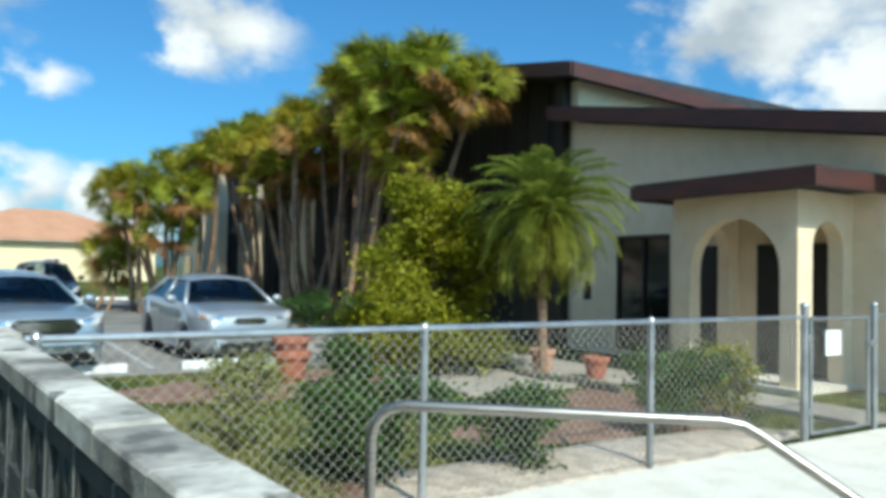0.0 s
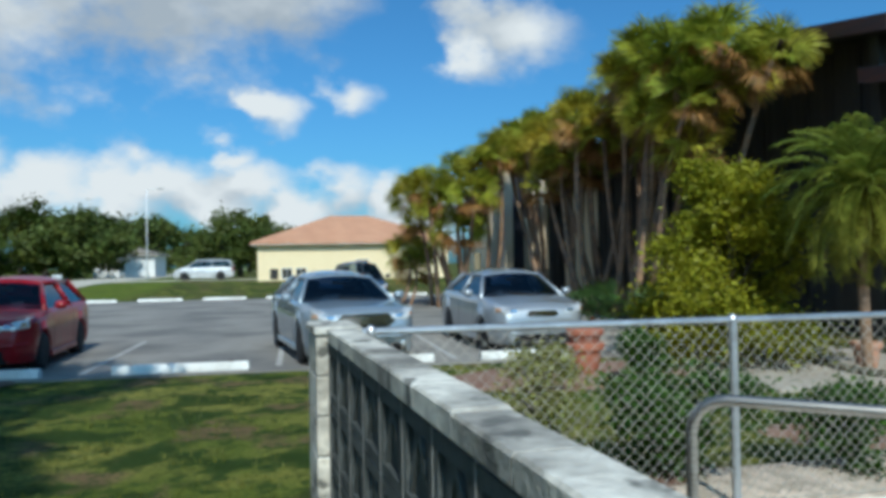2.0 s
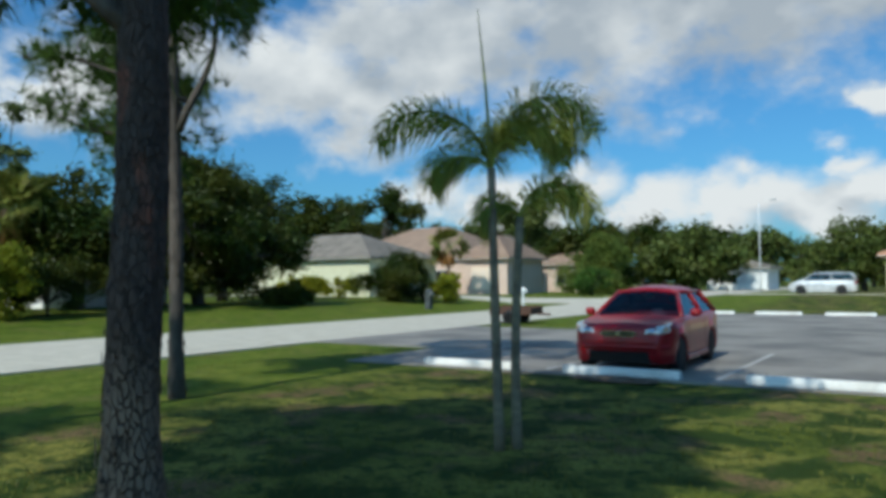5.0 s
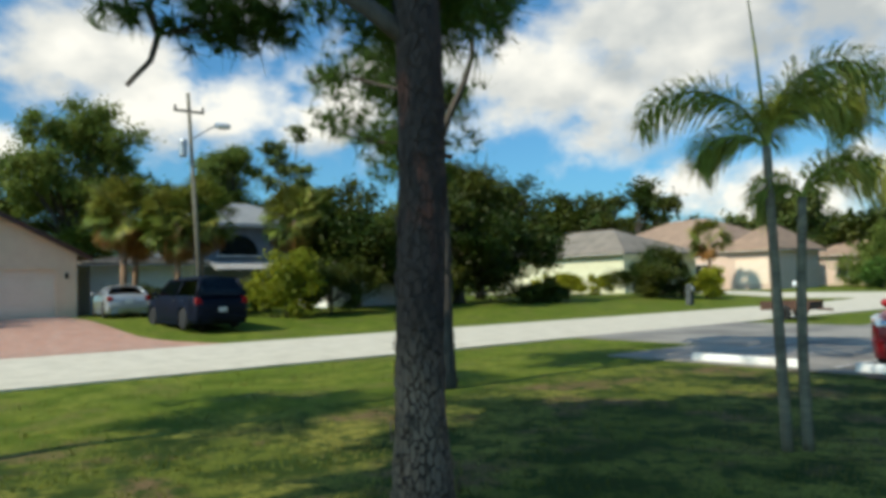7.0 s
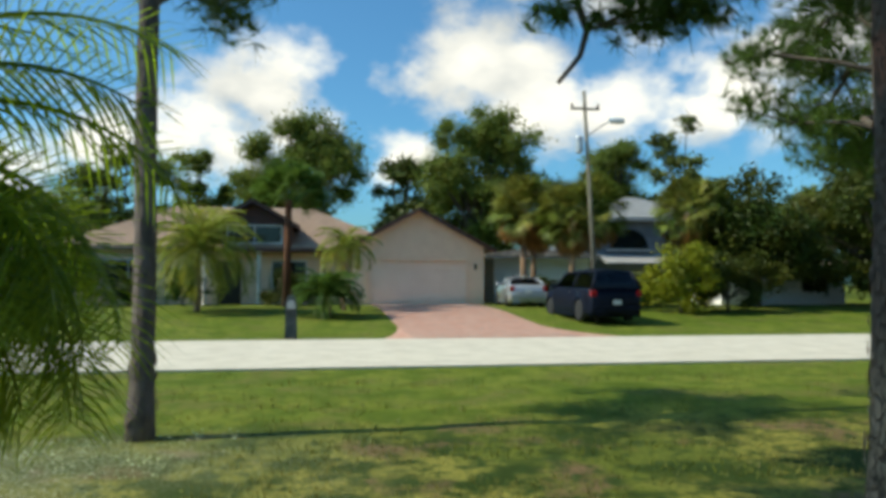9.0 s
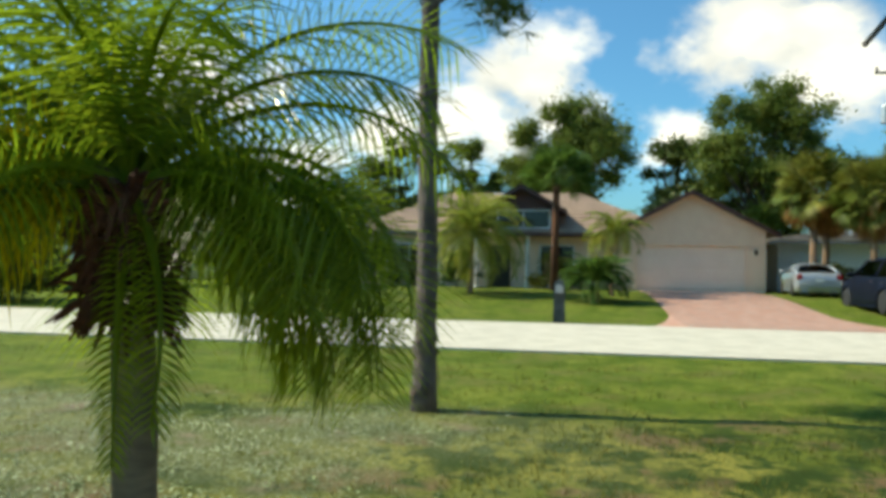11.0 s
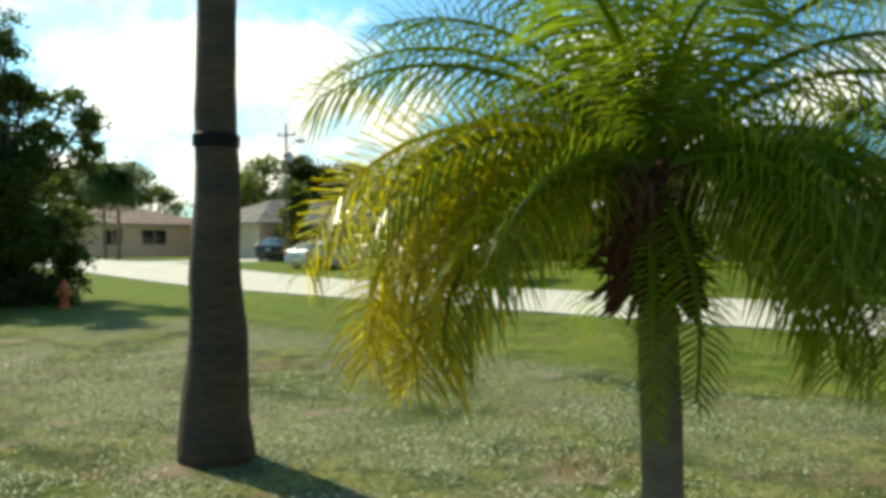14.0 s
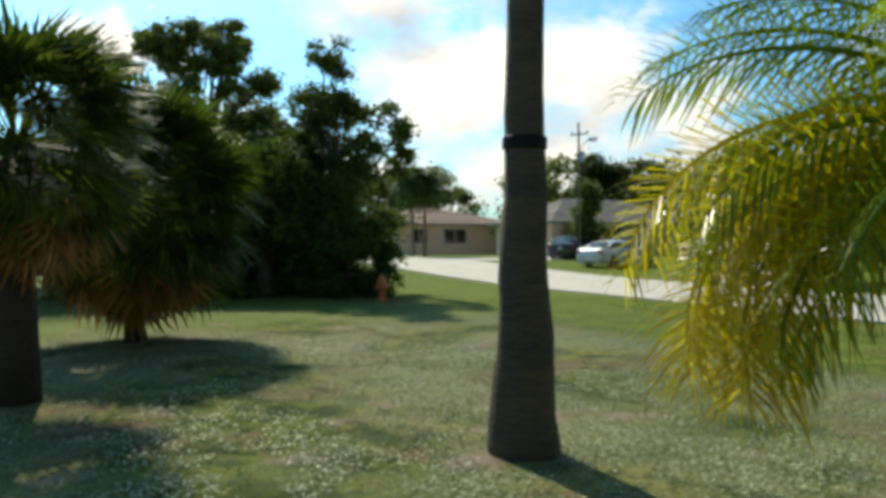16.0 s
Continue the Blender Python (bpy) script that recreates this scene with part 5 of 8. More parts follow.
    part("bumper", Shape().prism([(yr + 0.1, 0.4), (yr - 0.04, 0.41), (yr - 0.045, 0.55), (yr + 0.1, 0.58)], "x", -W * 0.41, W * 0.41), paint, ob)
    for sgn in (-1, 1):
        part("wiper", Shape().tube([(sgn * 0.1 - 0.25, y0 + 0.07, zb + 0.03), (sgn * 0.1 + 0.28, y0 + 0.03, zb + 0.075)], 0.009, 5), "dark", ob)
    part("number_plate", Shape().box(-0.15, 0.15, yr - 0.055, yr - 0.045, 0.62, 0.77), "plate", ob, "blank number plate")
    part("underbody", Shape().box(-W * 0.36, W * 0.36, yr + 0.3, yf - 0.3, 0.17, 0.3), "dark", ob)
    return ob


car("hatchback", (-4.92, 15.25, 0.03), 182.5, "glossy dark red hatchback parked nose-in at a wheel stop", "red", L=4.25, W=1.82, H=1.53, hood=0.97, belt=0.95, tail=1.0, cowl=0.27, roof0=0.45, roof1=0.86, deck=0.955, nose=0.77)
car("sedan", (0.80, 15.0, 0.03), 189, "silver blue sedan parked nose-in at a wheel stop", "silver", L=4.85, W=1.86, H=1.53, hood=1.0, belt=0.99, tail=1.06, cowl=0.27, roof0=0.42, roof1=0.76, nose=0.84, wheel=0.34)
car("sedan", (4.27, 15.5, 0.03), 181.5, "pewter silver compact sedan beside a palm clump", "silver_warm", L=4.5, W=1.8, H=1.52, hood=0.98, belt=0.97, tail=1.05, cowl=0.25, roof0=0.41, roof1=0.75, nose=0.79)
car("suv", (2.3, 28.6, 0.03), 180, "black sport utility vehicle on the far side of the lot", "black", L=4.7, W=1.85, H=1.75, hood=1.1, belt=1.12, tail=1.15, cowl=0.27, roof0=0.4, roof1=0.93, deck=0.985, nose=0.85, wheel=0.36, detail=False)
car("minivan", (-7.7, 68, 0.53), 90, "pale silver minivan on a far driveway", "white_car", L=4.9, W=1.95, H=1.76, hood=1.08, belt=1.05, tail=1.1, cowl=0.2, roof0=0.38, roof1=0.93, deck=0.985, nose=0.8, wheel=0.34, detail=False)
car("suv", (-28.1, 10.45, land(-28, 10) - 0.02), 90, "dark navy full-size sport utility vehicle on the grass", "navy", L=5.4, W=2.0, H=1.88, hood=1.15, belt=1.18, tail=1.2, cowl=0.26, roof0=0.37, roof1=0.95, deck=0.99, nose=0.9, wheel=0.38)
car("sedan", (-35.4, 9.8, land(-35.6, 9)), 84, "silver sedan parked on grass beside a garage", "silver_warm", L=4.6, W=1.78, H=1.42, detail=False)
car("sedan", (-26.6, -31.5, land(-26, -31)), 100, "white sedan parked across the street", "white_car", L=4.6, W=1.78, H=1.44, detail=False)

car("sedan", (-29.3, -39.0, land(-29, -39)), 125, "dark sedan parked before a far house", "black", L=4.6, W=1.78, H=1.44, detail=False)

# ---- houses across the street and beyond ----
def hip(s, x0, x1, y0, y1, z, rise, over=0.5, thick=0.18):
    """A hipped roof over a rectangle, with eaves of some thickness."""
    x0, x1, y0, y1 = x0 - over, x1 + over, y0 - over, y1 + over
    h = min(x1 - x0, y1 - y0) / 2
    if x1 - x0 > y1 - y0:
        r = [(x0 + h, (y0 + y1) / 2, z + rise), (x1 - h, (y0 + y1) / 2, z + rise)]
        faces = [(4, 5, 9, 8), (5, 6, 9), (6, 7, 8, 9), (7, 4, 8)]
    else:
        r = [((x0 + x1) / 2, y0 + h, z + rise), ((x0 + x1) / 2, y1 - h, z + rise)]
        faces = [(4, 5, 8), (5, 6, 9, 8), (6, 7, 9), (7, 4, 8, 9)]
    k = len(s.v)
    c = [(x0, y0), (x1, y0), (x1, y1), (x0, y1)]
    s.v += [(x, y, z - thick) for x, y in c] + [(x, y, z) for x, y in c] + r
    s.f += [tuple(k + i for i in f) for f in faces]
    s.f += [(k + 3, k + 2, k + 1, k)] + [(k + i, k + (i + 1) % 4, k + 4 + (i + 1) % 4, k + 4 + i) for i in range(4)]
    return s


def courses(roof, x0, x1, y0, y1, z, rise, material, over=0.5):
    """Raised shingle courses along the slopes of a hipped roof."""
    s = Shape()
    x0, x1, y0, y1 = x0 - over, x1 + over, y0 - over, y1 + over
    h = min(x1 - x0, y1 - y0) / 2
    for k in range(1, 12):
        f = k / 12
        i, zz = h * f, z + rise * f
        c = [(x0 + i, y0 + i), (x1 - i, y0 + i), (x1 - i, y1 - i), (x0 + i, y1 - i)]
        for a in range(4):
            p, q = c[a], c[(a + 1) % 4]
            s.tube([(*p, zz + 0.01), (*q, zz + 0.01)], 0.02, 4, cap=False)
    tagged(part("course", s, material, roof), kind="stuff")


def window_in(ob, axis, at, u0, u1, z0, z1, out):
    """A framed pane on a wall; axis is the wall's normal, out its sign."""
    def slab(a, b, u, v, p, q, s):
        lo, hi = sorted((at + out * a, at + out * b))
        if axis == "x":
            s.box(lo, hi, u, v, p, q)
        else:
            s.box(u, v, lo, hi, p, q)
        return s
    win = part("window", slab(0.0, 0.03, u0, u1, z0, z1, Shape()), "glass_dark", ob)
    f = Shape()
    for u, v, p, q in ((u0 - 0.07, u0, z0 - 0.07, z1 + 0.07), (u1, u1 + 0.07, z0 - 0.07, z1 + 0.07), (u0, u1, z0 - 0.07, z0), (u0, u1, z1, z1 + 0.07), ((u0 + u1) / 2 - 0.025, (u0 + u1) / 2 + 0.025, z0, z1)):
        slab(0.0, 0.06, u, v, p, q, f)
    part("frame", f, "trim", win)
    return win


def garage_house():
    ob = thing("house", (0, 0, 0), "peach rendered house with a gabled double garage and tan shingle roof", "house", "houses")
    z = 0.5
    X, y0, y1 = -37.5, 2.0, 8.55
    mid, eave, peak = (y0 + y1) / 2 - 0.05, 3.35, 5.1
    d0, d1, dt = 2.8, 7.65, 2.66
    for sh in (Shape().prism([(y0, z - 0.3), (d0, z - 0.3), (d0, eave), (y0, eave)], "x", X, X - 0.25), Shape().prism([(d1, z - 0.3), (y1, z - 0.3), (y1, eave), (d1, eave)], "x", X, X - 0.25),
               Shape().prism([(d0, dt), (d1, dt), (d1, eave), (d0, eave)], "x", X, X - 0.25), Shape().prism([(y0, eave), (y1, eave), (mid, peak)], "x", X, X - 0.25),
               Shape().box(X - 8, X - 0.25, y1 - 0.25, y1, z - 0.3, eave), Shape().box(X - 8, X - 0.25, y0, y0 + 0.25, z - 0.3, eave)):
        part("wall", sh, "peach_wall", ob)
    door = part("garage_door", Shape().box(X - 0.2, X - 0.14, d0, d1, z + 0.02, dt), "garage_door", ob, "closed cream panel garage door")
    for r in range(4):
        for c in range(4):
            a, b = d0 + 0.1 + 1.19 * c, d0 + 1.13 + 1.19 * c
            part("panel", Shape().box(X - 0.14, X - 0.125, a, b, z + 0.09 + 0.53 * r, z + 0.48 + 0.53 * r, 0.006), "garage_door", door)
    fr = Shape().box(X, X + 0.03, d0 - 0.14, d0, z, dt + 0.14).box(X, X + 0.03, d1, d1 + 0.14, z, dt + 0.14).box(X, X + 0.03, d0, d1, dt, dt + 0.14)
    part("door_trim", fr, "peach_wall", ob)
    for y in (d0 - 0.5, d1 + 0.45):
        part("wall_lamp", Shape().box(X + 0.0, X + 0.12, y - 0.06, y + 0.06, 2.25, 2.5, 0.02), "dark", ob)
    o, t = 0.55, 0.16
    ly, ry = y0 - o, y1 + o
    sl, sr = (peak - eave) / (mid - y0), (peak - eave) / (y1 - mid)
    for a, b, sgn in ((ly, mid, 1), (mid, ry, -1)):
        za, zb = (peak - sl * (mid - a), peak) if sgn == 1 else (peak, peak - sr * (b - mid))
        roof = part("roof", Shape().prism([(a, za + 0.02), (b, zb + 0.02), (b, zb + t), (a, za + t)], "x", X + 0.45, X - 9), "tan_roof", ob)
        cs = Shape()
        for k in range(1, 14):
            f = k / 14
            yy, zz = a + (b - a) * f, za + (zb - za) * f + t
            cs.tube([(X + 0.44, yy, zz), (X - 8.9, yy, zz)], 0.018, 4, cap=False)
        tagged(part("course", cs, "tan_roof", roof), kind="stuff")
        part("rake_board", Shape().prism([(a, za - 0.05), (b, zb - 0.05), (b, zb + t - 0.01), (a, za + t - 0.01)], "x", X + 0.49, X + 0.45), "fascia", ob)
    # main body, set back, with a higher hipped roof
    b0, b1 = -11.5, 2.0
    part("wall", Shape().box(X - 10, X - 1.2, b0, b1 - 0.01, z - 0.3, 3.2), "peach_wall", ob)
    r = part("roof", hip(Shape(), X - 10, X - 1.2, b0, b1 + 2.5, 3.3, 2.35), "tan_roof", ob, "tan shingle hipped roof")
    courses(r, X - 10, X - 1.2, b0, b1 + 2.5, 3.3, 2.35, "tan_roof")
    # gabled dormer front with dark window
    part("wall", Shape().prism([(-4.6, 3.3), (-0.9, 3.3), (-0.9, 4.3), (-2.75, 5.35), (-4.6, 4.3)], "x", X - 0.9, X - 4), "fascia", ob)
    for a, b, za, zb in ((-5.0, -2.75, 4.2, 5.5), (-2.75, -0.5, 5.5, 4.2)):
        part("roof", Shape().prism([(a, za), (b, zb), (b, zb + 0.14), (a, za + 0.14)], "x", X - 0.5, X - 6), "tan_roof", ob)
        part("rake_board", Shape().prism([(a, za - 0.1), (b, zb - 0.1), (b, zb + 0.13), (a, za + 0.13)], "x", X - 0.46, X - 0.5), "fascia", ob)
    window_in(ob, "x", X - 0.9, -3.9, -1.4, 3.5, 4.3, 1)
    part("porch_roof", Shape().box(X - 1.2, X - 0.1, -5.2, 1.6, 3.05, 3.2), "fascia", ob)
    for y in (-4.9, -2.4):
        part("porch_post", Shape().lathe([(0.11, z), (0.09, z + 0.1), (0.09, 2.95), (0.12, 3.05)], 12, (X - 0.35, y, 0)), "trim", ob)
    part("door", Shape().box(X - 1.2, X - 1.14, -4.4, -3.3, z, 2.6), "opening", ob)
    window_in(ob, "x", X - 1.2, -1.8, -0.2, 1.3, 2.6, 1)
    window_in(ob, "x", X - 1.2, -9.6, -7.4, 1.3, 2.6, 1)


def hip_house(x0, x1, y0, y1, z, top, rise, wallm, roofm, label, holes=(), group="houses"):
    ob = thing("house", ((x0 + x1) / 2, (y0 + y1) / 2, z), label, "house", group)
    cx, cy = (x0 + x1) / 2, (y0 + y1) / 2
    a, b, c, d = x0 - cx, x1 - cx, y0 - cy, y1 - cy
    part("wall", Shape().box(a, b, c, d, -0.5, top - z), wallm, ob)
    r = part("roof", hip(Shape(), a, b, c, d, top - z + 0.1, rise), roofm, ob)
    courses(r, a, b, c, d, top - z + 0.1, rise, roofm)
    part("eave", Shape().box(a - 0.53, b + 0.53, c - 0.53, d + 0.53, top - z - 0.1, top - z - 0.06), "trim", ob)
    for axis, u0, u1, p, q, out, kind in holes:
        if kind == "window":
            window_in(ob, axis, {"x": (a, b), "y": (c, d)}[axis][0 if out < 0 else 1], u0, u1, p, q, out)
        else:
            s = Shape()
            e = {"x": (a, b), "y": (c, d)}[axis][0 if out < 0 else 1]
            lo, hi = sorted((e, e + 0.04 * out))
            s.box(lo, hi, u0, u1, p, q) if axis == "x" else s.box(u0, u1, lo, hi, p, q)
            dd = part(kind, s, "garage_door" if "garage" in kind else "opening", ob)
            if "garage" in kind:
                for k in range(1, 4):
                    zz = p + (q - p) * k / 4
                    s2 = Shape()
                    s2.box(lo - 0.01, hi + 0.01, u0, u1, zz - 0.015, zz + 0.015) if axis == "x" else s2.box(u0, u1, lo - 0.01, hi + 0.01, zz - 0.015, zz + 0.015)
                    part("panel_joint", s2, "trim", dd)
    return ob


garage_house()
hip_house(-2.9, 12.0, 60.3, 72, 0.5, 3.35, 2.4, "yellow_wall", "orange_tile", "pale yellow house with an orange tiled hip roof",
          [("y", 0.1, 1.0, 0.3, 1.5, -1, "window"), ("y", -5.6, -4.9, 0.2, 0.9, -1, "window"), ("y", -4.5, -3.8, 0.2, 0.9, -1, "window"), ("y", -6.5, -5.9, 0.1, 0.9, -1, "door")])
hip_house(-54, -39.2, 49.5, 59.5, 0.9, 3.75, 2.3, "green_wall", "grey_roof", "pale green house with a grey-brown shingle roof", [("x", -3, -1.5, 0.8, 1.9, 1, "window")])
hip_house(-56.5, -38.0, 64, 78, 0.9, 4.1, 3.6, "pink_wall", "tan_roof", "pinkish house with a tan tiled hip roof", [("y", 5, 6.5, 0.8, 1.9, -1, "window")])
hip_house(-38.0, -33.3, 62.5, 70, 0.9, 3.9, 2.2, "pink_wall", "tan_roof", "pinkish garage wing with a tan tiled roof", [("y", -1.5, 1.5, 0.05, 2.2, -1, "garage_door")])
hip_house(-38.5, -32, 80, 88, 0.6, 3.6, 1.9, "pink_wall", "tan_roof", "far tan-roofed house among trees", [("y", -1, 1, 0.8, 1.9, -1, "window")])
hip_house(-24, -17, 98, 106, 0.6, 3.2, 1.2, "white_wall", "grey_roof", "far white house with a grey roof", [("y", -2, 0, 0.8, 1.9, -1, "window")])
slate = hip_house(-49, -41, 14.5, 24, 0.5, 5.2, 1.6, "slate_wall", "pale_roof", "blue-grey two-storey house behind trees")
arc = [(-1.5 + 1.15 * math.cos(math.pi * k / 16), 3.0 + 1.15 * math.sin(math.pi * k / 16)) for k in range(17)]
arch_window = part("arched_window", Shape().prism(arc, "x", 4.003, 4.05), "glass_dark", slate, "dark half-round window")
part("sill", Shape().box(4.003, 4.12, -2.8, -0.2, 2.9, 2.995), "trim", arch_window)
part("porch_roof", Shape().prism([(4.003, 2.5), (5.6, 2.1), (5.6, 2.2), (4.003, 2.7)], "y", -3.4, 0.6), "pale_roof", slate, "low lean-to roof")
hip_house(-40.5, -36, 20.5, 27.5, 0.55, 2.5, 0.6, "white_wall", "grey_roof", "low white outbuilding behind a dark tree", [("x", 1, 2.4, 0.6, 1.6, 1, "window")])
hip_house(-46, -40.5, 9.8, 15.2, 0.5, 3.0, 0.5, "white_wall", "grey_roof", "low white rear building behind palms")
# southern side of the street
hip_house(-35.5, -23.5, -66, -55, 0.7, 2.9, 1.5, "peach_wall", "tan_roof", "long low pink house with a pale roof", [("y", -1, 1, 0.7, 1.8, 1, "window"), ("y", 2.5, 4, 0.7, 1.8, 1, "window")])
hip_house(-42, -29.5, -48.5, -41.5, 0.7, 2.8, 1.7, "peach_wall", "grey_roof", "low grey-roofed house across the street", [("y", 0.5, 2, 0.7, 1.8, 1, "window"), ("y", 3, 4.2, 0.1, 2.0, 1, "garage_door")])
hip_house(-58, -44, -28, -17, 0.6, 3.0, 1.9, "peach_wall", "grey_roof", "low house behind a garden lawn", [("x", -2, 0, 0.7, 1.8, 1, "window")])


def drive():
    """Brick driveway that fans towards the street."""
    ob = tagged(sheet("driveway", -37.4, -21.35, 2.9, 7.8, "brick_drive", 0.03, "red brick paver driveway", "driveway", 1.0, 1.0), kind="structure")
    f = Shape()
    for a, b in ((2.9, 2.0), (7.8, 9.0)):
        k = len(f.v)
        for i in range(7):
            x = -26 + 4.65 * i / 6
            o = (b - a) * (i / 6) ** 1.5
            f.v += [(x, a, land(x, a) + 0.028), (x, a + o, land(x, a + o) + 0.028)]
        for i in range(6):
            f.f.append((k + 2 * i, k + 2 * i + 1, k + 2 * i + 3, k + 2 * i + 2))
    part("flare", f, "brick_drive", ob)
    joints = Shape()
    for i in range(60):
        x = -37.2 + 0.264 * i
        joints.box(x - 0.012, x + 0.012, 2.9, 7.8, land(x, 5) + 0.02, land(x, 5) + 0.034)
    tagged(part("joint", joints, "mortar", ob), kind="stuff")


drive()


# ---- poles, mailboxes, hydrant, sign, trailer ----
def utility_pole(at, h, lean, label, arm_turn=90.0, lamp=1):
    ob = thing("utility_pole", at, label, "utility pole", "utility poles", arm_turn)
    top = Vector((lean, 0, h))
    part("pole", Shape().tube([(0, 0, -0.2), top * 0.5, top], [0.085, 0.075, 0.06], 12), "wood", ob, smooth=True)
    part("crossarm", Shape().box(lean - 0.55, lean + 0.55, -0.13, -0.06, h - 0.72, h - 0.64), "wood", ob)
    for x in (-0.5, 0.0, 0.5):
        part("insulator", Shape().lathe([(0.03, 0), (0.05, 0.04), (0.03, 0.08), (0.045, 0.12), (0.02, 0.16)], 10, (lean + x, -0.11, h - 0.64)), "dark", ob)
    part("transformer", Shape().lathe([(0.12, 0), (0.14, 0.03), (0.14, 0.55), (0.1, 0.62)], 14, (lean * 0.8 - 0.26, 0.05, h - 2.3)), "galv", ob)
    part("lamp_arm", Shape().tube([(lean * 0.85, 0, h - 1.7), (0.25 * lamp, 0, h - 1.25), (0.62 * lamp, 0, h - 1.05)], 0.025, 8), "galv", ob)
    part("lamp_head", Shape().lathe([(0.05, -0.3), (0.13, -0.2), (0.14, 0.1), (0.08, 0.3)], 12, (0.82 * lamp, 0, h - 1.05), "x"), "sign", ob)
    part("wire", Shape().tube([(lean * 0.3, 0.13, 0), (lean * 0.6, 0.12, h - 2.6)], 0.012, 5), "dark", ob)


utility_pole((-27.0, 10.35, 0.15), 8.5, -0.45, "leaning wooden utility pole with a street lamp")
utility_pole((-27.7, -36.2, 0.3), 8.2, 0.1, "wooden utility pole with a lamp arm", -65.0, -1)
lamp = thing("street_lamp", (-13.5, 74.3, 0.4), "far pale slender lamp post", "street lamp")
part("post", Shape().tube([(0, 0, -0.2), (0, 0, 4.3), (0, 0, 8.4)], [0.06, 0.05, 0.04], 10), "sign", lamp, smooth=True)
part("arm", Shape().tube([(0, 0, 8.3), (0.5, 0, 8.55), (1.1, 0, 8.6)], [0.025, 0.02, 0.02], 6), "sign", lamp)
part("lamp_head", Shape().box(1.0, 1.5, -0.1, 0.1, 8.52, 8.62, 0.03), "galv", lamp)


def mailbox_post(at):
    ob = thing("mailbox", at, "grey concrete mailbox post at the kerb", "mailbox")
    part("post", Shape().prism([(-0.17, 0), (0.17, 0), (0.15, 1.0), (0.11, 1.16), (0, 1.22), (-0.11, 1.16), (-0.15, 1.0)], "x", -0.16, 0.16), "block", ob)
    part("box", Shape().prism([(-0.11, 0.84), (0.11, 0.84), (0.11, 1.0), (0.06, 1.07), (-0.06, 1.07), (-0.11, 1.0)], "x", 0.16, 0.24), "galv", ob)
    part("flag", Shape().box(0.05, 0.2, 0.16, 0.175, 0.95, 1.0), "rust", ob)


def pole_mailbox(at, m="sign", turn=0):
    ob = thing("mailbox", at, "white mailbox on a white post", "mailbox", turn=turn)
    part("post", Shape().box(-0.05, 0.05, -0.05, 0.05, 0, 1.05, 0.006), m, ob)
    part("arm", Shape().box(-0.3, 0.3, -0.04, 0.04, 0.92, 1.0, 0.006), m, ob)
    part("box", Shape().prism([(-0.1, 1.0), (0.1, 1.0), (0.1, 1.14), (0.05, 1.21), (-0.05, 1.21), (-0.1, 1.14)], "x", -0.26, 0.26), m, ob)


mailbox_post((-22.1, -0.5, 0.0))
mailbox_post((-25.2, 37.5, 0.05))
pole_mailbox((-21.9, 43.2, 0.05))
pole_mailbox((-14.2, 50.0, 0.1), turn=40)
pole_mailbox((-21.9, -33.0, 0.15), turn=20)

hyd = thing("fire_hydrant", (-8.04, -19.0, -0.02), "orange fire hydrant in long grass", "fire hydrant")
part("barrel", Shape().lathe([(0.16, 0), (0.16, 0.04), (0.1, 0.05), (0.1, 0.42), (0.13, 0.43), (0.13, 0.47), (0.11, 0.5)], 18), "hydrant", hyd)
part("bonnet", Shape().lathe([(0.12, 0.5), (0.11, 0.56), (0.07, 0.62), (0.03, 0.64), (0.03, 0.69)], 18), "hydrant", hyd)
part("side_cap", Shape().lathe([(0.06, -0.18), (0.06, 0.18)], 12, (0, 0, 0.36), "x"), "hydrant", hyd)
part("pumper_cap", Shape().lathe([(0.08, 0.05), (0.08, 0.18), (0.03, 0.2)], 12, (0, 0, 0.34), "y"), "hydrant", hyd)

trailer = thing("utility_trailer", (-14.2, 27.4, 0.0), "low rusty utility trailer with timber sides on grass", "trailer", turn=8)
part("bed", Shape().box(-0.85, 0.85, -0.75, 0.75, 0.36, 0.44), "rust", trailer)
for y in (-0.75, 0.7):
    part("side_board", Shape().box(-0.85, 0.85, y, y + 0.05, 0.44, 0.68), "rust", trailer)
for x in (-0.85, 0.8):
    part("end_board", Shape().box(x, x + 0.05, -0.7, 0.7, 0.44, 0.64), "rust", trailer)
part("drawbar", Shape().tube([(0.85, 0, 0.38), (1.4, 0, 0.36)], 0.04, 8), "rust", trailer)
for y in (-0.87, 0.87):
    w = part("wheel", Shape().lathe([(0.2, -0.08), (0.27, -0.06), (0.27, 0.06), (0.2, 0.08)], 20, axis="y"), "tyre", trailer)
    w.location = (0, y, 0.27)
    part("rim", Shape().lathe([(0.17, -0.085), (0.17, 0.085)], 14, axis="y"), "dark", w)

# ---- plants ----
NEEDLE = 0.007
UP = Vector((0, 0, 1))


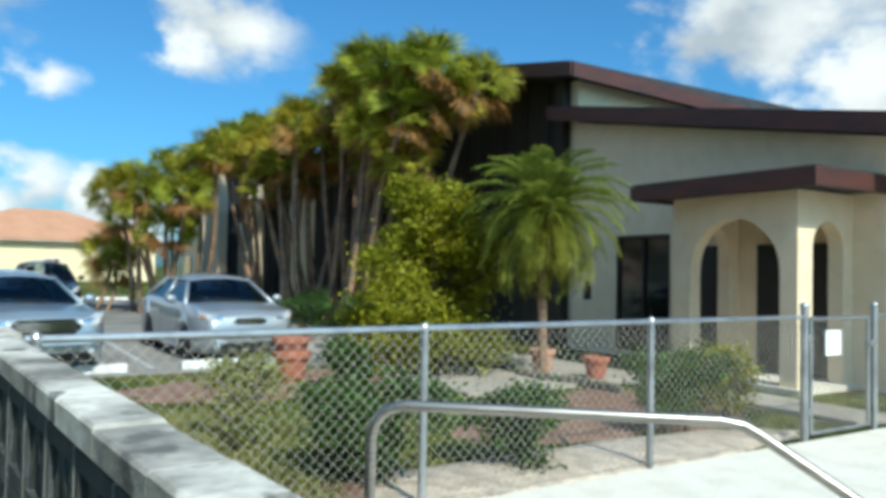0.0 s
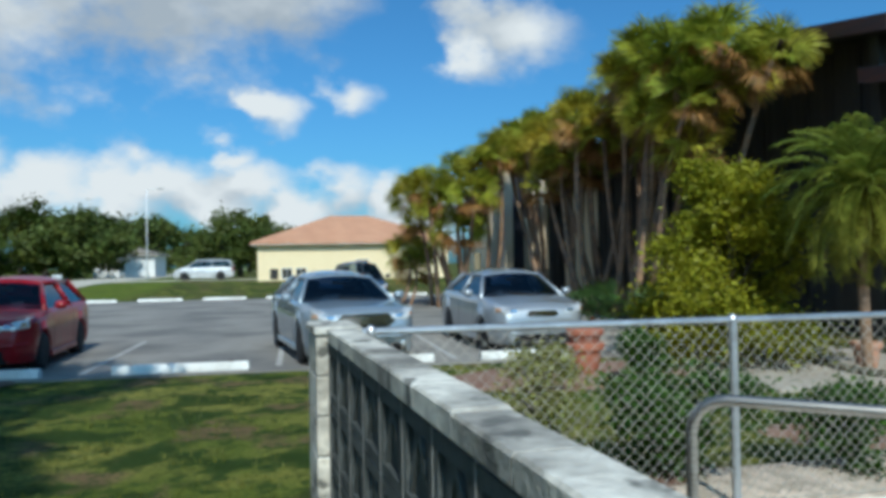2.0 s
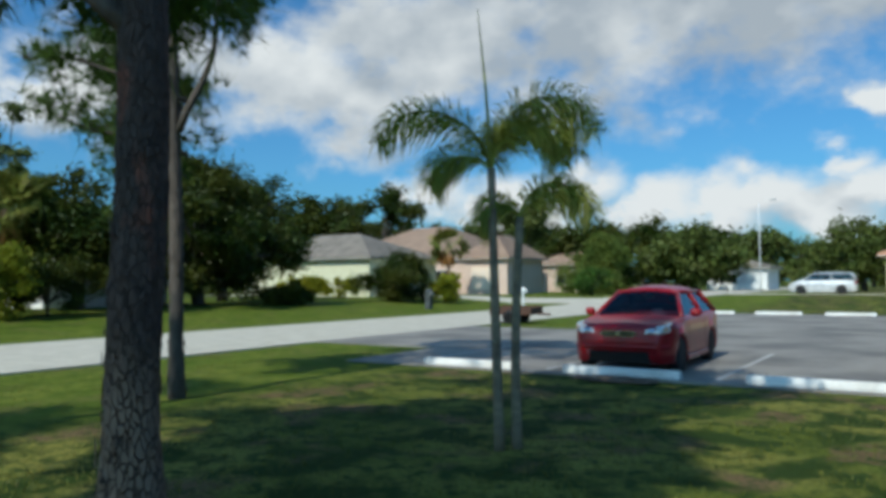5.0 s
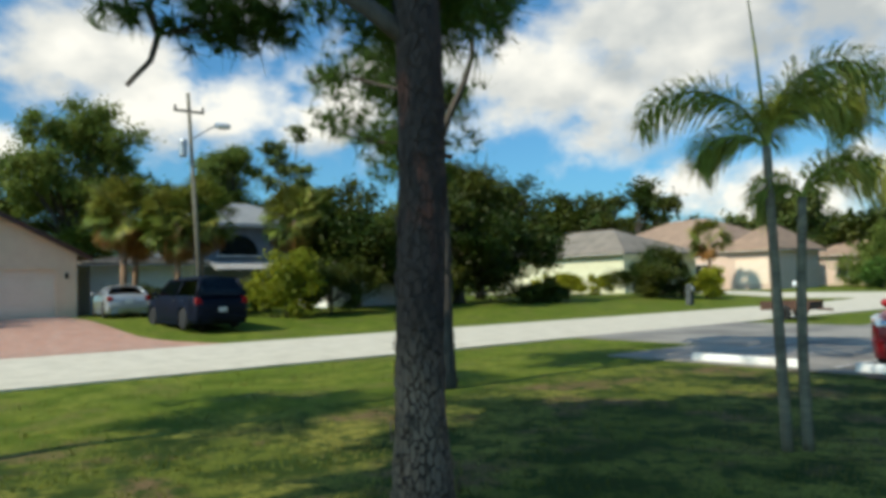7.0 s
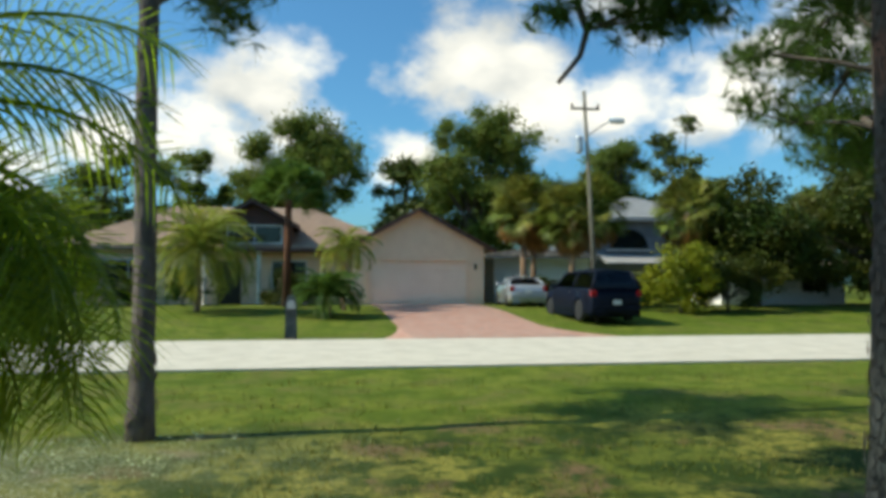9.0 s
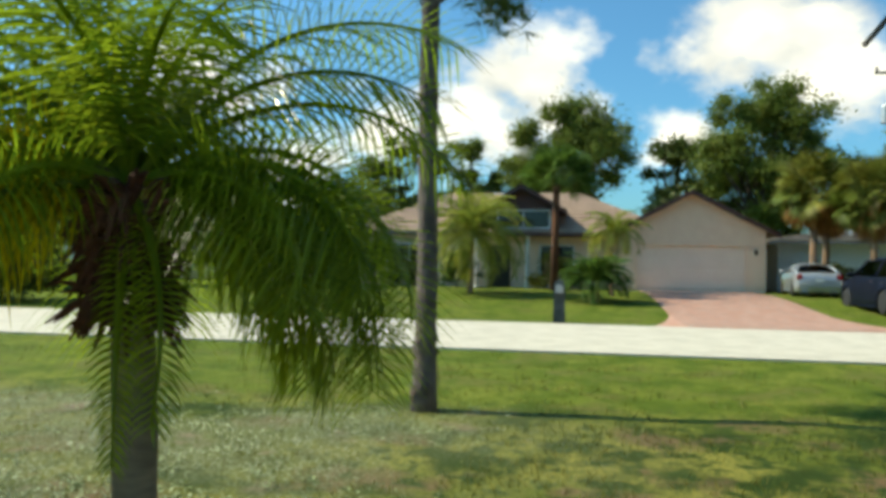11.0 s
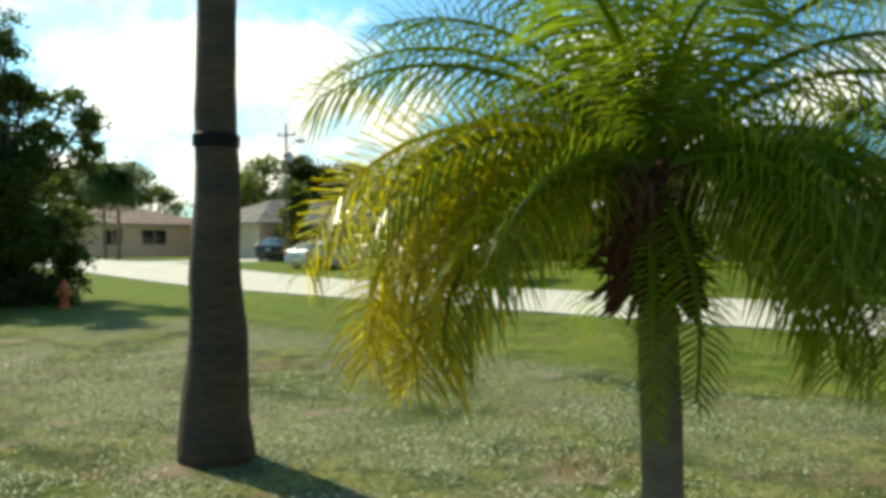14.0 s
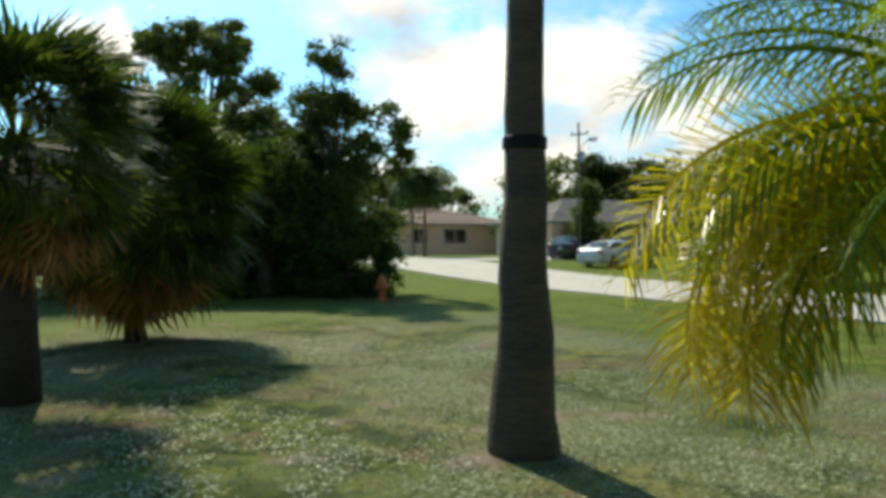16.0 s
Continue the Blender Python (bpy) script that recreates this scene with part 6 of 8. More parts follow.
def feather_frond(rng, length, rise, droop, leaflets, leaf, width, vee=0.5, base=0.14, hang=0.35, twist=0.0, plume=False, sweep=(0.35, 0.8), ranks=0.0):
    """A pinnate frond that leaves the origin towards +x: a stalk and two rows of leaflets."""
    stalk, leafs = Shape(), Shape()
    pts, d = [], Vector((math.cos(rise), 0, math.sin(rise)))
    p, n = Vector(), 24
    for i in range(n + 1):
        pts.append(p.copy())
        t = i / n
        a = rise - droop * t ** 1.3
        d = Vector((math.cos(a), twist * t, math.sin(a))).normalized()
        p = p + d * length / n
    stalk.tube(pts, [0.022 * (1 - 0.9 * i / n) + 0.002 for i in range(n + 1)], 5, cap=False)
    for i in range(leaflets):
        t = base + (1 - base) * i / (leaflets - 1)
        k = t * n
        j = min(int(k), n - 1)
        o = pts[j].lerp(pts[j + 1], k - j)
        ax = (pts[j + 1] - pts[j]).normalized()
        side0 = ax.cross(UP).normalized()
        nrm = side0.cross(ax).normalized()
        size = leaf * (0.45 + 0.55 * math.sin(math.pi * min(1, (t - base) / (1 - base) * 0.85 + 0.12))) * rng.uniform(0.85, 1.1)
        for sg in ((-1, 1) if not plume else (-1, 1, 0, 2)):
            if plume:
                b_ = rng.uniform(0, 6.283)
                out = (side0 * math.cos(b_) + nrm * math.sin(b_) + ax * rng.uniform(0.4, 0.9)).normalized()
            else:
                b_ = ranks * ((0.7 if i % 2 else -0.5) + rng.uniform(-0.14, 0.14))
                out = (side0 * (sg * math.cos(b_)) + ax * (sweep[0] + sweep[1] * t ** 2) + nrm * (vee * rng.uniform(0.5, 1.2) + math.sin(b_))).normalized()
            mid = o + out * size * 0.5
            tip = o + out * size + Vector((0, 0, -1)) * size * hang * rng.uniform(0.6, 1.4)
            w = ax * width * 0.5 + nrm * width * 0.2
            q = len(leafs.v)
            leafs.v += [tuple(o - w * 0.5), tuple(o + w * 0.5), tuple(mid + w), tuple(mid - w), tuple(tip)]
            leafs.f += [(q, q + 1, q + 2, q + 3), (q + 3, q + 2, q + 4)]
    return stalk, leafs


def fan_frond(rng, s, m, petiole, radius, segs=18, spread=2.4, droop=0.5):
    """A fan leaf on a stalk along +x, put through the matrix m, into the shape s."""
    root, end = Vector(), Vector((petiole, 0, 0))
    k = len(s.v)
    w = 0.012
    pts = [root + Vector((0, w, 0)), root - Vector((0, w, 0)), end - Vector((0, w, 0)), end + Vector((0, w, 0))]
    s.v += [tuple(m @ p) for p in pts]
    s.f.append((k, k + 1, k + 2, k + 3))
    for i in range(segs):
        a = -spread / 2 + spread * (i + 0.5) / segs
        r = radius * (0.75 + 0.25 * math.cos(a)) * rng.uniform(0.9, 1.05)
        da = spread / segs * 0.5
        e = 0.02 if i % 2 else -0.02
        q = len(s.v)
        inner = [end + Vector((math.cos(a + x) * r * 0.08, math.sin(a + x) * r * 0.08, e)) for x in (-da, da)]
        mid = [end + Vector((math.cos(a + x) * r * 0.62, math.sin(a + x) * r * 0.62, -0.1 * droop * r + e)) for x in (da * 0.95, -da * 0.95)]
        tip = end + Vector((math.cos(a) * r, math.sin(a) * r, -droop * r * rng.uniform(0.3, 0.7)))
        s.v += [tuple(m @ p) for p in inner + mid + [tip]]
        s.f += [(q, q + 1, q + 2, q + 3), (q + 3, q + 2, q + 4)]


def aimed(at, turn, tilt, roll=0.0):
    """Turns +x to a heading about z, tilted up."""
    return Matrix.Translation(at) @ Euler((0, 0, turn)).to_matrix().to_4x4() @ Euler((0, -tilt, 0)).to_matrix().to_4x4() @ Euler((roll, 0, 0)).to_matrix().to_4x4()


def fan_crown(rng, s, dry, at, n, petiole, radius, low=-0.7, segs=14, withered=0.32):
    for i in range(n):
        tilt = low + (1.35 - low) * ((i + rng.random()) / n)
        m = aimed(at, rng.uniform(0, 6.283), tilt, rng.uniform(-1.1, 1.1))
        target = dry if tilt < low + withered else s
        fan_frond(rng, target, m, petiole * rng.uniform(0.8, 1.2), radius * rng.uniform(0.8, 1.15), segs, 2.6, 0.55)


def trunk_line(rng, base, top, bend, n=8):
    base, top = Vector(base), Vector(top)
    side = Vector((rng.uniform(-1, 1), rng.uniform(-1, 1), 0)) * bend
    return [base.lerp(top, i / n) + side * math.sin(math.pi * i / n) for i in range(n + 1)]


def leaf_cloud(rng, s, centre, radius, count, size, flat=1.0):
    """Leaves scattered through a ragged clump."""
    c = Vector(centre)
    for _ in range(count):
        d = Vector((rng.gauss(0, 1), rng.gauss(0, 1), rng.gauss(0, 1) * flat)).normalized()
        d.z *= flat
        r = radius * min(1.7, 0.3 + abs(rng.gauss(0, 0.55)))
        p = c + d * r
        u = Vector((rng.gauss(0, 1), rng.gauss(0, 1), rng.gauss(0, 0.6))).normalized()
        v = u.cross(Vector((rng.gauss(0, 1), rng.gauss(0, 1), rng.gauss(0, 1)))).normalized()
        a = size * rng.uniform(0.7, 1.3)
        q = len(s.v)
        s.v += [tuple(p - u * a), tuple(p + v * a * 0.4 + UP * a * 0.1), tuple(p + u * a), tuple(p - v * a * 0.4 + UP * a * 0.1)]
        s.f.append((q, q + 1, q + 2, q + 3))


def broad_tree(name, at, h, clumps, leafm, barkm, label, seed, leaf=0.16, per=260, trunk_r=0.2, group="", category="tree", flat=0.8, fork=0.3):
    """clumps: (dx, dy, z, radius) of the foliage masses."""
    rng = random.Random(seed)
    ob = thing(name, at, label, category, group)
    t = Shape()
    split = Vector((0, 0, h * fork))
    t.tube([(0, 0, -0.2), (rng.uniform(-0.1, 0.1), rng.uniform(-0.1, 0.1), h * 0.15), split], [trunk_r * 1.3, trunk_r, trunk_r * 0.85], 10, wobble=0.08, rng=rng)
    for x, y, z, r in clumps:
        end = Vector((x, y, z))
        t.tube([split * rng.uniform(0.7, 1.0), split.lerp(end, 0.5) + Vector((rng.uniform(-0.2, 0.2), rng.uniform(-0.2, 0.2), 0.15)), end], [trunk_r * 0.55, trunk_r * 0.32, 0.03], 6, cap=False)
    part("trunk", t, barkm, ob, smooth=True, clean=False)
    s = Shape()
    for x, y, z, r in clumps:
        for _ in range(5):
            d = Vector((rng.gauss(0, 1), rng.gauss(0, 1), rng.gauss(0, 0.7))).normalized() * r * 0.6
            leaf_cloud(rng, s, (x + d.x, y + d.y, z + d.z), r * rng.uniform(0.45, 0.7), per // 5, leaf, flat)
    tagged(part("crown", s, leafm, ob, clean=False), kind="stuff")
    return ob


def needle_tufts(rng, s, at, count, reach, length=0.22, strands=16):
    c = Vector(at)
    for _ in range(count):
        o = c + Vector((rng.gauss(0, reach), rng.gauss(0, reach), rng.gauss(0, reach * 0.6)))
        axis = Vector((rng.gauss(0, 1), rng.gauss(0, 1), rng.gauss(0.3, 0.8))).normalized()
        for _ in range(strands):
            d = (axis + Vector((rng.gauss(0, 0.6), rng.gauss(0, 0.6), rng.gauss(0, 0.6)))).normalized()
            w = d.orthogonal().normalized() * NEEDLE
            q = len(s.v)
            s.v += [tuple(o - w), tuple(o + w), tuple(o + d * length * rng.uniform(0.7, 1.15) - UP * 0.02)]
            s.f.append((q, q + 1, q + 2))


def bough(parent, line, radius, tufts, label, seed, strands=22, length=0.26, reach=0.1):
    """A bent limb of a pine with needle tufts: tufts are (place, count)."""
    rng = random.Random(seed)
    line = [Vector(p) - parent.location for p in line]
    tufts = [(Vector(p) - parent.location, c) for p, c in tufts]
    b = part("branch", Shape().tube(line, [radius * (1 - 0.7 * k / (len(line) - 1)) for k in range(len(line))], 8, wobble=0.08, rng=rng), "bark_dark", parent, label, smooth=True, clean=False)
    s, tw = Shape(), Shape()
    for place, count in tufts:
        p = Vector(place)
        o = min((Vector(q) for q in line), key=lambda q: (q - p).length)
        tw.tube([o, o.lerp(p, 0.5) + Vector((0, 0, 0.05)), p], [0.016, 0.012, 0.006], 5, cap=False)
        needle_tufts(rng, s, p, count, reach, length, strands)
    tagged(part("twig", tw, "bark_dark", b, clean=False), kind="stuff")
    tagged(part("needles", s, "needle", b, clean=False), kind="stuff")


# palms and shrubs before the hall
def palm_clump(name, stems, label, seed, radius=0.5, heads=16, trunk=0.065):
    rng = random.Random(seed)
    x0, y0 = sum(p[0] for p in stems) / len(stems), sum(p[1] for p in stems) / len(stems)
    ob = thing(name, (x0, y0, 0), label, "palm")
    for x, y, h in stems:
        bx, by = (x - x0) * 0.45 + rng.gauss(0, 0.45), (y - y0) * 0.62 + rng.gauss(0, 0.95)
        pts = trunk_line(rng, (bx, by, -0.05), (x - x0, y - y0, h), 0.26)
        part("trunk", Shape().tube(pts, [trunk * rng.uniform(0.85, 1.2) * (1.15 - 0.25 * i / 8) for i in range(9)], 7, wobble=0.1, rng=rng), "palm_trunk", ob, smooth=True, clean=False)
        green, dry = Shape(), Shape()
        fan_crown(rng, green, dry, pts[-1], heads, 0.46, radius, -0.68, 18)
        c = part("crown", green, "fan", ob, clean=False)
        if dry.v:
            part("dry_fronds", dry, "fan_dry", c, "withered brown fronds", clean=False)
    return ob


rng = random.Random(21)
stems = []
for k in range(27):
    f = (k + rng.random()) / 27
    y = 13.9 + 10.0 * f ** 1.1
    stems.append((rng.uniform(8.9, 10.9) - 0.7 * f, y + 1.3, rng.uniform(4.3, 6.9) * (1 - 0.06 * f)))
stems += [(8.7, 25.4, 5.8), (8.3, 26.8, 5.5), (8.0, 28.2, 5.6), (9.0, 28.6, 6.3), (8.6, 30.0, 6.4), (9.6, 29.4, 6.8), (9.3, 30.8, 6.2), (10.2, 30.4, 6.9), (9.9, 27.4, 6.6), (10.4, 26.2, 6.9)]
palm_clump("paurotis_palm", stems, "dense clump of slim grey palm trunks with fan crowns", 31, 0.7, 30, 0.075)
stems = [(6.2, 28.5, 4.6), (6.2, 26.2, 4.0), (7.0, 27.8, 5.0), (5.3, 28.0, 3.9), (4.9, 29.4, 3.3), (6.5, 30.2, 5.2), (7.2, 26.5, 5.4), (5.8, 27.2, 2.8), (5.0, 28.6, 4.4), (4.6, 29.8, 4.2)]
palm_clump("paurotis_palm", stems, "clump of young fan palms beside the lot", 32, 0.72, 30, 0.07)
palm_clump("fan_palm", [(4.6, 31.0, 2.0), (4.9, 31.3, 1.4)], "small fan palm at the edge of the lot", 33, 0.72, 26, 0.06)


def low_palm(at, n, reach, label, seed):
    rng = random.Random(seed)
    ob = thing("low_palm", at, label, "palm")
    green = Shape()
    for _ in range(n):
        fan_frond(rng, green, aimed((rng.gauss(0, 0.2), rng.gauss(0, 0.2), 0.05), rng.uniform(0, 6.28), rng.uniform(0.4, 1.4), 0), reach * rng.uniform(0.7, 1.2), 0.45, 12, 2.4, 0.4)
    tagged(part("fronds", green, "feather_d", ob, clean=False), kind="stuff")
    part("base", Shape().lathe([(0.12, -0.05), (0.14, 0.1), (0.05, 0.3)], 10), "boot", ob)


low_palm((7.4, 14.6, 0.02), 26, 0.7, "low green palmetto at the foot of palms", 41)
low_palm((8.0, 16.3, 0.02), 22, 0.75, "low green palmetto by the car", 42)
low_palm((7.0, 17.6, 0.02), 20, 0.7, "low dark palmetto beside the lot", 43)


def feather_palm(name, at, top, r0, r1, fronds, label, seed, trunkm="palm_trunk", leafm="feather", length=1.6, leaf=0.42, width=0.022, leaflets=36, rises=(-0.35, 1.35), droop=1.7, boots=0.0, yellow=(), bent=0.1, hang=0.35, spear=0.0, tilt=(0, 0), listed=(), plume=False, sweep=(0.35, 0.8), vee=0.5, ranks=0.0):
    rng = random.Random(seed)
    ob = thing(name, at, label, "palm")
    end = Vector((tilt[0], tilt[1], top))
    pts = trunk_line(rng, (0, 0, -0.1), end, bent)
    part("trunk", Shape().tube(pts, [r0 + (r1 - r0) * (i / 8) ** 0.6 for i in range(9)], 14, wobble=0.05, rng=rng), trunkm, ob, smooth=True, clean=False)
    if boots:
        b = Shape()
        for _ in range(420):
            a, z = rng.uniform(0, 6.28), rng.uniform(top - boots, top)
            o = Vector((tilt[0] * z / top + math.cos(a) * r1 * 0.8, tilt[1] * z / top + math.sin(a) * r1 * 0.8, z))
            d = Vector((math.cos(a), math.sin(a), rng.uniform(0.3, 1.2))).normalized()
            ln = rng.uniform(0.1, 0.22)
            if rng.random() < 0.35 + 0.4 * (top - z) / boots:
                d = Vector((math.cos(a), math.sin(a), rng.uniform(-1.5, -0.3))).normalized()
                ln *= 1.2
            b.tube([o, o + d * ln * 0.6, o + d * ln + Vector((0, 0, -0.03))], [0.022, 0.015, 0.004], 5)
        tagged(part("leaf_base", b, "boot", ob, "shaggy brown leaf stubs", clean=False), kind="stuff")
    plan = [(radians(q[0]), *q[1:4], q[4] if len(q) > 4 else 1.0) for q in listed]
    for i in range(fronds):
        f = (i + 0.5) / fronds
        plan.append((i * 2.39996 + rng.uniform(-0.2, 0.2), rises[0] + (rises[1] - rises[0]) * f, droop * rng.uniform(0.75, 1.15), length * rng.uniform(0.85, 1.1), 1.0))
    for turn, rise, bow, long, slim in plan:
        st, lf = feather_frond(rng, long, rise, bow, leaflets, leaf * slim, width, vee=vee, hang=hang, twist=rng.uniform(-0.25, 0.25), plume=plume, sweep=sweep, ranks=ranks)
        old = any(abs((math.degrees(turn) - y + 180) % 360 - 180) < 24 for y in yellow) and rise < 0.6
        fr = part("frond", lf, "feather_y" if old else leafm, ob, "yellowed frond" if old else "", clean=False)
        fr.matrix_basis = Matrix.Translation(end) @ Euler((0, 0, turn)).to_matrix().to_4x4()
        part("stalk", st, "feather_y" if old else leafm, fr, clean=False)
    if spear:
        part("spear_leaf", Shape().tube([end, end + Vector((-0.06, 0, spear * 0.5)), end + Vector((-0.16, 0.02, spear))], [0.02, 0.014, 0.004], 6), leafm, ob)
    return ob


feather_palm("pygmy_palm", (7.75, 9.6, 0.03), 2.6, 0.07, 0.075, 76, "small pygmy date palm with arching fronds", 51, length=1.4, leaf=0.3, width=0.026, leaflets=34, droop=1.4, rises=(-1.0, 1.4), leafm="pygmy", boots=0.6)
rr = random.Random(52)
cl = []
for k in range(50):
    f = rr.random() ** 1.35
    w = 1.5 * (1 - 0.72 * f)
    cl.append((rr.uniform(-w, w), rr.uniform(-w, w), 0.35 + 2.75 * f, 0.66 * (1 - 0.42 * f)))
broad_tree("bush", (7.0, 11.75, 0.02), 2.6, cl, "bush", "bark_dark", "bright yellow-green bush beside a path", 52, leaf=0.05, per=900, trunk_r=0.05, category="bush")
for at, r, lab, seed, n in (((4.28, 5.62, 0.02), 0.4, "round green shrub behind a fence", 61, 4), ((6.6, 6.0, 0.02), 0.42, "dark green shrub behind a fence", 62, 4), ((7.6, 6.2, 0.02), 0.4, "shrub with yellow dry leaves near a gate", 63, 4),
                            ((2.98, 5.72, 0.02), 0.44, "tall dark green shrub against the fence", 64, 5), ((4.6, 10.0, 0.02), 0.33, "dark shrub on the mulch bed", 65, 3), ((2.9, 9.0, 0.02), 0.42, "dry brownish shrub in the garden bed", 66, 4), ((2.4, 7.4, 0.02), 0.35, "thin brown shrub in the garden bed", 67, 3)):
    rr = random.Random(seed)
    cl = [(rr.uniform(-r, r) * 0.6, rr.uniform(-r, r) * 0.6, r * rr.uniform(0.5, 1.7), r * rr.uniform(0.6, 0.85)) for _ in range(n + 2)]
    broad_tree("shrub", at, r * 1.6, cl, "bush" if seed == 63 else ("weed" if seed >= 66 else "shrub"), "bark_dark", lab, seed, leaf=0.036, per=1000 if seed < 66 else 260, trunk_r=0.03, category="shrub", group="garden shrubs")


# foreground trees on the lawn
def pine(name, at, top, r0, r1, branches, label, seed, lean=(0, 0), tufts=26, strands=14, tuft_reach=0.16, length=0.3, barkm="bark", crown=()):
    """branches: (height, heading, length, rise)."""
    rng = random.Random(seed)
    ob = thing(name, at, label, "pine tree", "lawn pines")
    n = 22
    pts = [Vector((lean[0] * (i / n), lean[1] * (i / n), -0.15 + (top + 0.15) * i / n)) + Vector((math.sin(i * 0.9 + seed), math.cos(i * 0.7 + seed), 0)) * r0 * 0.10 for i in range(n + 1)]
    rad = [r0 * (1 + 0.35 * max(0, 1 - i / 2.0)) + (r1 - r0) * i / n for i in range(n + 1)]
    part("trunk", Shape().tube(pts, rad, 16, wobble=0.05, rng=rng), barkm, ob, smooth=True, clean=False)
    flakes = Shape()
    for _ in range(420):
        z = rng.uniform(0.02, min(top, 6.5))
        i = min(n - 1, int((z + 0.15) / (top + 0.15) * n))
        c, r = pts[i].lerp(pts[i + 1], 0.5), rad[i]
        a = rng.uniform(0, 6.283)
        o = Vector((c.x + math.cos(a) * r * 0.99, c.y + math.sin(a) * r * 0.99, z))
        t = Vector((-math.sin(a), math.cos(a), 0))
        w, h, d = rng.uniform(0.015, 0.04), rng.uniform(0.04, 0.11), Vector((math.cos(a), math.sin(a), 0)) * rng.uniform(0.002, 0.008)
        q = len(flakes.v)
        flakes.v += [tuple(o - t * w + d * 0.4), tuple(o + UP * h * -0.5 + d), tuple(o + t * w + d * 0.4), tuple(o + UP * h + d), tuple(o + d * 1.6)]
        flakes.f += [(q, q + 1, q + 4), (q + 1, q + 2, q + 4), (q + 2, q + 3, q + 4), (q + 3, q, q + 4)]
    tagged(part("bark_plate", flakes, barkm, ob, clean=False), kind="stuff")
    if crown:
        # the crown, high above the bare stem: out of view, added for its shade
        c0, c1, w, count = crown
        top_s = Shape()
        limbs = Shape()
        for k in range(count):
            f = (k + rng.random()) / count
            a, z = k * 2.4, c0 + (c1 - c0) * f
            reach_ = w * math.sqrt(max(0.1, 1 - (1.6 * f - 0.5) ** 2)) * rng.uniform(0.35, 1.0)
            stem = pts[min(n, int((z + 0.15) / (top + 0.15) * n))]
            e = Vector((stem.x + math.cos(a) * reach_, stem.y + math.sin(a) * reach_, z))
            limbs.tube([(stem.x, stem.y, z - 0.3 * reach_), stem.lerp(e, 0.5) + Vector((0, 0, e.z - stem.lerp(e, 0.5).z - 0.1 * reach_)), e], [0.05, 0.03, 0.012], 5, cap=False)
            leaf_cloud(rng, top_s, e, rng.uniform(0.4, 0.7), 170, 0.12, 0.6)
        tagged(part("crown", top_s, "needle", ob, "unseen crown added to shade the ground", clean=False), kind="stuff")
        tagged(part("limbs", limbs, "bark_dark", ob, clean=False), kind="stuff")
    for h, turn, ln, rise in branches:
        i = min(n - 1, int((h + 0.15) / (top + 0.15) * n))
        a = radians(turn)
        d = Vector((-math.sin(a), math.cos(a), 0))
        p = pts[i] + d * rad[i] * 0.6
        p.z = h
        line = [p]
        for k in range(1, 7):
            t = k / 6
            line.append(p + d * ln * t + UP * (rise * ln * t + 0.12 * ln * math.sin(t * 5)) + Vector((rng.gauss(0, 0.03), rng.gauss(0, 0.03), 0)) * ln)
        b = part("branch", Shape().tube(line, [0.05 * (1 - 0.12 * k) * (0.6 + 0.2 * ln) for k in range(7)], 7), "bark_dark", ob, smooth=True, clean=False)
        s = Shape()
        tw = Shape()
        for _ in range(int(tufts * ln / 5)):
            k = rng.uniform(2.2, 6)
            o = line[int(k)].lerp(line[min(6, int(k) + 1)], k - int(k))
            e = o + Vector((rng.gauss(0, 0.25), rng.gauss(0, 0.25), rng.gauss(0.05, 0.2))) * (0.5 + 0.3 * ln)
            tw.tube([o, o.lerp(e, 0.5) + Vector((0, 0, 0.03)), e], [0.014, 0.01, 0.005], 4, cap=False)
            needle_tufts(rng, s, e, 7, tuft_reach, length, strands)
        if tw.v:
            tagged(part("twig", tw, "bark_dark", b, clean=False), kind="stuff")
            tagged(part("needles", s, "needle", b, clean=False), kind="stuff")
    return ob


pine_a = pine("pine_tree", (-4.5, 3.42, 0), 9.5, 0.18, 0.12, [(3.55, 66, 1.4, 0.45), (3.7, 40, 1.5, 0.25), (4.2, 110, 1.8, 0.2), (6.0, 180, 1.6, 0.2), (8.2, 150, 1.8, 0.3), (8.8, 10, 1.6, 0.4)], "tall pine with plated grey-brown bark on the lawn", 71, (0.0, 0.05), 95, barkm="plated", crown=(7.4, 9.6, 2.5, 30))
pine_b = pine("pine_tree", (-9.28, 7.47, 0), 10.5, 0.1, 0.08, [(3.6, 62, 2.4, 0.1), (4.3, 75, 2.6, 0.08), (5.0, 90, 2.2, 0.2), (4.0, 30, 1.0, 0.9), (6.0, 20, 2.2, 0.2), (6.5, 120, 2.4, 0.2), (7.5, 200, 2.4, 0.25), (8.5, 320, 2.2, 0.3), (9.4, 80, 2.0, 0.4)], "slim pine behind another on the lawn", 72, (-0.4, 0.02), 70, crown=(7.6, 11.0, 2.6, 30), barkm="bark_dark")
pine("pine_tree", (-8.58, -1.63, 0), 10.0, 0.115, 0.09, [(4.55, 60, 1.4, 0.5), (4.7, 120, 1.2, 0.7), (5.4, 30, 2.0, 0.3), (6.2, 100, 2.2, 0.2), (7.0, 190, 2.4, 0.25), (7.8, 280, 2.2, 0.3), (8.8, 60, 1.8, 0.4)], "slim pine at the edge of the lawn", 73, (-1.0, -0.2), 80)
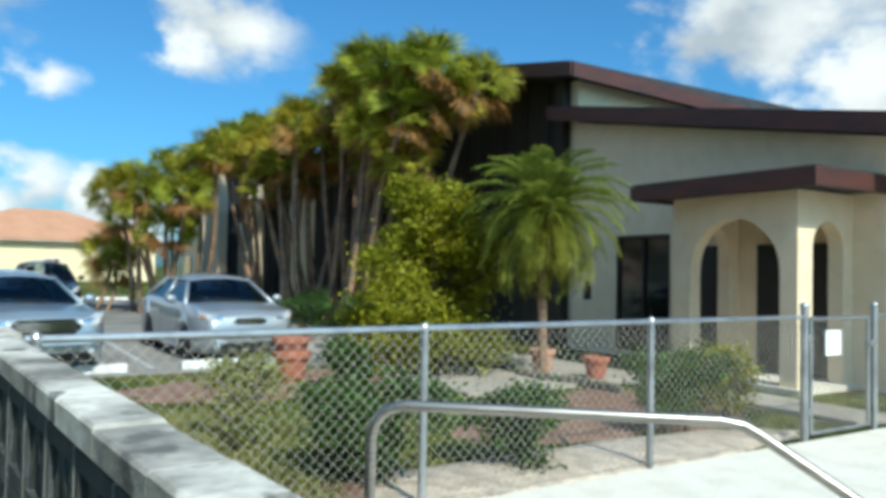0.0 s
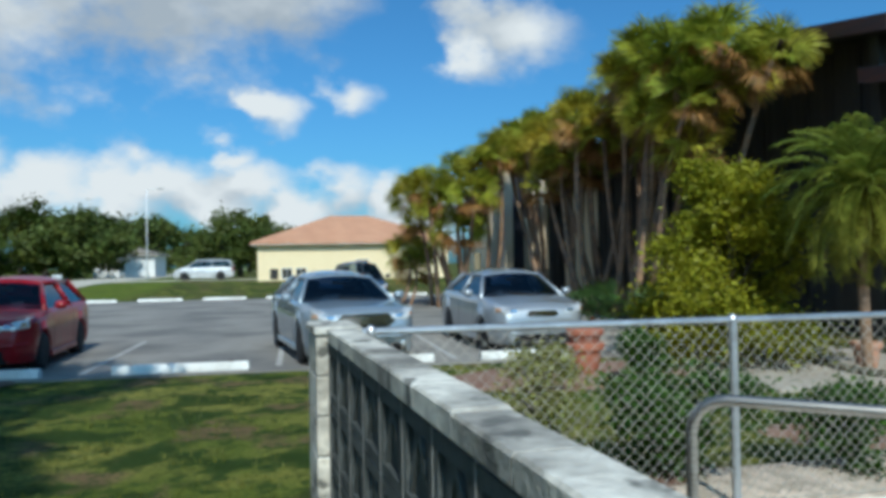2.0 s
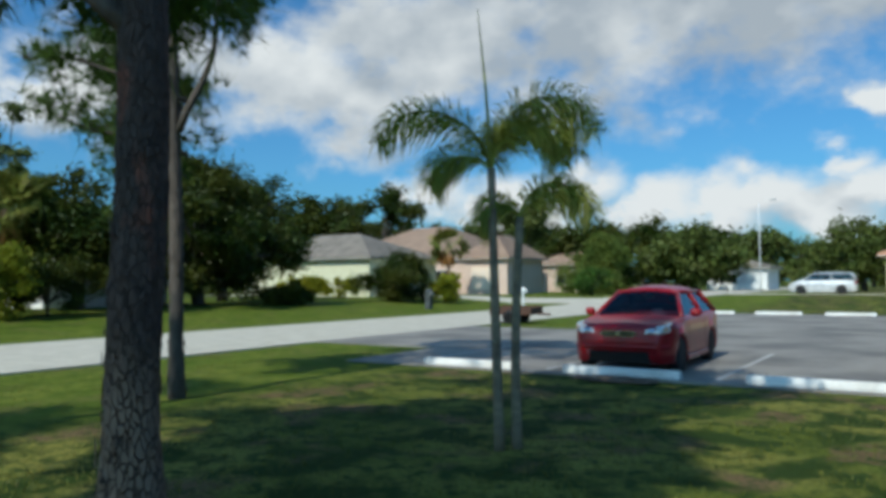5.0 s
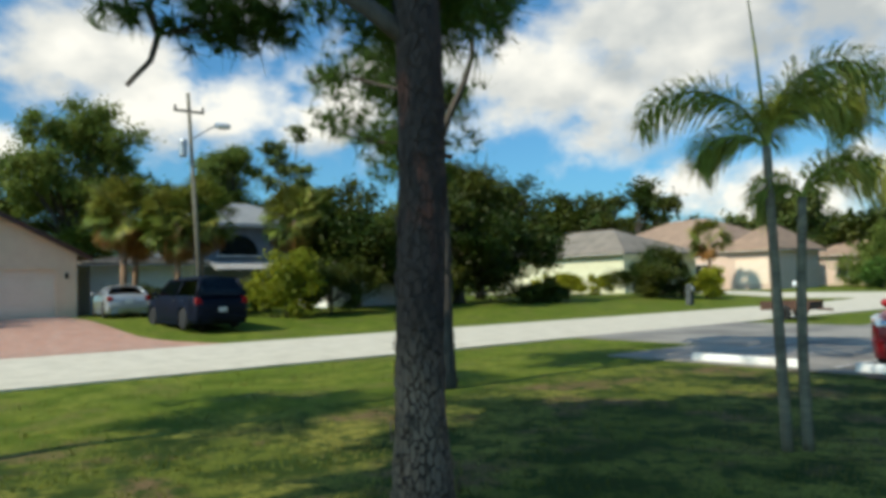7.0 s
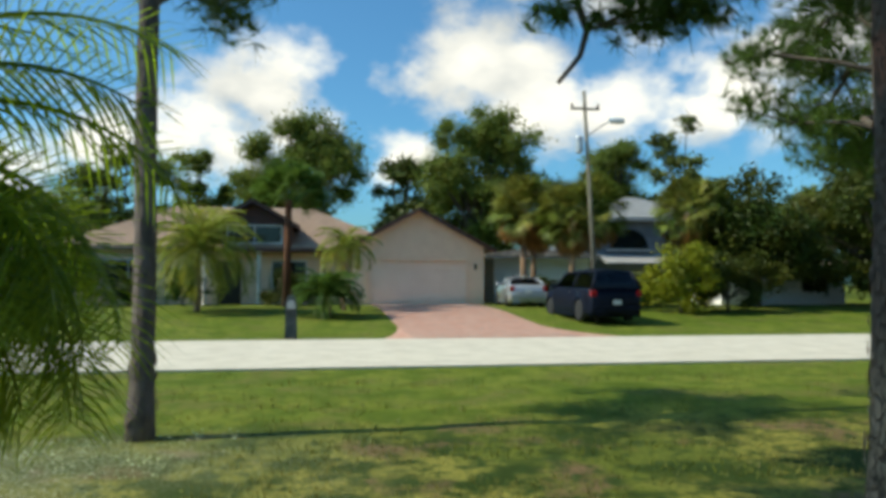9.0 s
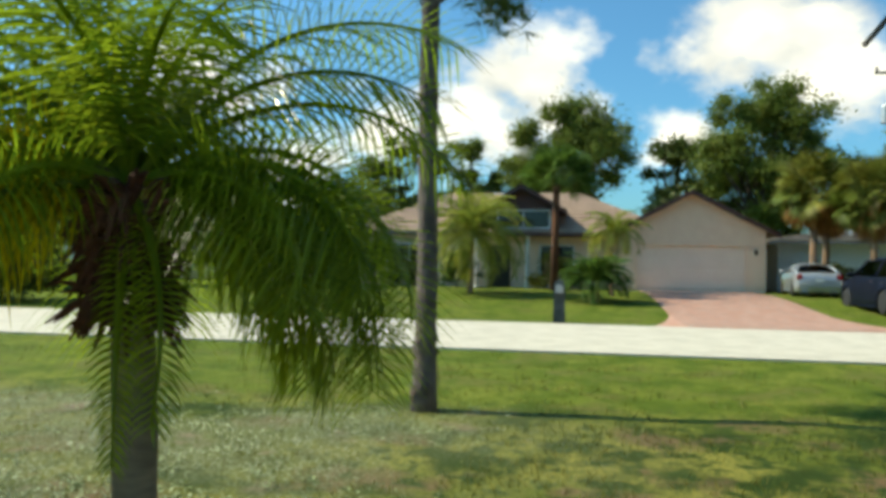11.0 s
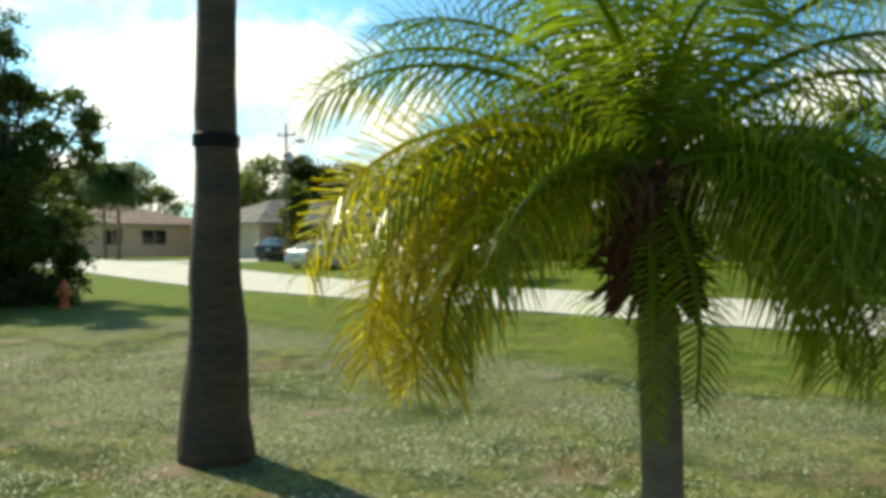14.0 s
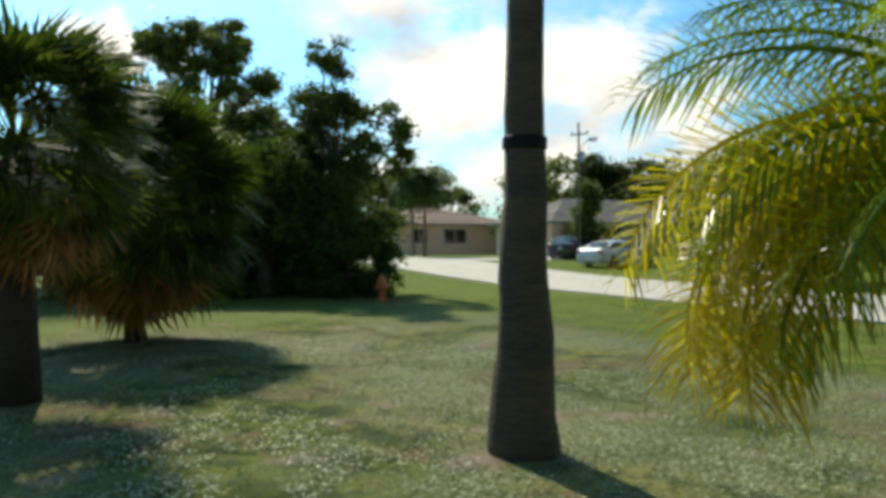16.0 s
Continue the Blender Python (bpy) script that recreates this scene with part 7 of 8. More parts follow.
bough(pine_a, [(-4.52, 3.36, 3.3), (-4.75, 3.2, 3.55), (-5.3, 3.0, 3.95), (-6.2, 2.75, 4.4), (-7.0, 2.5, 4.45), (-7.34, 2.47, 4.2), (-7.36, 2.57, 3.95), (-7.36, 2.5, 3.7), (-7.41, 2.3, 3.45)], 0.075,
      [((-7.0, 3.2, 4.1), 22), ((-7.1, 2.95, 4.25), 20), ((-6.9, 3.4, 3.97), 20), ((-7.35, 2.2, 4.1), 14), ((-7.2, 3.0, 3.98), 18), ((-6.8, 3.1, 4.3), 18), ((-7.3, 2.75, 4.15), 12), ((-7.0, 3.45, 4.15), 16), ((-6.9, 3.6, 4.2), 14)], "crooked hanging limb with long needles", 201, 26, 0.24, 0.13)
bough(pine_a, [(-4.5, 3.45, 3.9), (-4.45, 3.75, 4.2), (-4.4, 4.3, 4.4), (-4.6, 5.2, 4.6)], 0.05, [((-4.6, 5.2, 4.7), 20), ((-4.3, 4.6, 4.5), 18), ((-4.9, 4.8, 4.6), 18)], "rising pine limb", 202)
bough(pine_b, [(-9.34, 7.5, 3.85), (-9.16, 7.5, 4.15), (-8.98, 7.64, 4.6), (-8.9, 7.75, 5.0), (-8.86, 7.76, 5.5), (-8.82, 7.78, 6.0), (-8.8, 7.9, 6.6)], 0.06, [((-9.0, 8.5, 6.8), 14), ((-9.3, 8.7, 6.4), 12)], "upright forked pine limb", 203)
bough(pine_b, [(-9.3, 7.6, 4.3), (-9.8, 7.1, 4.6), (-10.4, 6.5, 4.85), (-10.8, 6.0, 4.8)], 0.04, [((-10.45, 6.45, 4.95), 16), ((-10.6, 6.2, 4.7), 16), ((-10.35, 6.7, 5.3), 14), ((-10.2, 6.9, 4.75), 12), ((-10.7, 6.3, 4.95), 14)], "pine limb with needle clusters", 204, 22, 0.26, 0.16)
bough(pine_b, [(-9.25, 7.6, 3.5), (-9.7, 7.2, 3.75), (-10.3, 6.75, 3.85), (-10.7, 6.3, 4.1)], 0.035, [((-10.35, 6.75, 3.95), 16), ((-10.7, 6.3, 4.2), 14), ((-10.1, 6.95, 3.9), 10), ((-10.55, 6.5, 4.25), 12)], "low pine limb with needle clusters", 205, 22, 0.26, 0.16)
feather_palm("queen_palm", (-3.77, 6.9, 0), 2.8, 0.052, 0.042, 0, "slim young palm with curved feathery fronds on the lawn", 81, trunkm="slim_trunk", leafm="queen", leaf=0.38, width=0.015, leaflets=85, bent=0.05, hang=0.4, spear=1.7, tilt=(-0.22, 0.28), plume=True,
             listed=[(207, 1.25, 2.5, 1.6), (196, 0.7, 2.3, 0.85), (28, 1.5, 3.0, 1.7), (40, 1.45, 3.2, 1.5), (18, 1.35, 3.2, 1.15), (110, 1.4, 2.9, 1.0)])
feather_palm("queen_palm", (-3.66, 7.06, 0), 2.3, 0.055, 0.04, 0, "smaller slim palm beside another on the lawn", 82, trunkm="slim_trunk", leafm="queen", leaf=0.32, width=0.015, leaflets=65, bent=0.05, hang=0.5, tilt=(-0.1, 0.3), plume=True,
             listed=[(22, 0.95, 2.3, 0.95), (205, 0.95, 2.5, 0.55), (55, 1.25, 2.5, 0.95)])
# date palm: fronds as (heading, rise, bow, length, leaflet share); -62 and 118 lie along the street
DATE_FRONDS = [
    # green plumes towards the south
    (-54, 1.25, 1.1, 1.5), (-80, 1.05, 1.15, 1.55), (-64, 0.9, 1.3, 1.65), (-45, 0.8, 1.45, 1.55), (-88, 0.72, 1.5, 1.4), (-97, 0.5, 1.7, 1.4), (-35, 0.5, 1.8, 1.4), (-30, 0.05, 1.7, 1.3),
    # yellowed ones that hang
    (-66, 0.5, 1.75, 1.75), (-55, 0.55, 2.0, 1.8), (-76, 0.36, 2.05, 1.7), (-47, 0.32, 2.2, 1.7), (-62, 0.12, 1.75, 1.7), (-70, -0.05, 1.6, 1.55), (-52, -0.1, 1.5, 1.45), (-84, 0.25, 1.9, 1.5), (-42, 0.15, 2.0, 1.5), (-59, -0.3, 1.2, 1.3), (-64, 0.32, 2.15, 1.75), (-57, 0.2, 2.15, 1.65),
    # arches towards the north, and the dark mass under them
    (118, 1.08, 1.45, 1.8), (124, 0.8, 1.75, 1.65), (106, 0.95, 1.6, 1.4), (136, 0.6, 1.9, 1.4),
    (116, 0.42, 2.1, 1.6), (126, 0.2, 1.9, 1.35), (104, 0.3, 2.0, 1.4), (119, -0.1, 1.45, 1.5), (92, 0.45, 2.0, 1.25), (140, 0.1, 1.8, 1.2), (101, -0.2, 1.3, 1.2), (129, -0.35, 1.1, 1.05), (80, 0.3, 1.9, 1.1), (112, -0.4, 1.0, 1.15), (110, 0.12, 1.85, 1.45),
    # behind and before the trunk, and the upright heart
    (172, 0.7, 1.5, 1.3), (205, 0.9, 1.5, 1.35), (232, 0.5, 1.6, 1.35), (256, 0.8, 1.4, 1.4), (190, 0.1, 1.6, 1.25), (222, -0.1, 1.3, 1.25),
    (28, -0.9, 0.6, 1.1, 0.28), (52, -0.6, 0.9, 1.05, 0.4), (8, 1.15, 1.5, 1.15), (48, 1.2, 1.6, 1.1), (-8, 0.3, 1.9, 1.1, 0.8),
    (60, 1.42, 0.7, 1.4), (-104, 1.38, 0.75, 1.5), (-22, 1.32, 0.85, 1.4), (150, 1.35, 0.8, 1.3),
]
feather_palm("date_palm", (-3.35, -1.75, 0), 1.84, 0.088, 0.085, 0, "robust young date palm with shaggy trunk and glossy fronds", 83, trunkm="slim_trunk", leafm="feather", leaf=0.47, width=0.012, leaflets=66, sweep=(0.25, 0.6), boots=0.47, yellow=(-62,), bent=0.03, hang=0.2, vee=0.02, ranks=0.9, tilt=(0.02, -0.05),
             listed=DATE_FRONDS)

rng = random.Random(9)
roy = thing("royal_palm", (-3.42, -5.2, 0), "stout grey palm trunk with a dark band", "palm")
n = 56
# the bend above 4 m is unseen, made to shift the crown's shadow
pts = [(0.01 * math.sin(i) - 1.5 * max(0, (i - 20) / 36) ** 1.6, 0.01 * math.cos(i * 1.3), -0.1 + 0.2 * i) for i in range(n + 1)]
rad = [0.12 + 0.16 * math.exp(-max(0, 0.2 * i - 0.1) / 1.35) + (0.004 if i % 2 else 0) for i in range(n + 1)]
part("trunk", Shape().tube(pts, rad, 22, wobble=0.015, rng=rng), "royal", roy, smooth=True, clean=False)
part("band", Shape().lathe([(0.15, 2.24), (0.167, 2.25), (0.167, 2.33), (0.15, 2.34)], 24), "dark", roy, "dark strap round the trunk")
# unseen crown, added for the shade it throws on the lawn
for i in range(46):
    st, lf = feather_frond(rng, 2.8, 0.05 + 0.03 * i, 1.35, 70, 0.85, 0.12)
    fr = part("frond", lf, "queen", roy, clean=False)
    fr.matrix_basis = Matrix.Translation((-1.5, 0, 11.1)) @ Euler((0, 0, i * 2.4)).to_matrix().to_4x4()
    part("stalk", st, "queen", fr, clean=False)


def sabal(at, top, label, seed, r=0.14, heads=46, petiole=0.85, radius=0.75, low=-1.2, skirt=True, leafm="sabal", trunkm="palm_trunk"):
    rng = random.Random(seed)
    ob = thing("sabal_palm", at, label, "palm", "sabal palms")
    part("trunk", Shape().tube([(0, 0, -0.1), (0.03, 0.02, top * 0.5), (0, 0.05, top)], [r * 1.15, r, r * 0.95], 12, wobble=0.08, rng=rng), trunkm, ob, smooth=True, clean=False)
    green, dry = Shape(), Shape()
    fan_crown(rng, green, dry, (0, 0.05, top), heads, petiole, radius, low, 20, 0.6)
    c = part("crown", green, leafm, ob, clean=False)
    if skirt and dry.v:
        part("dry_fronds", dry, "fan_dry", c, "hanging brown dead fronds", clean=False)
    return ob


sabal((0.0, -8.85, 0), 2.5, "dark cabbage palm with a bushy fan crown", 91, r=0.19, heads=130, petiole=0.7, radius=0.72, low=-1.45, trunkm="shaded_trunk")
sabal((-1.45, -13.1, 0), 2.2, "cabbage palm with a skirt of brown fronds", 92, heads=230, petiole=1.05, radius=0.95, low=-1.56, trunkm="shaded_trunk")
for x, y, h in ((-33.5, 11.7, 4.1), (-34.0, 12.9, 4.4), (-35.2, 9.9, 4.6), (-33.2, 17.2, 4.4), (-34.4, 18.6, 4.5), (-36.2, 10.7, 4.3), (-35.6, 12.4, 4.2)):
    sabal((x, y, 0.5), h, "cabbage palm with brown skirt beside a house", int(100 + y), heads=90, petiole=0.9, radius=0.95, low=-1.45, leafm="skirted")
sabal((-34.5, -1.0, 0.5), 4.7, "fan palm on a front lawn", 120, heads=90, r=0.16, petiole=0.95, radius=1.0, low=-0.6, leafm="pygmy_d", trunkm="boot", skirt=False)
sabal((-36.6, 57.5, 0.55), 4.2, "fan palm before a far house", 121, heads=60, petiole=1.0, radius=1.0, leafm="skirted")
feather_palm("pygmy_palm", (-29.0, 0.7, land(-29.0, 0.7)), 0.75, 0.09, 0.08, 60, "low dark pygmy date palm beside a driveway", 122, leafm="pygmy_d", length=1.5, leaf=0.35, width=0.06, leaflets=24, droop=1.7, rises=(0.1, 1.4))
feather_palm("pygmy_palm", (-31.5, 1.4, 0.38), 2.6, 0.09, 0.08, 30, "taller pygmy date palm beside a garage", 123, leafm="pygmy", length=1.5, leaf=0.35, width=0.05, leaflets=22, droop=2.0)
feather_palm("areca_palm", (-31.3, -4.3, 0.42), 2.5, 0.12, 0.1, 50, "feathery palm on a front lawn", 124, leafm="pygmy", length=2.8, leaf=0.55, width=0.06, leaflets=32, droop=1.9)
feather_palm("queen_palm", (-22.3, -47.5, 0.5), 5.0, 0.12, 0.1, 46, "tall feather palm by a far house", 125, leafm="feather_d", length=2.2, leaf=0.6, width=0.08, leaflets=22, droop=2.2)
feather_palm("queen_palm", (-23.0, -47.2, 0.5), 4.6, 0.12, 0.1, 46, "tall feather palm by a far house", 126, leafm="feather_d", length=2.2, leaf=0.6, width=0.08, leaflets=22, droop=2.2)


def clumps_for(rng, n, w, d, z0, z1, r):
    out = []
    for _ in range(n):
        f = rng.random()
        k = math.sqrt(max(0.05, 1 - (2 * f - 0.9) ** 2 * 0.8))
        out.append((rng.uniform(-w, w) * k, rng.uniform(-d, d) * k, z0 + (z1 - z0) * f, r * rng.uniform(0.7, 1.2)))
    return out


def woods(at, n, w, d, z0, z1, r, leafm, label, seed, leaf=0.2, per=260, trunk_r=0.25):
    rng = random.Random(seed)
    return broad_tree("tree", at, z1, clumps_for(rng, n, w, d, z0, z1, r), leafm, "bark_dark", label, seed, leaf, per, trunk_r, "background trees")


# behind the garage house: (x, y), half depth, half width
woods((-62, -0.9, 0.5), 40, 3.0, 4.9, 6.6, 13.4, 1.7, "oak", "tall trees with rounded dark crowns behind a house", 131, 0.155, 1100, 0.28)
woods((-62, -8.8, 0.5), 16, 1.6, 2.2, 6.0, 11.4, 1.1, "oak", "open slim tree behind a house", 246, 0.17, 460, 0.2)
woods((-60, 6.6, 0.5), 18, 1.8, 1.9, 4.5, 11.4, 1.1, "far_leaf", "pale slim tree behind a house", 132, 0.2, 420, 0.22)
woods((-58, 13.0, 0.5), 44, 3.2, 4.0, 4.0, 13.6, 1.8, "oak", "large dark rounded tree behind a garage", 133, 0.155, 1260, 0.35)
woods((-60, 24.8, 0.5), 26, 2.6, 2.2, 4.0, 12.6, 1.4, "oak", "rounded tree behind houses", 134, 0.155, 1007, 0.25)
woods((-56, 29.2, 0.5), 24, 2.4, 2.2, 3.0, 14.2, 1.0, "far_leaf", "thin airy pine behind houses", 135, 0.2, 340, 0.22)
woods((-57, -13.0, 0.5), 22, 2.4, 3.4, 3.0, 10.0, 1.4, "far_leaf", "thin pale tree behind a house", 136, 0.22, 320, 0.2)
woods((-57, 19.0, 0.5), 20, 2.4, 2.8, 3.0, 9.8, 1.4, "oak", "dark tree behind palms", 192, 0.2, 560, 0.25)
woods((-54, 38, 0.5), 20, 3.0, 5.0, 2.0, 8.0, 1.6, "oak", "dark trees behind a broad tree", 193, 0.24, 420, 0.25)
woods((-33.5, 27.6, 0.5), 42, 3.6, 4.8, 1.4, 7.0, 1.5, "ficus", "broad dark green tree beside the street", 137, 0.14, 1000, 0.3)
woods((-33.0, 20.5, 0.5), 24, 2.2, 2.4, 1.4, 5.6, 1.3, "ficus", "dark green tree beside a white wall", 194, 0.14, 800, 0.25)
woods((-39.0, 34.0, 0.5), 28, 3.4, 4.2, 1.2, 8.6, 1.6, "ficus", "broad dark tree behind another", 138, 0.17, 800, 0.3)
broad_tree("bush", (-29.6, 15.0, 0.3), 2.6, clumps_for(random.Random(139), 14, 0.9, 1.1, 0.5, 2.4, 0.75), "hedge", "bark_dark", "yellow-green bush on a lawn", 139, 0.08, 700, 0.06, category="bush")
broad_tree("bush", (-30.4, 17.6, 0.35), 2.2, clumps_for(random.Random(140), 18, 0.9, 2.2, 0.5, 2.3, 0.75), "ficus", "bark_dark", "dark green hedge of shrubs on a lawn", 140, 0.09, 600, 0.06, category="bush")
for k, (x, y) in enumerate(((-37.0, 11.0), (-31.8, 12.6), (-36.5, -1.2), (-36.6, -5.6), (-36.4, -8.0), (-33, -10.5), (-33.5, 13.8), (-34, 16.2))):
    broad_tree("bush", (x, y, 0.45), 1.4, clumps_for(random.Random(150 + k), 8, 0.9, 0.9, 0.3, 1.3, 0.6), "shrub" if k % 2 else "ficus", "bark_dark", "low dark bush at the foot of a house", 150 + k, 0.09, 400, 0.05, category="bush")
# northern treeline and far garden trees
for k, (x, y, w, z1, m) in enumerate(((-44, 88, 9, 10.0, "far_leaf"), (-30, 100, 8, 9.0, "ficus"), (-62, 80, 10, 12.0, "ficus"), (-78, 70, 10, 13, "far_leaf"), (-20, 116, 7, 7.0, "far_leaf"), (-52, 104, 9, 9.0, "ficus"), (-72, 92, 9, 9.5, "ficus"), (-8, 135, 9, 6.0, "far_leaf"), (-40, 122, 10, 8.5, "ficus"), (-90, 50, 9, 10, "ficus"), (-72, 50, 6, 9, "ficus"), (-60, 66, 6, 10, "ficus"), (-34, 84, 6, 6.5, "ficus"), (-24, 90, 5, 6.0, "far_leaf"), (-95, 85, 12, 11, "ficus"), (-60, 125, 12, 10, "far_leaf"), (-16, 150, 12, 7, "ficus"))):
    woods((x, y, 0.5), 24, w, 3.0, 1.5, z1, 2.2, m, "distant dark green trees along the horizon", 160 + k, 0.36, 420, 0.3)
woods((-28.2, 72, 0.5), 26, 2.8, 2.2, 1.4, 5.0, 1.5, "oak", "rounded dark tree by a far house", 211, 0.155, 728, 0.2)
woods((-6.0, 86, 0.5), 24, 5.0, 2.5, 1.2, 6.2, 1.8, "far_leaf", "broad grey-green tree beside a yellow house", 212, 0.26, 560, 0.3)
woods((-24, 60, 0.5), 8, 1.2, 1.2, 0.6, 2.0, 0.9, "shrub", "round bush before a far house", 213, 0.12, 400, 0.08)
woods((-30.3, 41.5, 0.4), 34, 1.7, 1.9, 0.4, 2.7, 0.9, "ficus", "rounded green bush on a far lawn", 214, 0.1, 700, 0.06)
woods((-31.0, 31.7, 0.4), 16, 1.0, 1.6, 0.3, 1.0, 0.6, "ficus", "low dark hedge beside a broad tree", 216, 0.1, 600, 0.05)
woods((-43.5, 46.6, 0.6), 40, 5.5, 0.6, 0.3, 1.3, 0.6, "bush", "low yellow-green hedge before a pale house", 217, 0.1, 500, 0.05)
woods((-26.6, 66, 0.5), 16, 2.6, 1.0, 0.4, 2.2, 0.9, "oak", "green shrubs before a far house", 218, 0.14, 600, 0.08)
for k, (x, y, w, h) in enumerate(((-41, -27, 2.6, 5.5), (-37, -33, 3.0, 5.5), (-45, -36, 3.0, 6.5), (-47, -14, 2.4, 6.0))):
    woods((x, y, 0.4), 24, w, w, 0.6, h, 1.3, "oak", "dark green trees across the street", 220 + k, 0.16, 800, 0.15)
for k, (x, y, w) in enumerate(((-32, -19.5, 1.6), (-30, -24, 1.5), (-33.5, -14.5, 1.8), (-36, -10.6, 1.4))):
    woods((x, y, 0.4), 18, w, w, 0.3, 2.4, 0.8, "ficus", "dark green bushes on a front lawn", 230 + k, 0.12, 700, 0.06)
woods((-28.3, 44.0, 0.5), 14, 1.0, 1.0, 0.3, 1.5, 0.6, "bush", "yellowish bushes before a pale house", 215, 0.12, 400, 0.08)
# southern woods
rr = random.Random(181)
cl = clumps_for(rr, 44, 2.3, 1.2, 0.8, 5.6, 0.6) + [(0.4, 0, 6.9, 0.6), (0.2, 0.1, 6.3, 0.55), (0.6, 0.1, 6.5, 0.5), (-1.7, 0, 4.6, 0.55), (-1.9, 0.2, 4.1, 0.5)]
broad_tree("tree", (-7.7, -21.2, 0.1), 6.8, cl, "thicket", "bark_dark", "dense dark leafy tree against the light", 181, 0.085, 460, 0.09, "background trees", fork=0.35)
woods((-5.6, -21.6, 0.1), 26, 1.6, 1.4, 0.2, 3.6, 1.0, "thicket", "dark thicket at the edge of the lawn", 182, 0.1, 1100, 0.2)
woods((-7.6, -20.4, 0.1), 18, 1.2, 0.8, 0.15, 2.0, 0.6, "thicket", "low dark undergrowth at the foot of trees", 219, 0.08, 700, 0.05)
woods((-2.0, -23.0, 0.1), 34, 2.6, 2.0, 0.2, 3.6, 1.2, "thicket", "dark thicket behind palms", 183, 0.11, 1000, 0.2)
woods((3.5, -20.0, 0.1), 34, 3.0, 3.0, 0.2, 3.8, 1.3, "thicket", "dark thicket behind cabbage palms", 184, 0.13, 800, 0.2)
rr = random.Random(185)
cl = []
for k in range(52):
    a, f = rr.uniform(0, 6.283), rr.random()
    w = 2.75 * math.sqrt(1 - (1.5 * f - 0.55) ** 2 * 0.9) * (0.45 + 0.55 * rr.random())
    cl.append((math.cos(a) * w, math.sin(a) * w * 0.7, 4.9 + 3.7 * f, rr.uniform(0.42, 0.66)))
broad_tree("pine_tree", (-4.9, -27.1, 0.1), 9.0, cl, "oak", "bark_dark", "tall pine with a rounded open crown", 185, 0.085, 620, 0.11, "background trees", fork=0.52)
woods((-31.0, -39.8, 0.5), 14, 0.6, 0.6, 0.8, 4.4, 0.7, "oak", "narrow dark tree before a far house", 243, 0.16, 700, 0.2)
woods((-41.0, -51.5, 0.5), 26, 3.2, 2.2, 1.5, 7.6, 1.5, "ficus", "dark tree beside a low house", 244, 0.2, 600, 0.2)
woods((-34.0, -71.0, 0.5), 30, 7.0, 2.4, 2.0, 7.6, 1.7, "oak", "trees behind a long low house", 245, 0.26, 460, 0.25)
woods((-4.5, -27.5, 0.1), 44, 5.0, 1.6, 0.2, 4.6, 1.3, "thicket", "dark undergrowth filling the edge of the woods", 241, 0.14, 800, 0.15)
woods((-6.6, -22.6, 0.1), 30, 1.9, 1.0, 0.3, 4.6, 0.9, "thicket", "dark leafy thicket below tall trees", 242, 0.11, 800, 0.12)
woods((-37, -52, 0.5), 18, 4, 3, 2, 6.5, 1.6, "oak", "dark trees behind low houses", 186, 0.24, 460, 0.25)
woods((-48, -42, 0.5), 18, 5, 3, 2, 7.5, 1.8, "oak", "dark trees behind low houses", 187, 0.24, 460, 0.25)
woods((-30, -75, 0.5), 22, 10, 3, 2, 7.0, 2.0, "far_leaf", "far trees behind low houses", 188, 0.32, 380, 0.3)
woods((-56, -60, 0.5), 22, 8, 4, 2, 8.0, 2.0, "far_leaf", "far trees behind low houses", 189, 0.32, 380, 0.3)
woods((-64, -22, 0.5), 24, 4, 7, 2, 8.0, 2.0, "oak", "dark trees behind a low house", 190, 0.28, 460, 0.3)
woods((-24.5, -20.5, 0.05), 14, 1.6, 2.2, 0.5, 3.2, 1.2, "ficus", "dark bushy tree across the street", 191, 0.14, 520, 0.12)


def grass():
    rng = random.Random(77)
    s = Shape()
    for _ in range(95000):
        if rng.random() < 0.75:
            a, r = rng.uniform(0, 6.283), 2.2 + 9 * rng.random() ** 1.3
            x, y = -1 + math.cos(a) * r, 0.5 + math.sin(a) * r
        else:
            x, y = rng.uniform(-14.4, 0.0), rng.uniform(-18, 12.4)
        if not (-14.4 < x < 0.0 and -18 < y < 12.4):
            if not (0.9 < x < 5.6 and 5.3 < y < 9.6):
                continue
        if noise.noise((x * 1.1, y * 1.1, 6)) + 0.5 * noise.noise((x * 3.1, y * 3.1, 8)) < -0.12 or y < -1 and x > -10 and rng.random() < 0.6:
            continue
        h = rng.uniform(0.02, 0.075) * (1.6 if x < -12 or y < -16 else 1.0)
        a = rng.uniform(0, 6.283)
        w = Vector((math.cos(a), math.sin(a), 0)) * 0.007
        t = Vector((rng.gauss(0, 0.025), rng.gauss(0, 0.025), h))
        o = Vector((x, y, land(x, y) - 0.01))
        q = len(s.v)
        s.v += [tuple(o - w), tuple(o + w), tuple(o + t)]
        s.f.append((q, q + 1, q + 2))
    tagged(part("grass", s, "blade", clean=False), "short patchy lawn grass", "grass", kind="stuff")


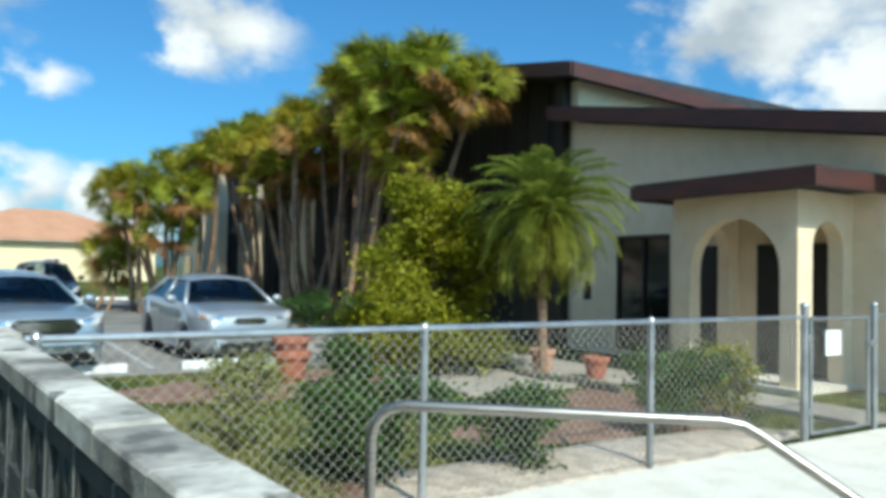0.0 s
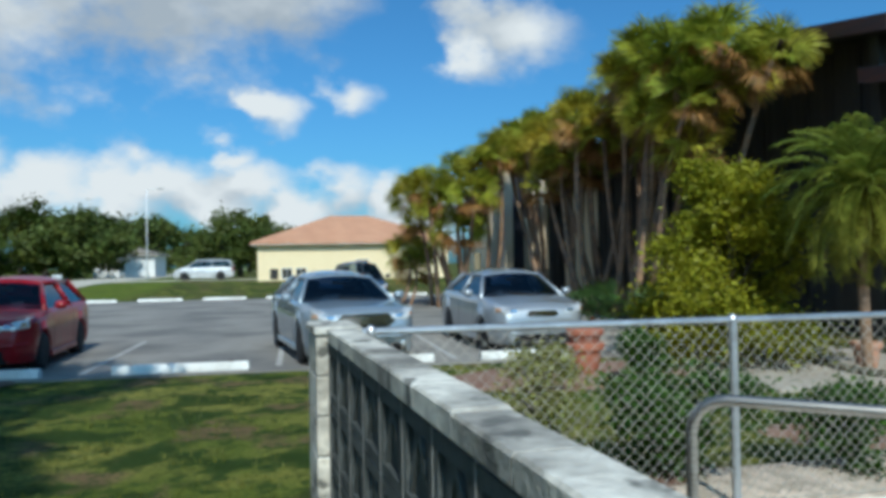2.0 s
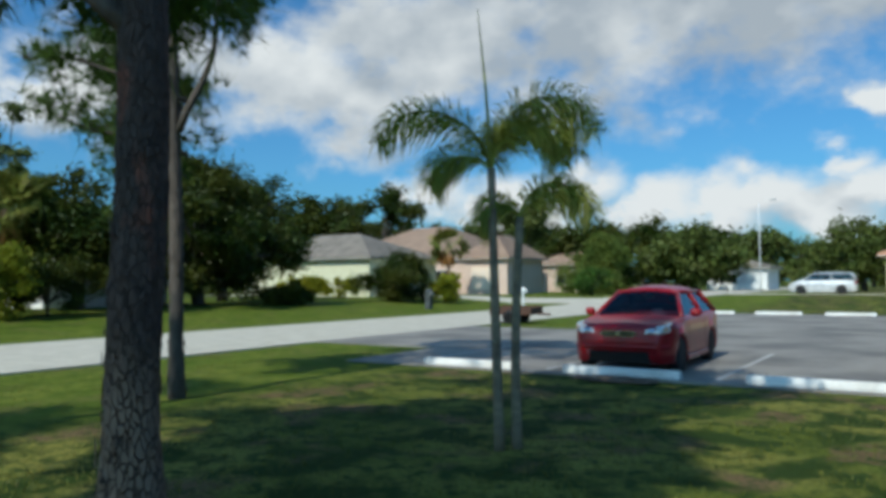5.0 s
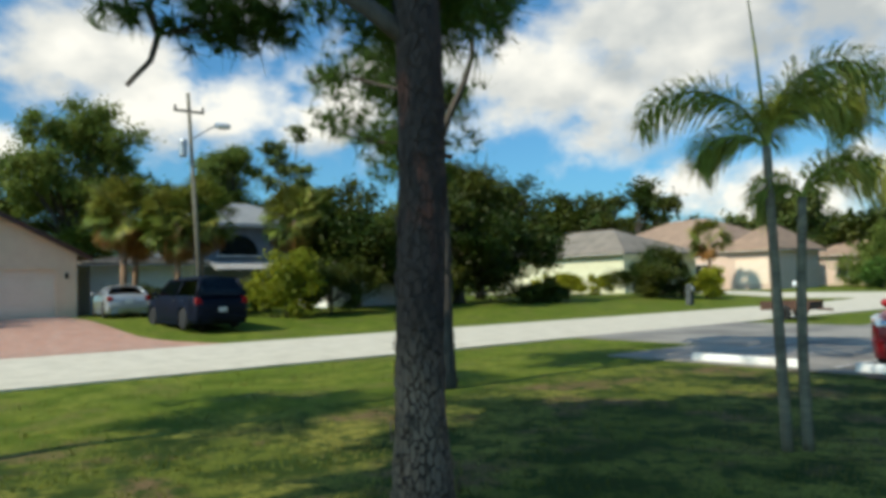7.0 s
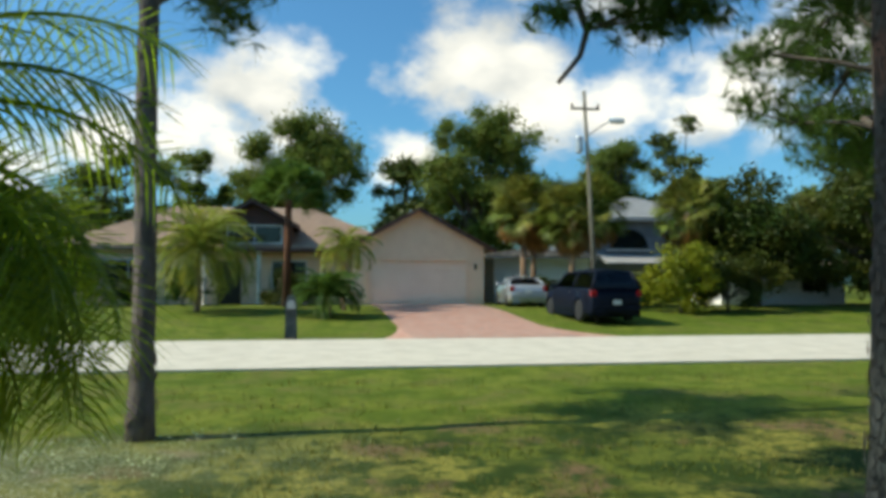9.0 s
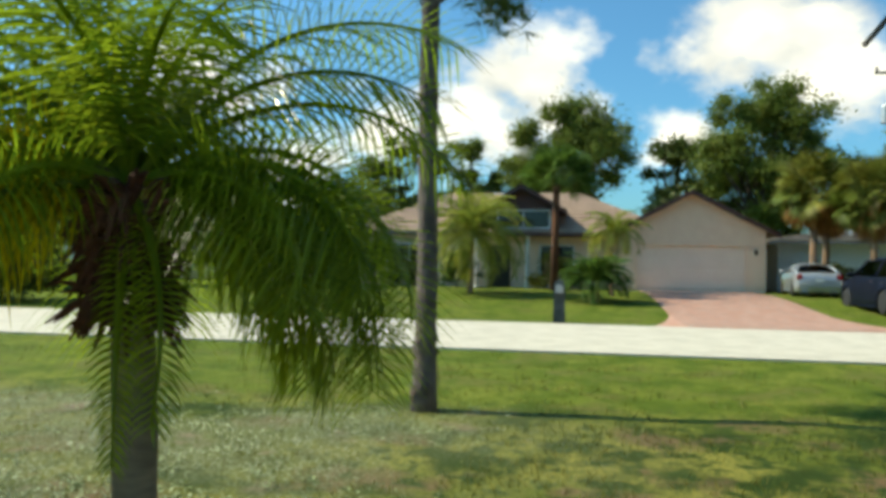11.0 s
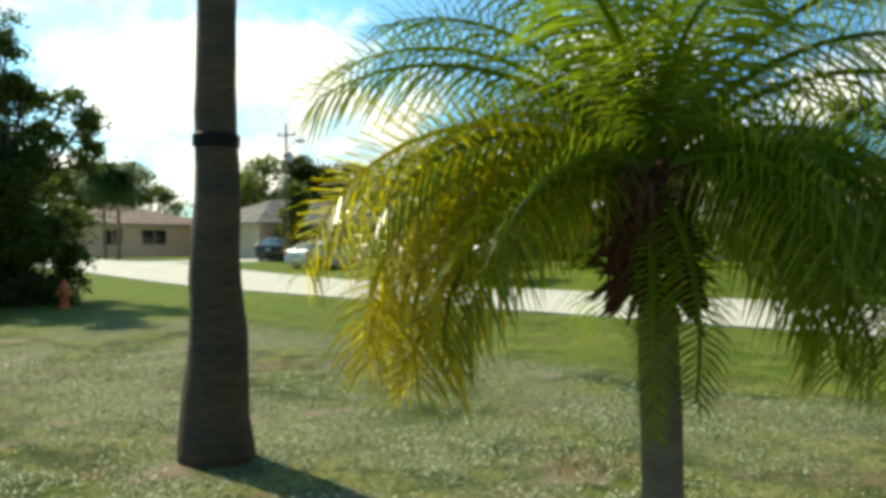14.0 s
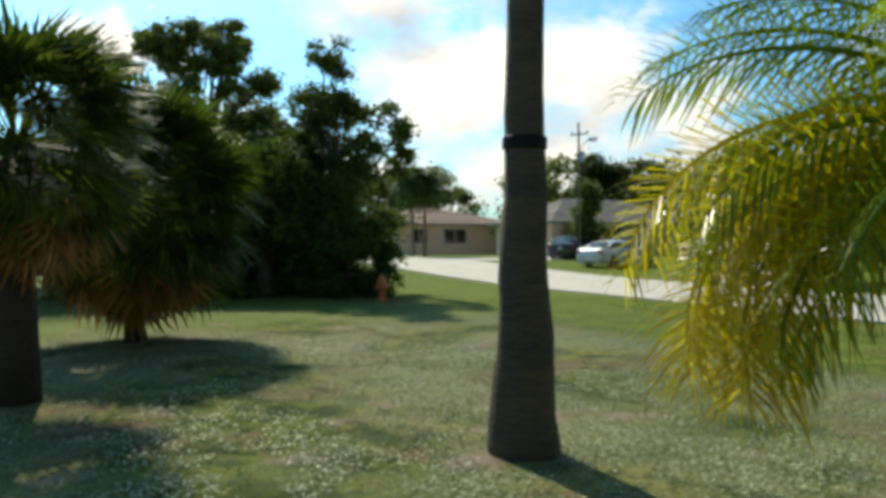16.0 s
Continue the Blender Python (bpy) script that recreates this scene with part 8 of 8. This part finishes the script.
def weeds():
    """Pale dry weeds and tall grass in the garden behind the fence."""
    rng = random.Random(79)
    s = Shape()
    for _ in range(26000):
        x, y = rng.uniform(0.75, 5.7), rng.uniform(5.3, 9.9)
        if x > 2.6 + 3.2 * (y - 5.3) / 4.6 + 0.5 * noise.noise((x, y, 1)) or noise.noise((x * 1.1, y * 1.1, 5)) < -0.15:
            continue
        h = rng.uniform(0.03, 0.13) * (1.4 + noise.noise((x * 2, y * 2, 9)))
        a = rng.uniform(0, 6.283)
        w = Vector((math.cos(a), math.sin(a), 0)) * 0.007
        o = Vector((x, y, land(x, y) - 0.01))
        m, t = o + Vector((rng.gauss(0, 0.02), rng.gauss(0, 0.02), h * 0.6)), o + Vector((rng.gauss(0, 0.06), rng.gauss(0, 0.06), h))
        q = len(s.v)
        s.v += [tuple(o - w), tuple(o + w), tuple(m + w), tuple(m - w), tuple(t)]
        s.f += [(q, q + 1, q + 2, q + 3), (q + 3, q + 2, q + 4)]
    tagged(part("weeds", s, "weed", clean=False), "pale dry weeds in a garden bed", "weeds", kind="stuff")


def clover():
    """Low pale leaves among the grass on the southern lawn."""
    rng = random.Random(78)
    s = Shape()
    for _ in range(200000):
        a, r = rng.uniform(2.2, 5.6), 2.0 + 11 * rng.random() ** 1.2
        x, y = -0.5 + math.cos(a) * r, 0.0 + math.sin(a) * r
        if x < -8.7 + 0.6 * noise.noise((y * 0.6, 3, 0)) or x > 0.75 and y > -3.1 or y > -0.7 + 0.9 * noise.noise((x * 0.8, 1, 0)) or y < -13.6 + noise.noise((x * 0.5, 5, 0)) or noise.noise((x * 0.55, y * 0.55, 2)) < -0.12 + 0.25 * rng.gauss(0, 1) * 0.5:
            continue
        if noise.noise((x * 1.7, y * 1.7, 7)) + 0.5 * noise.noise((x * 5, y * 5, 4)) < -0.08:
            continue
        z, q = land(x, y) + rng.uniform(0.01, 0.05), len(s.v)
        t, e = rng.uniform(0, 6.28), rng.uniform(0.006, 0.014)
        u, v = Vector((math.cos(t), math.sin(t), rng.gauss(0, 0.35))) * e, Vector((-math.sin(t), math.cos(t), rng.gauss(0, 0.35))) * e
        o = Vector((x, y, z))
        s.v += [tuple(o + u), tuple(o + v), tuple(o - u), tuple(o - v)]
        s.f.append((q, q + 1, q + 2, q + 3))
    tagged(part("clover", s, "clover", clean=False), "pale clover leaves among dry grass", "ground cover", kind="stuff")

patch("soil_mound", -4.6, 12.35, 0.75, 0.3, "soil", "dark heap of mulch before a wheel stop", "mulch heap", 9, 0.06)


grass()
weeds()
clover()
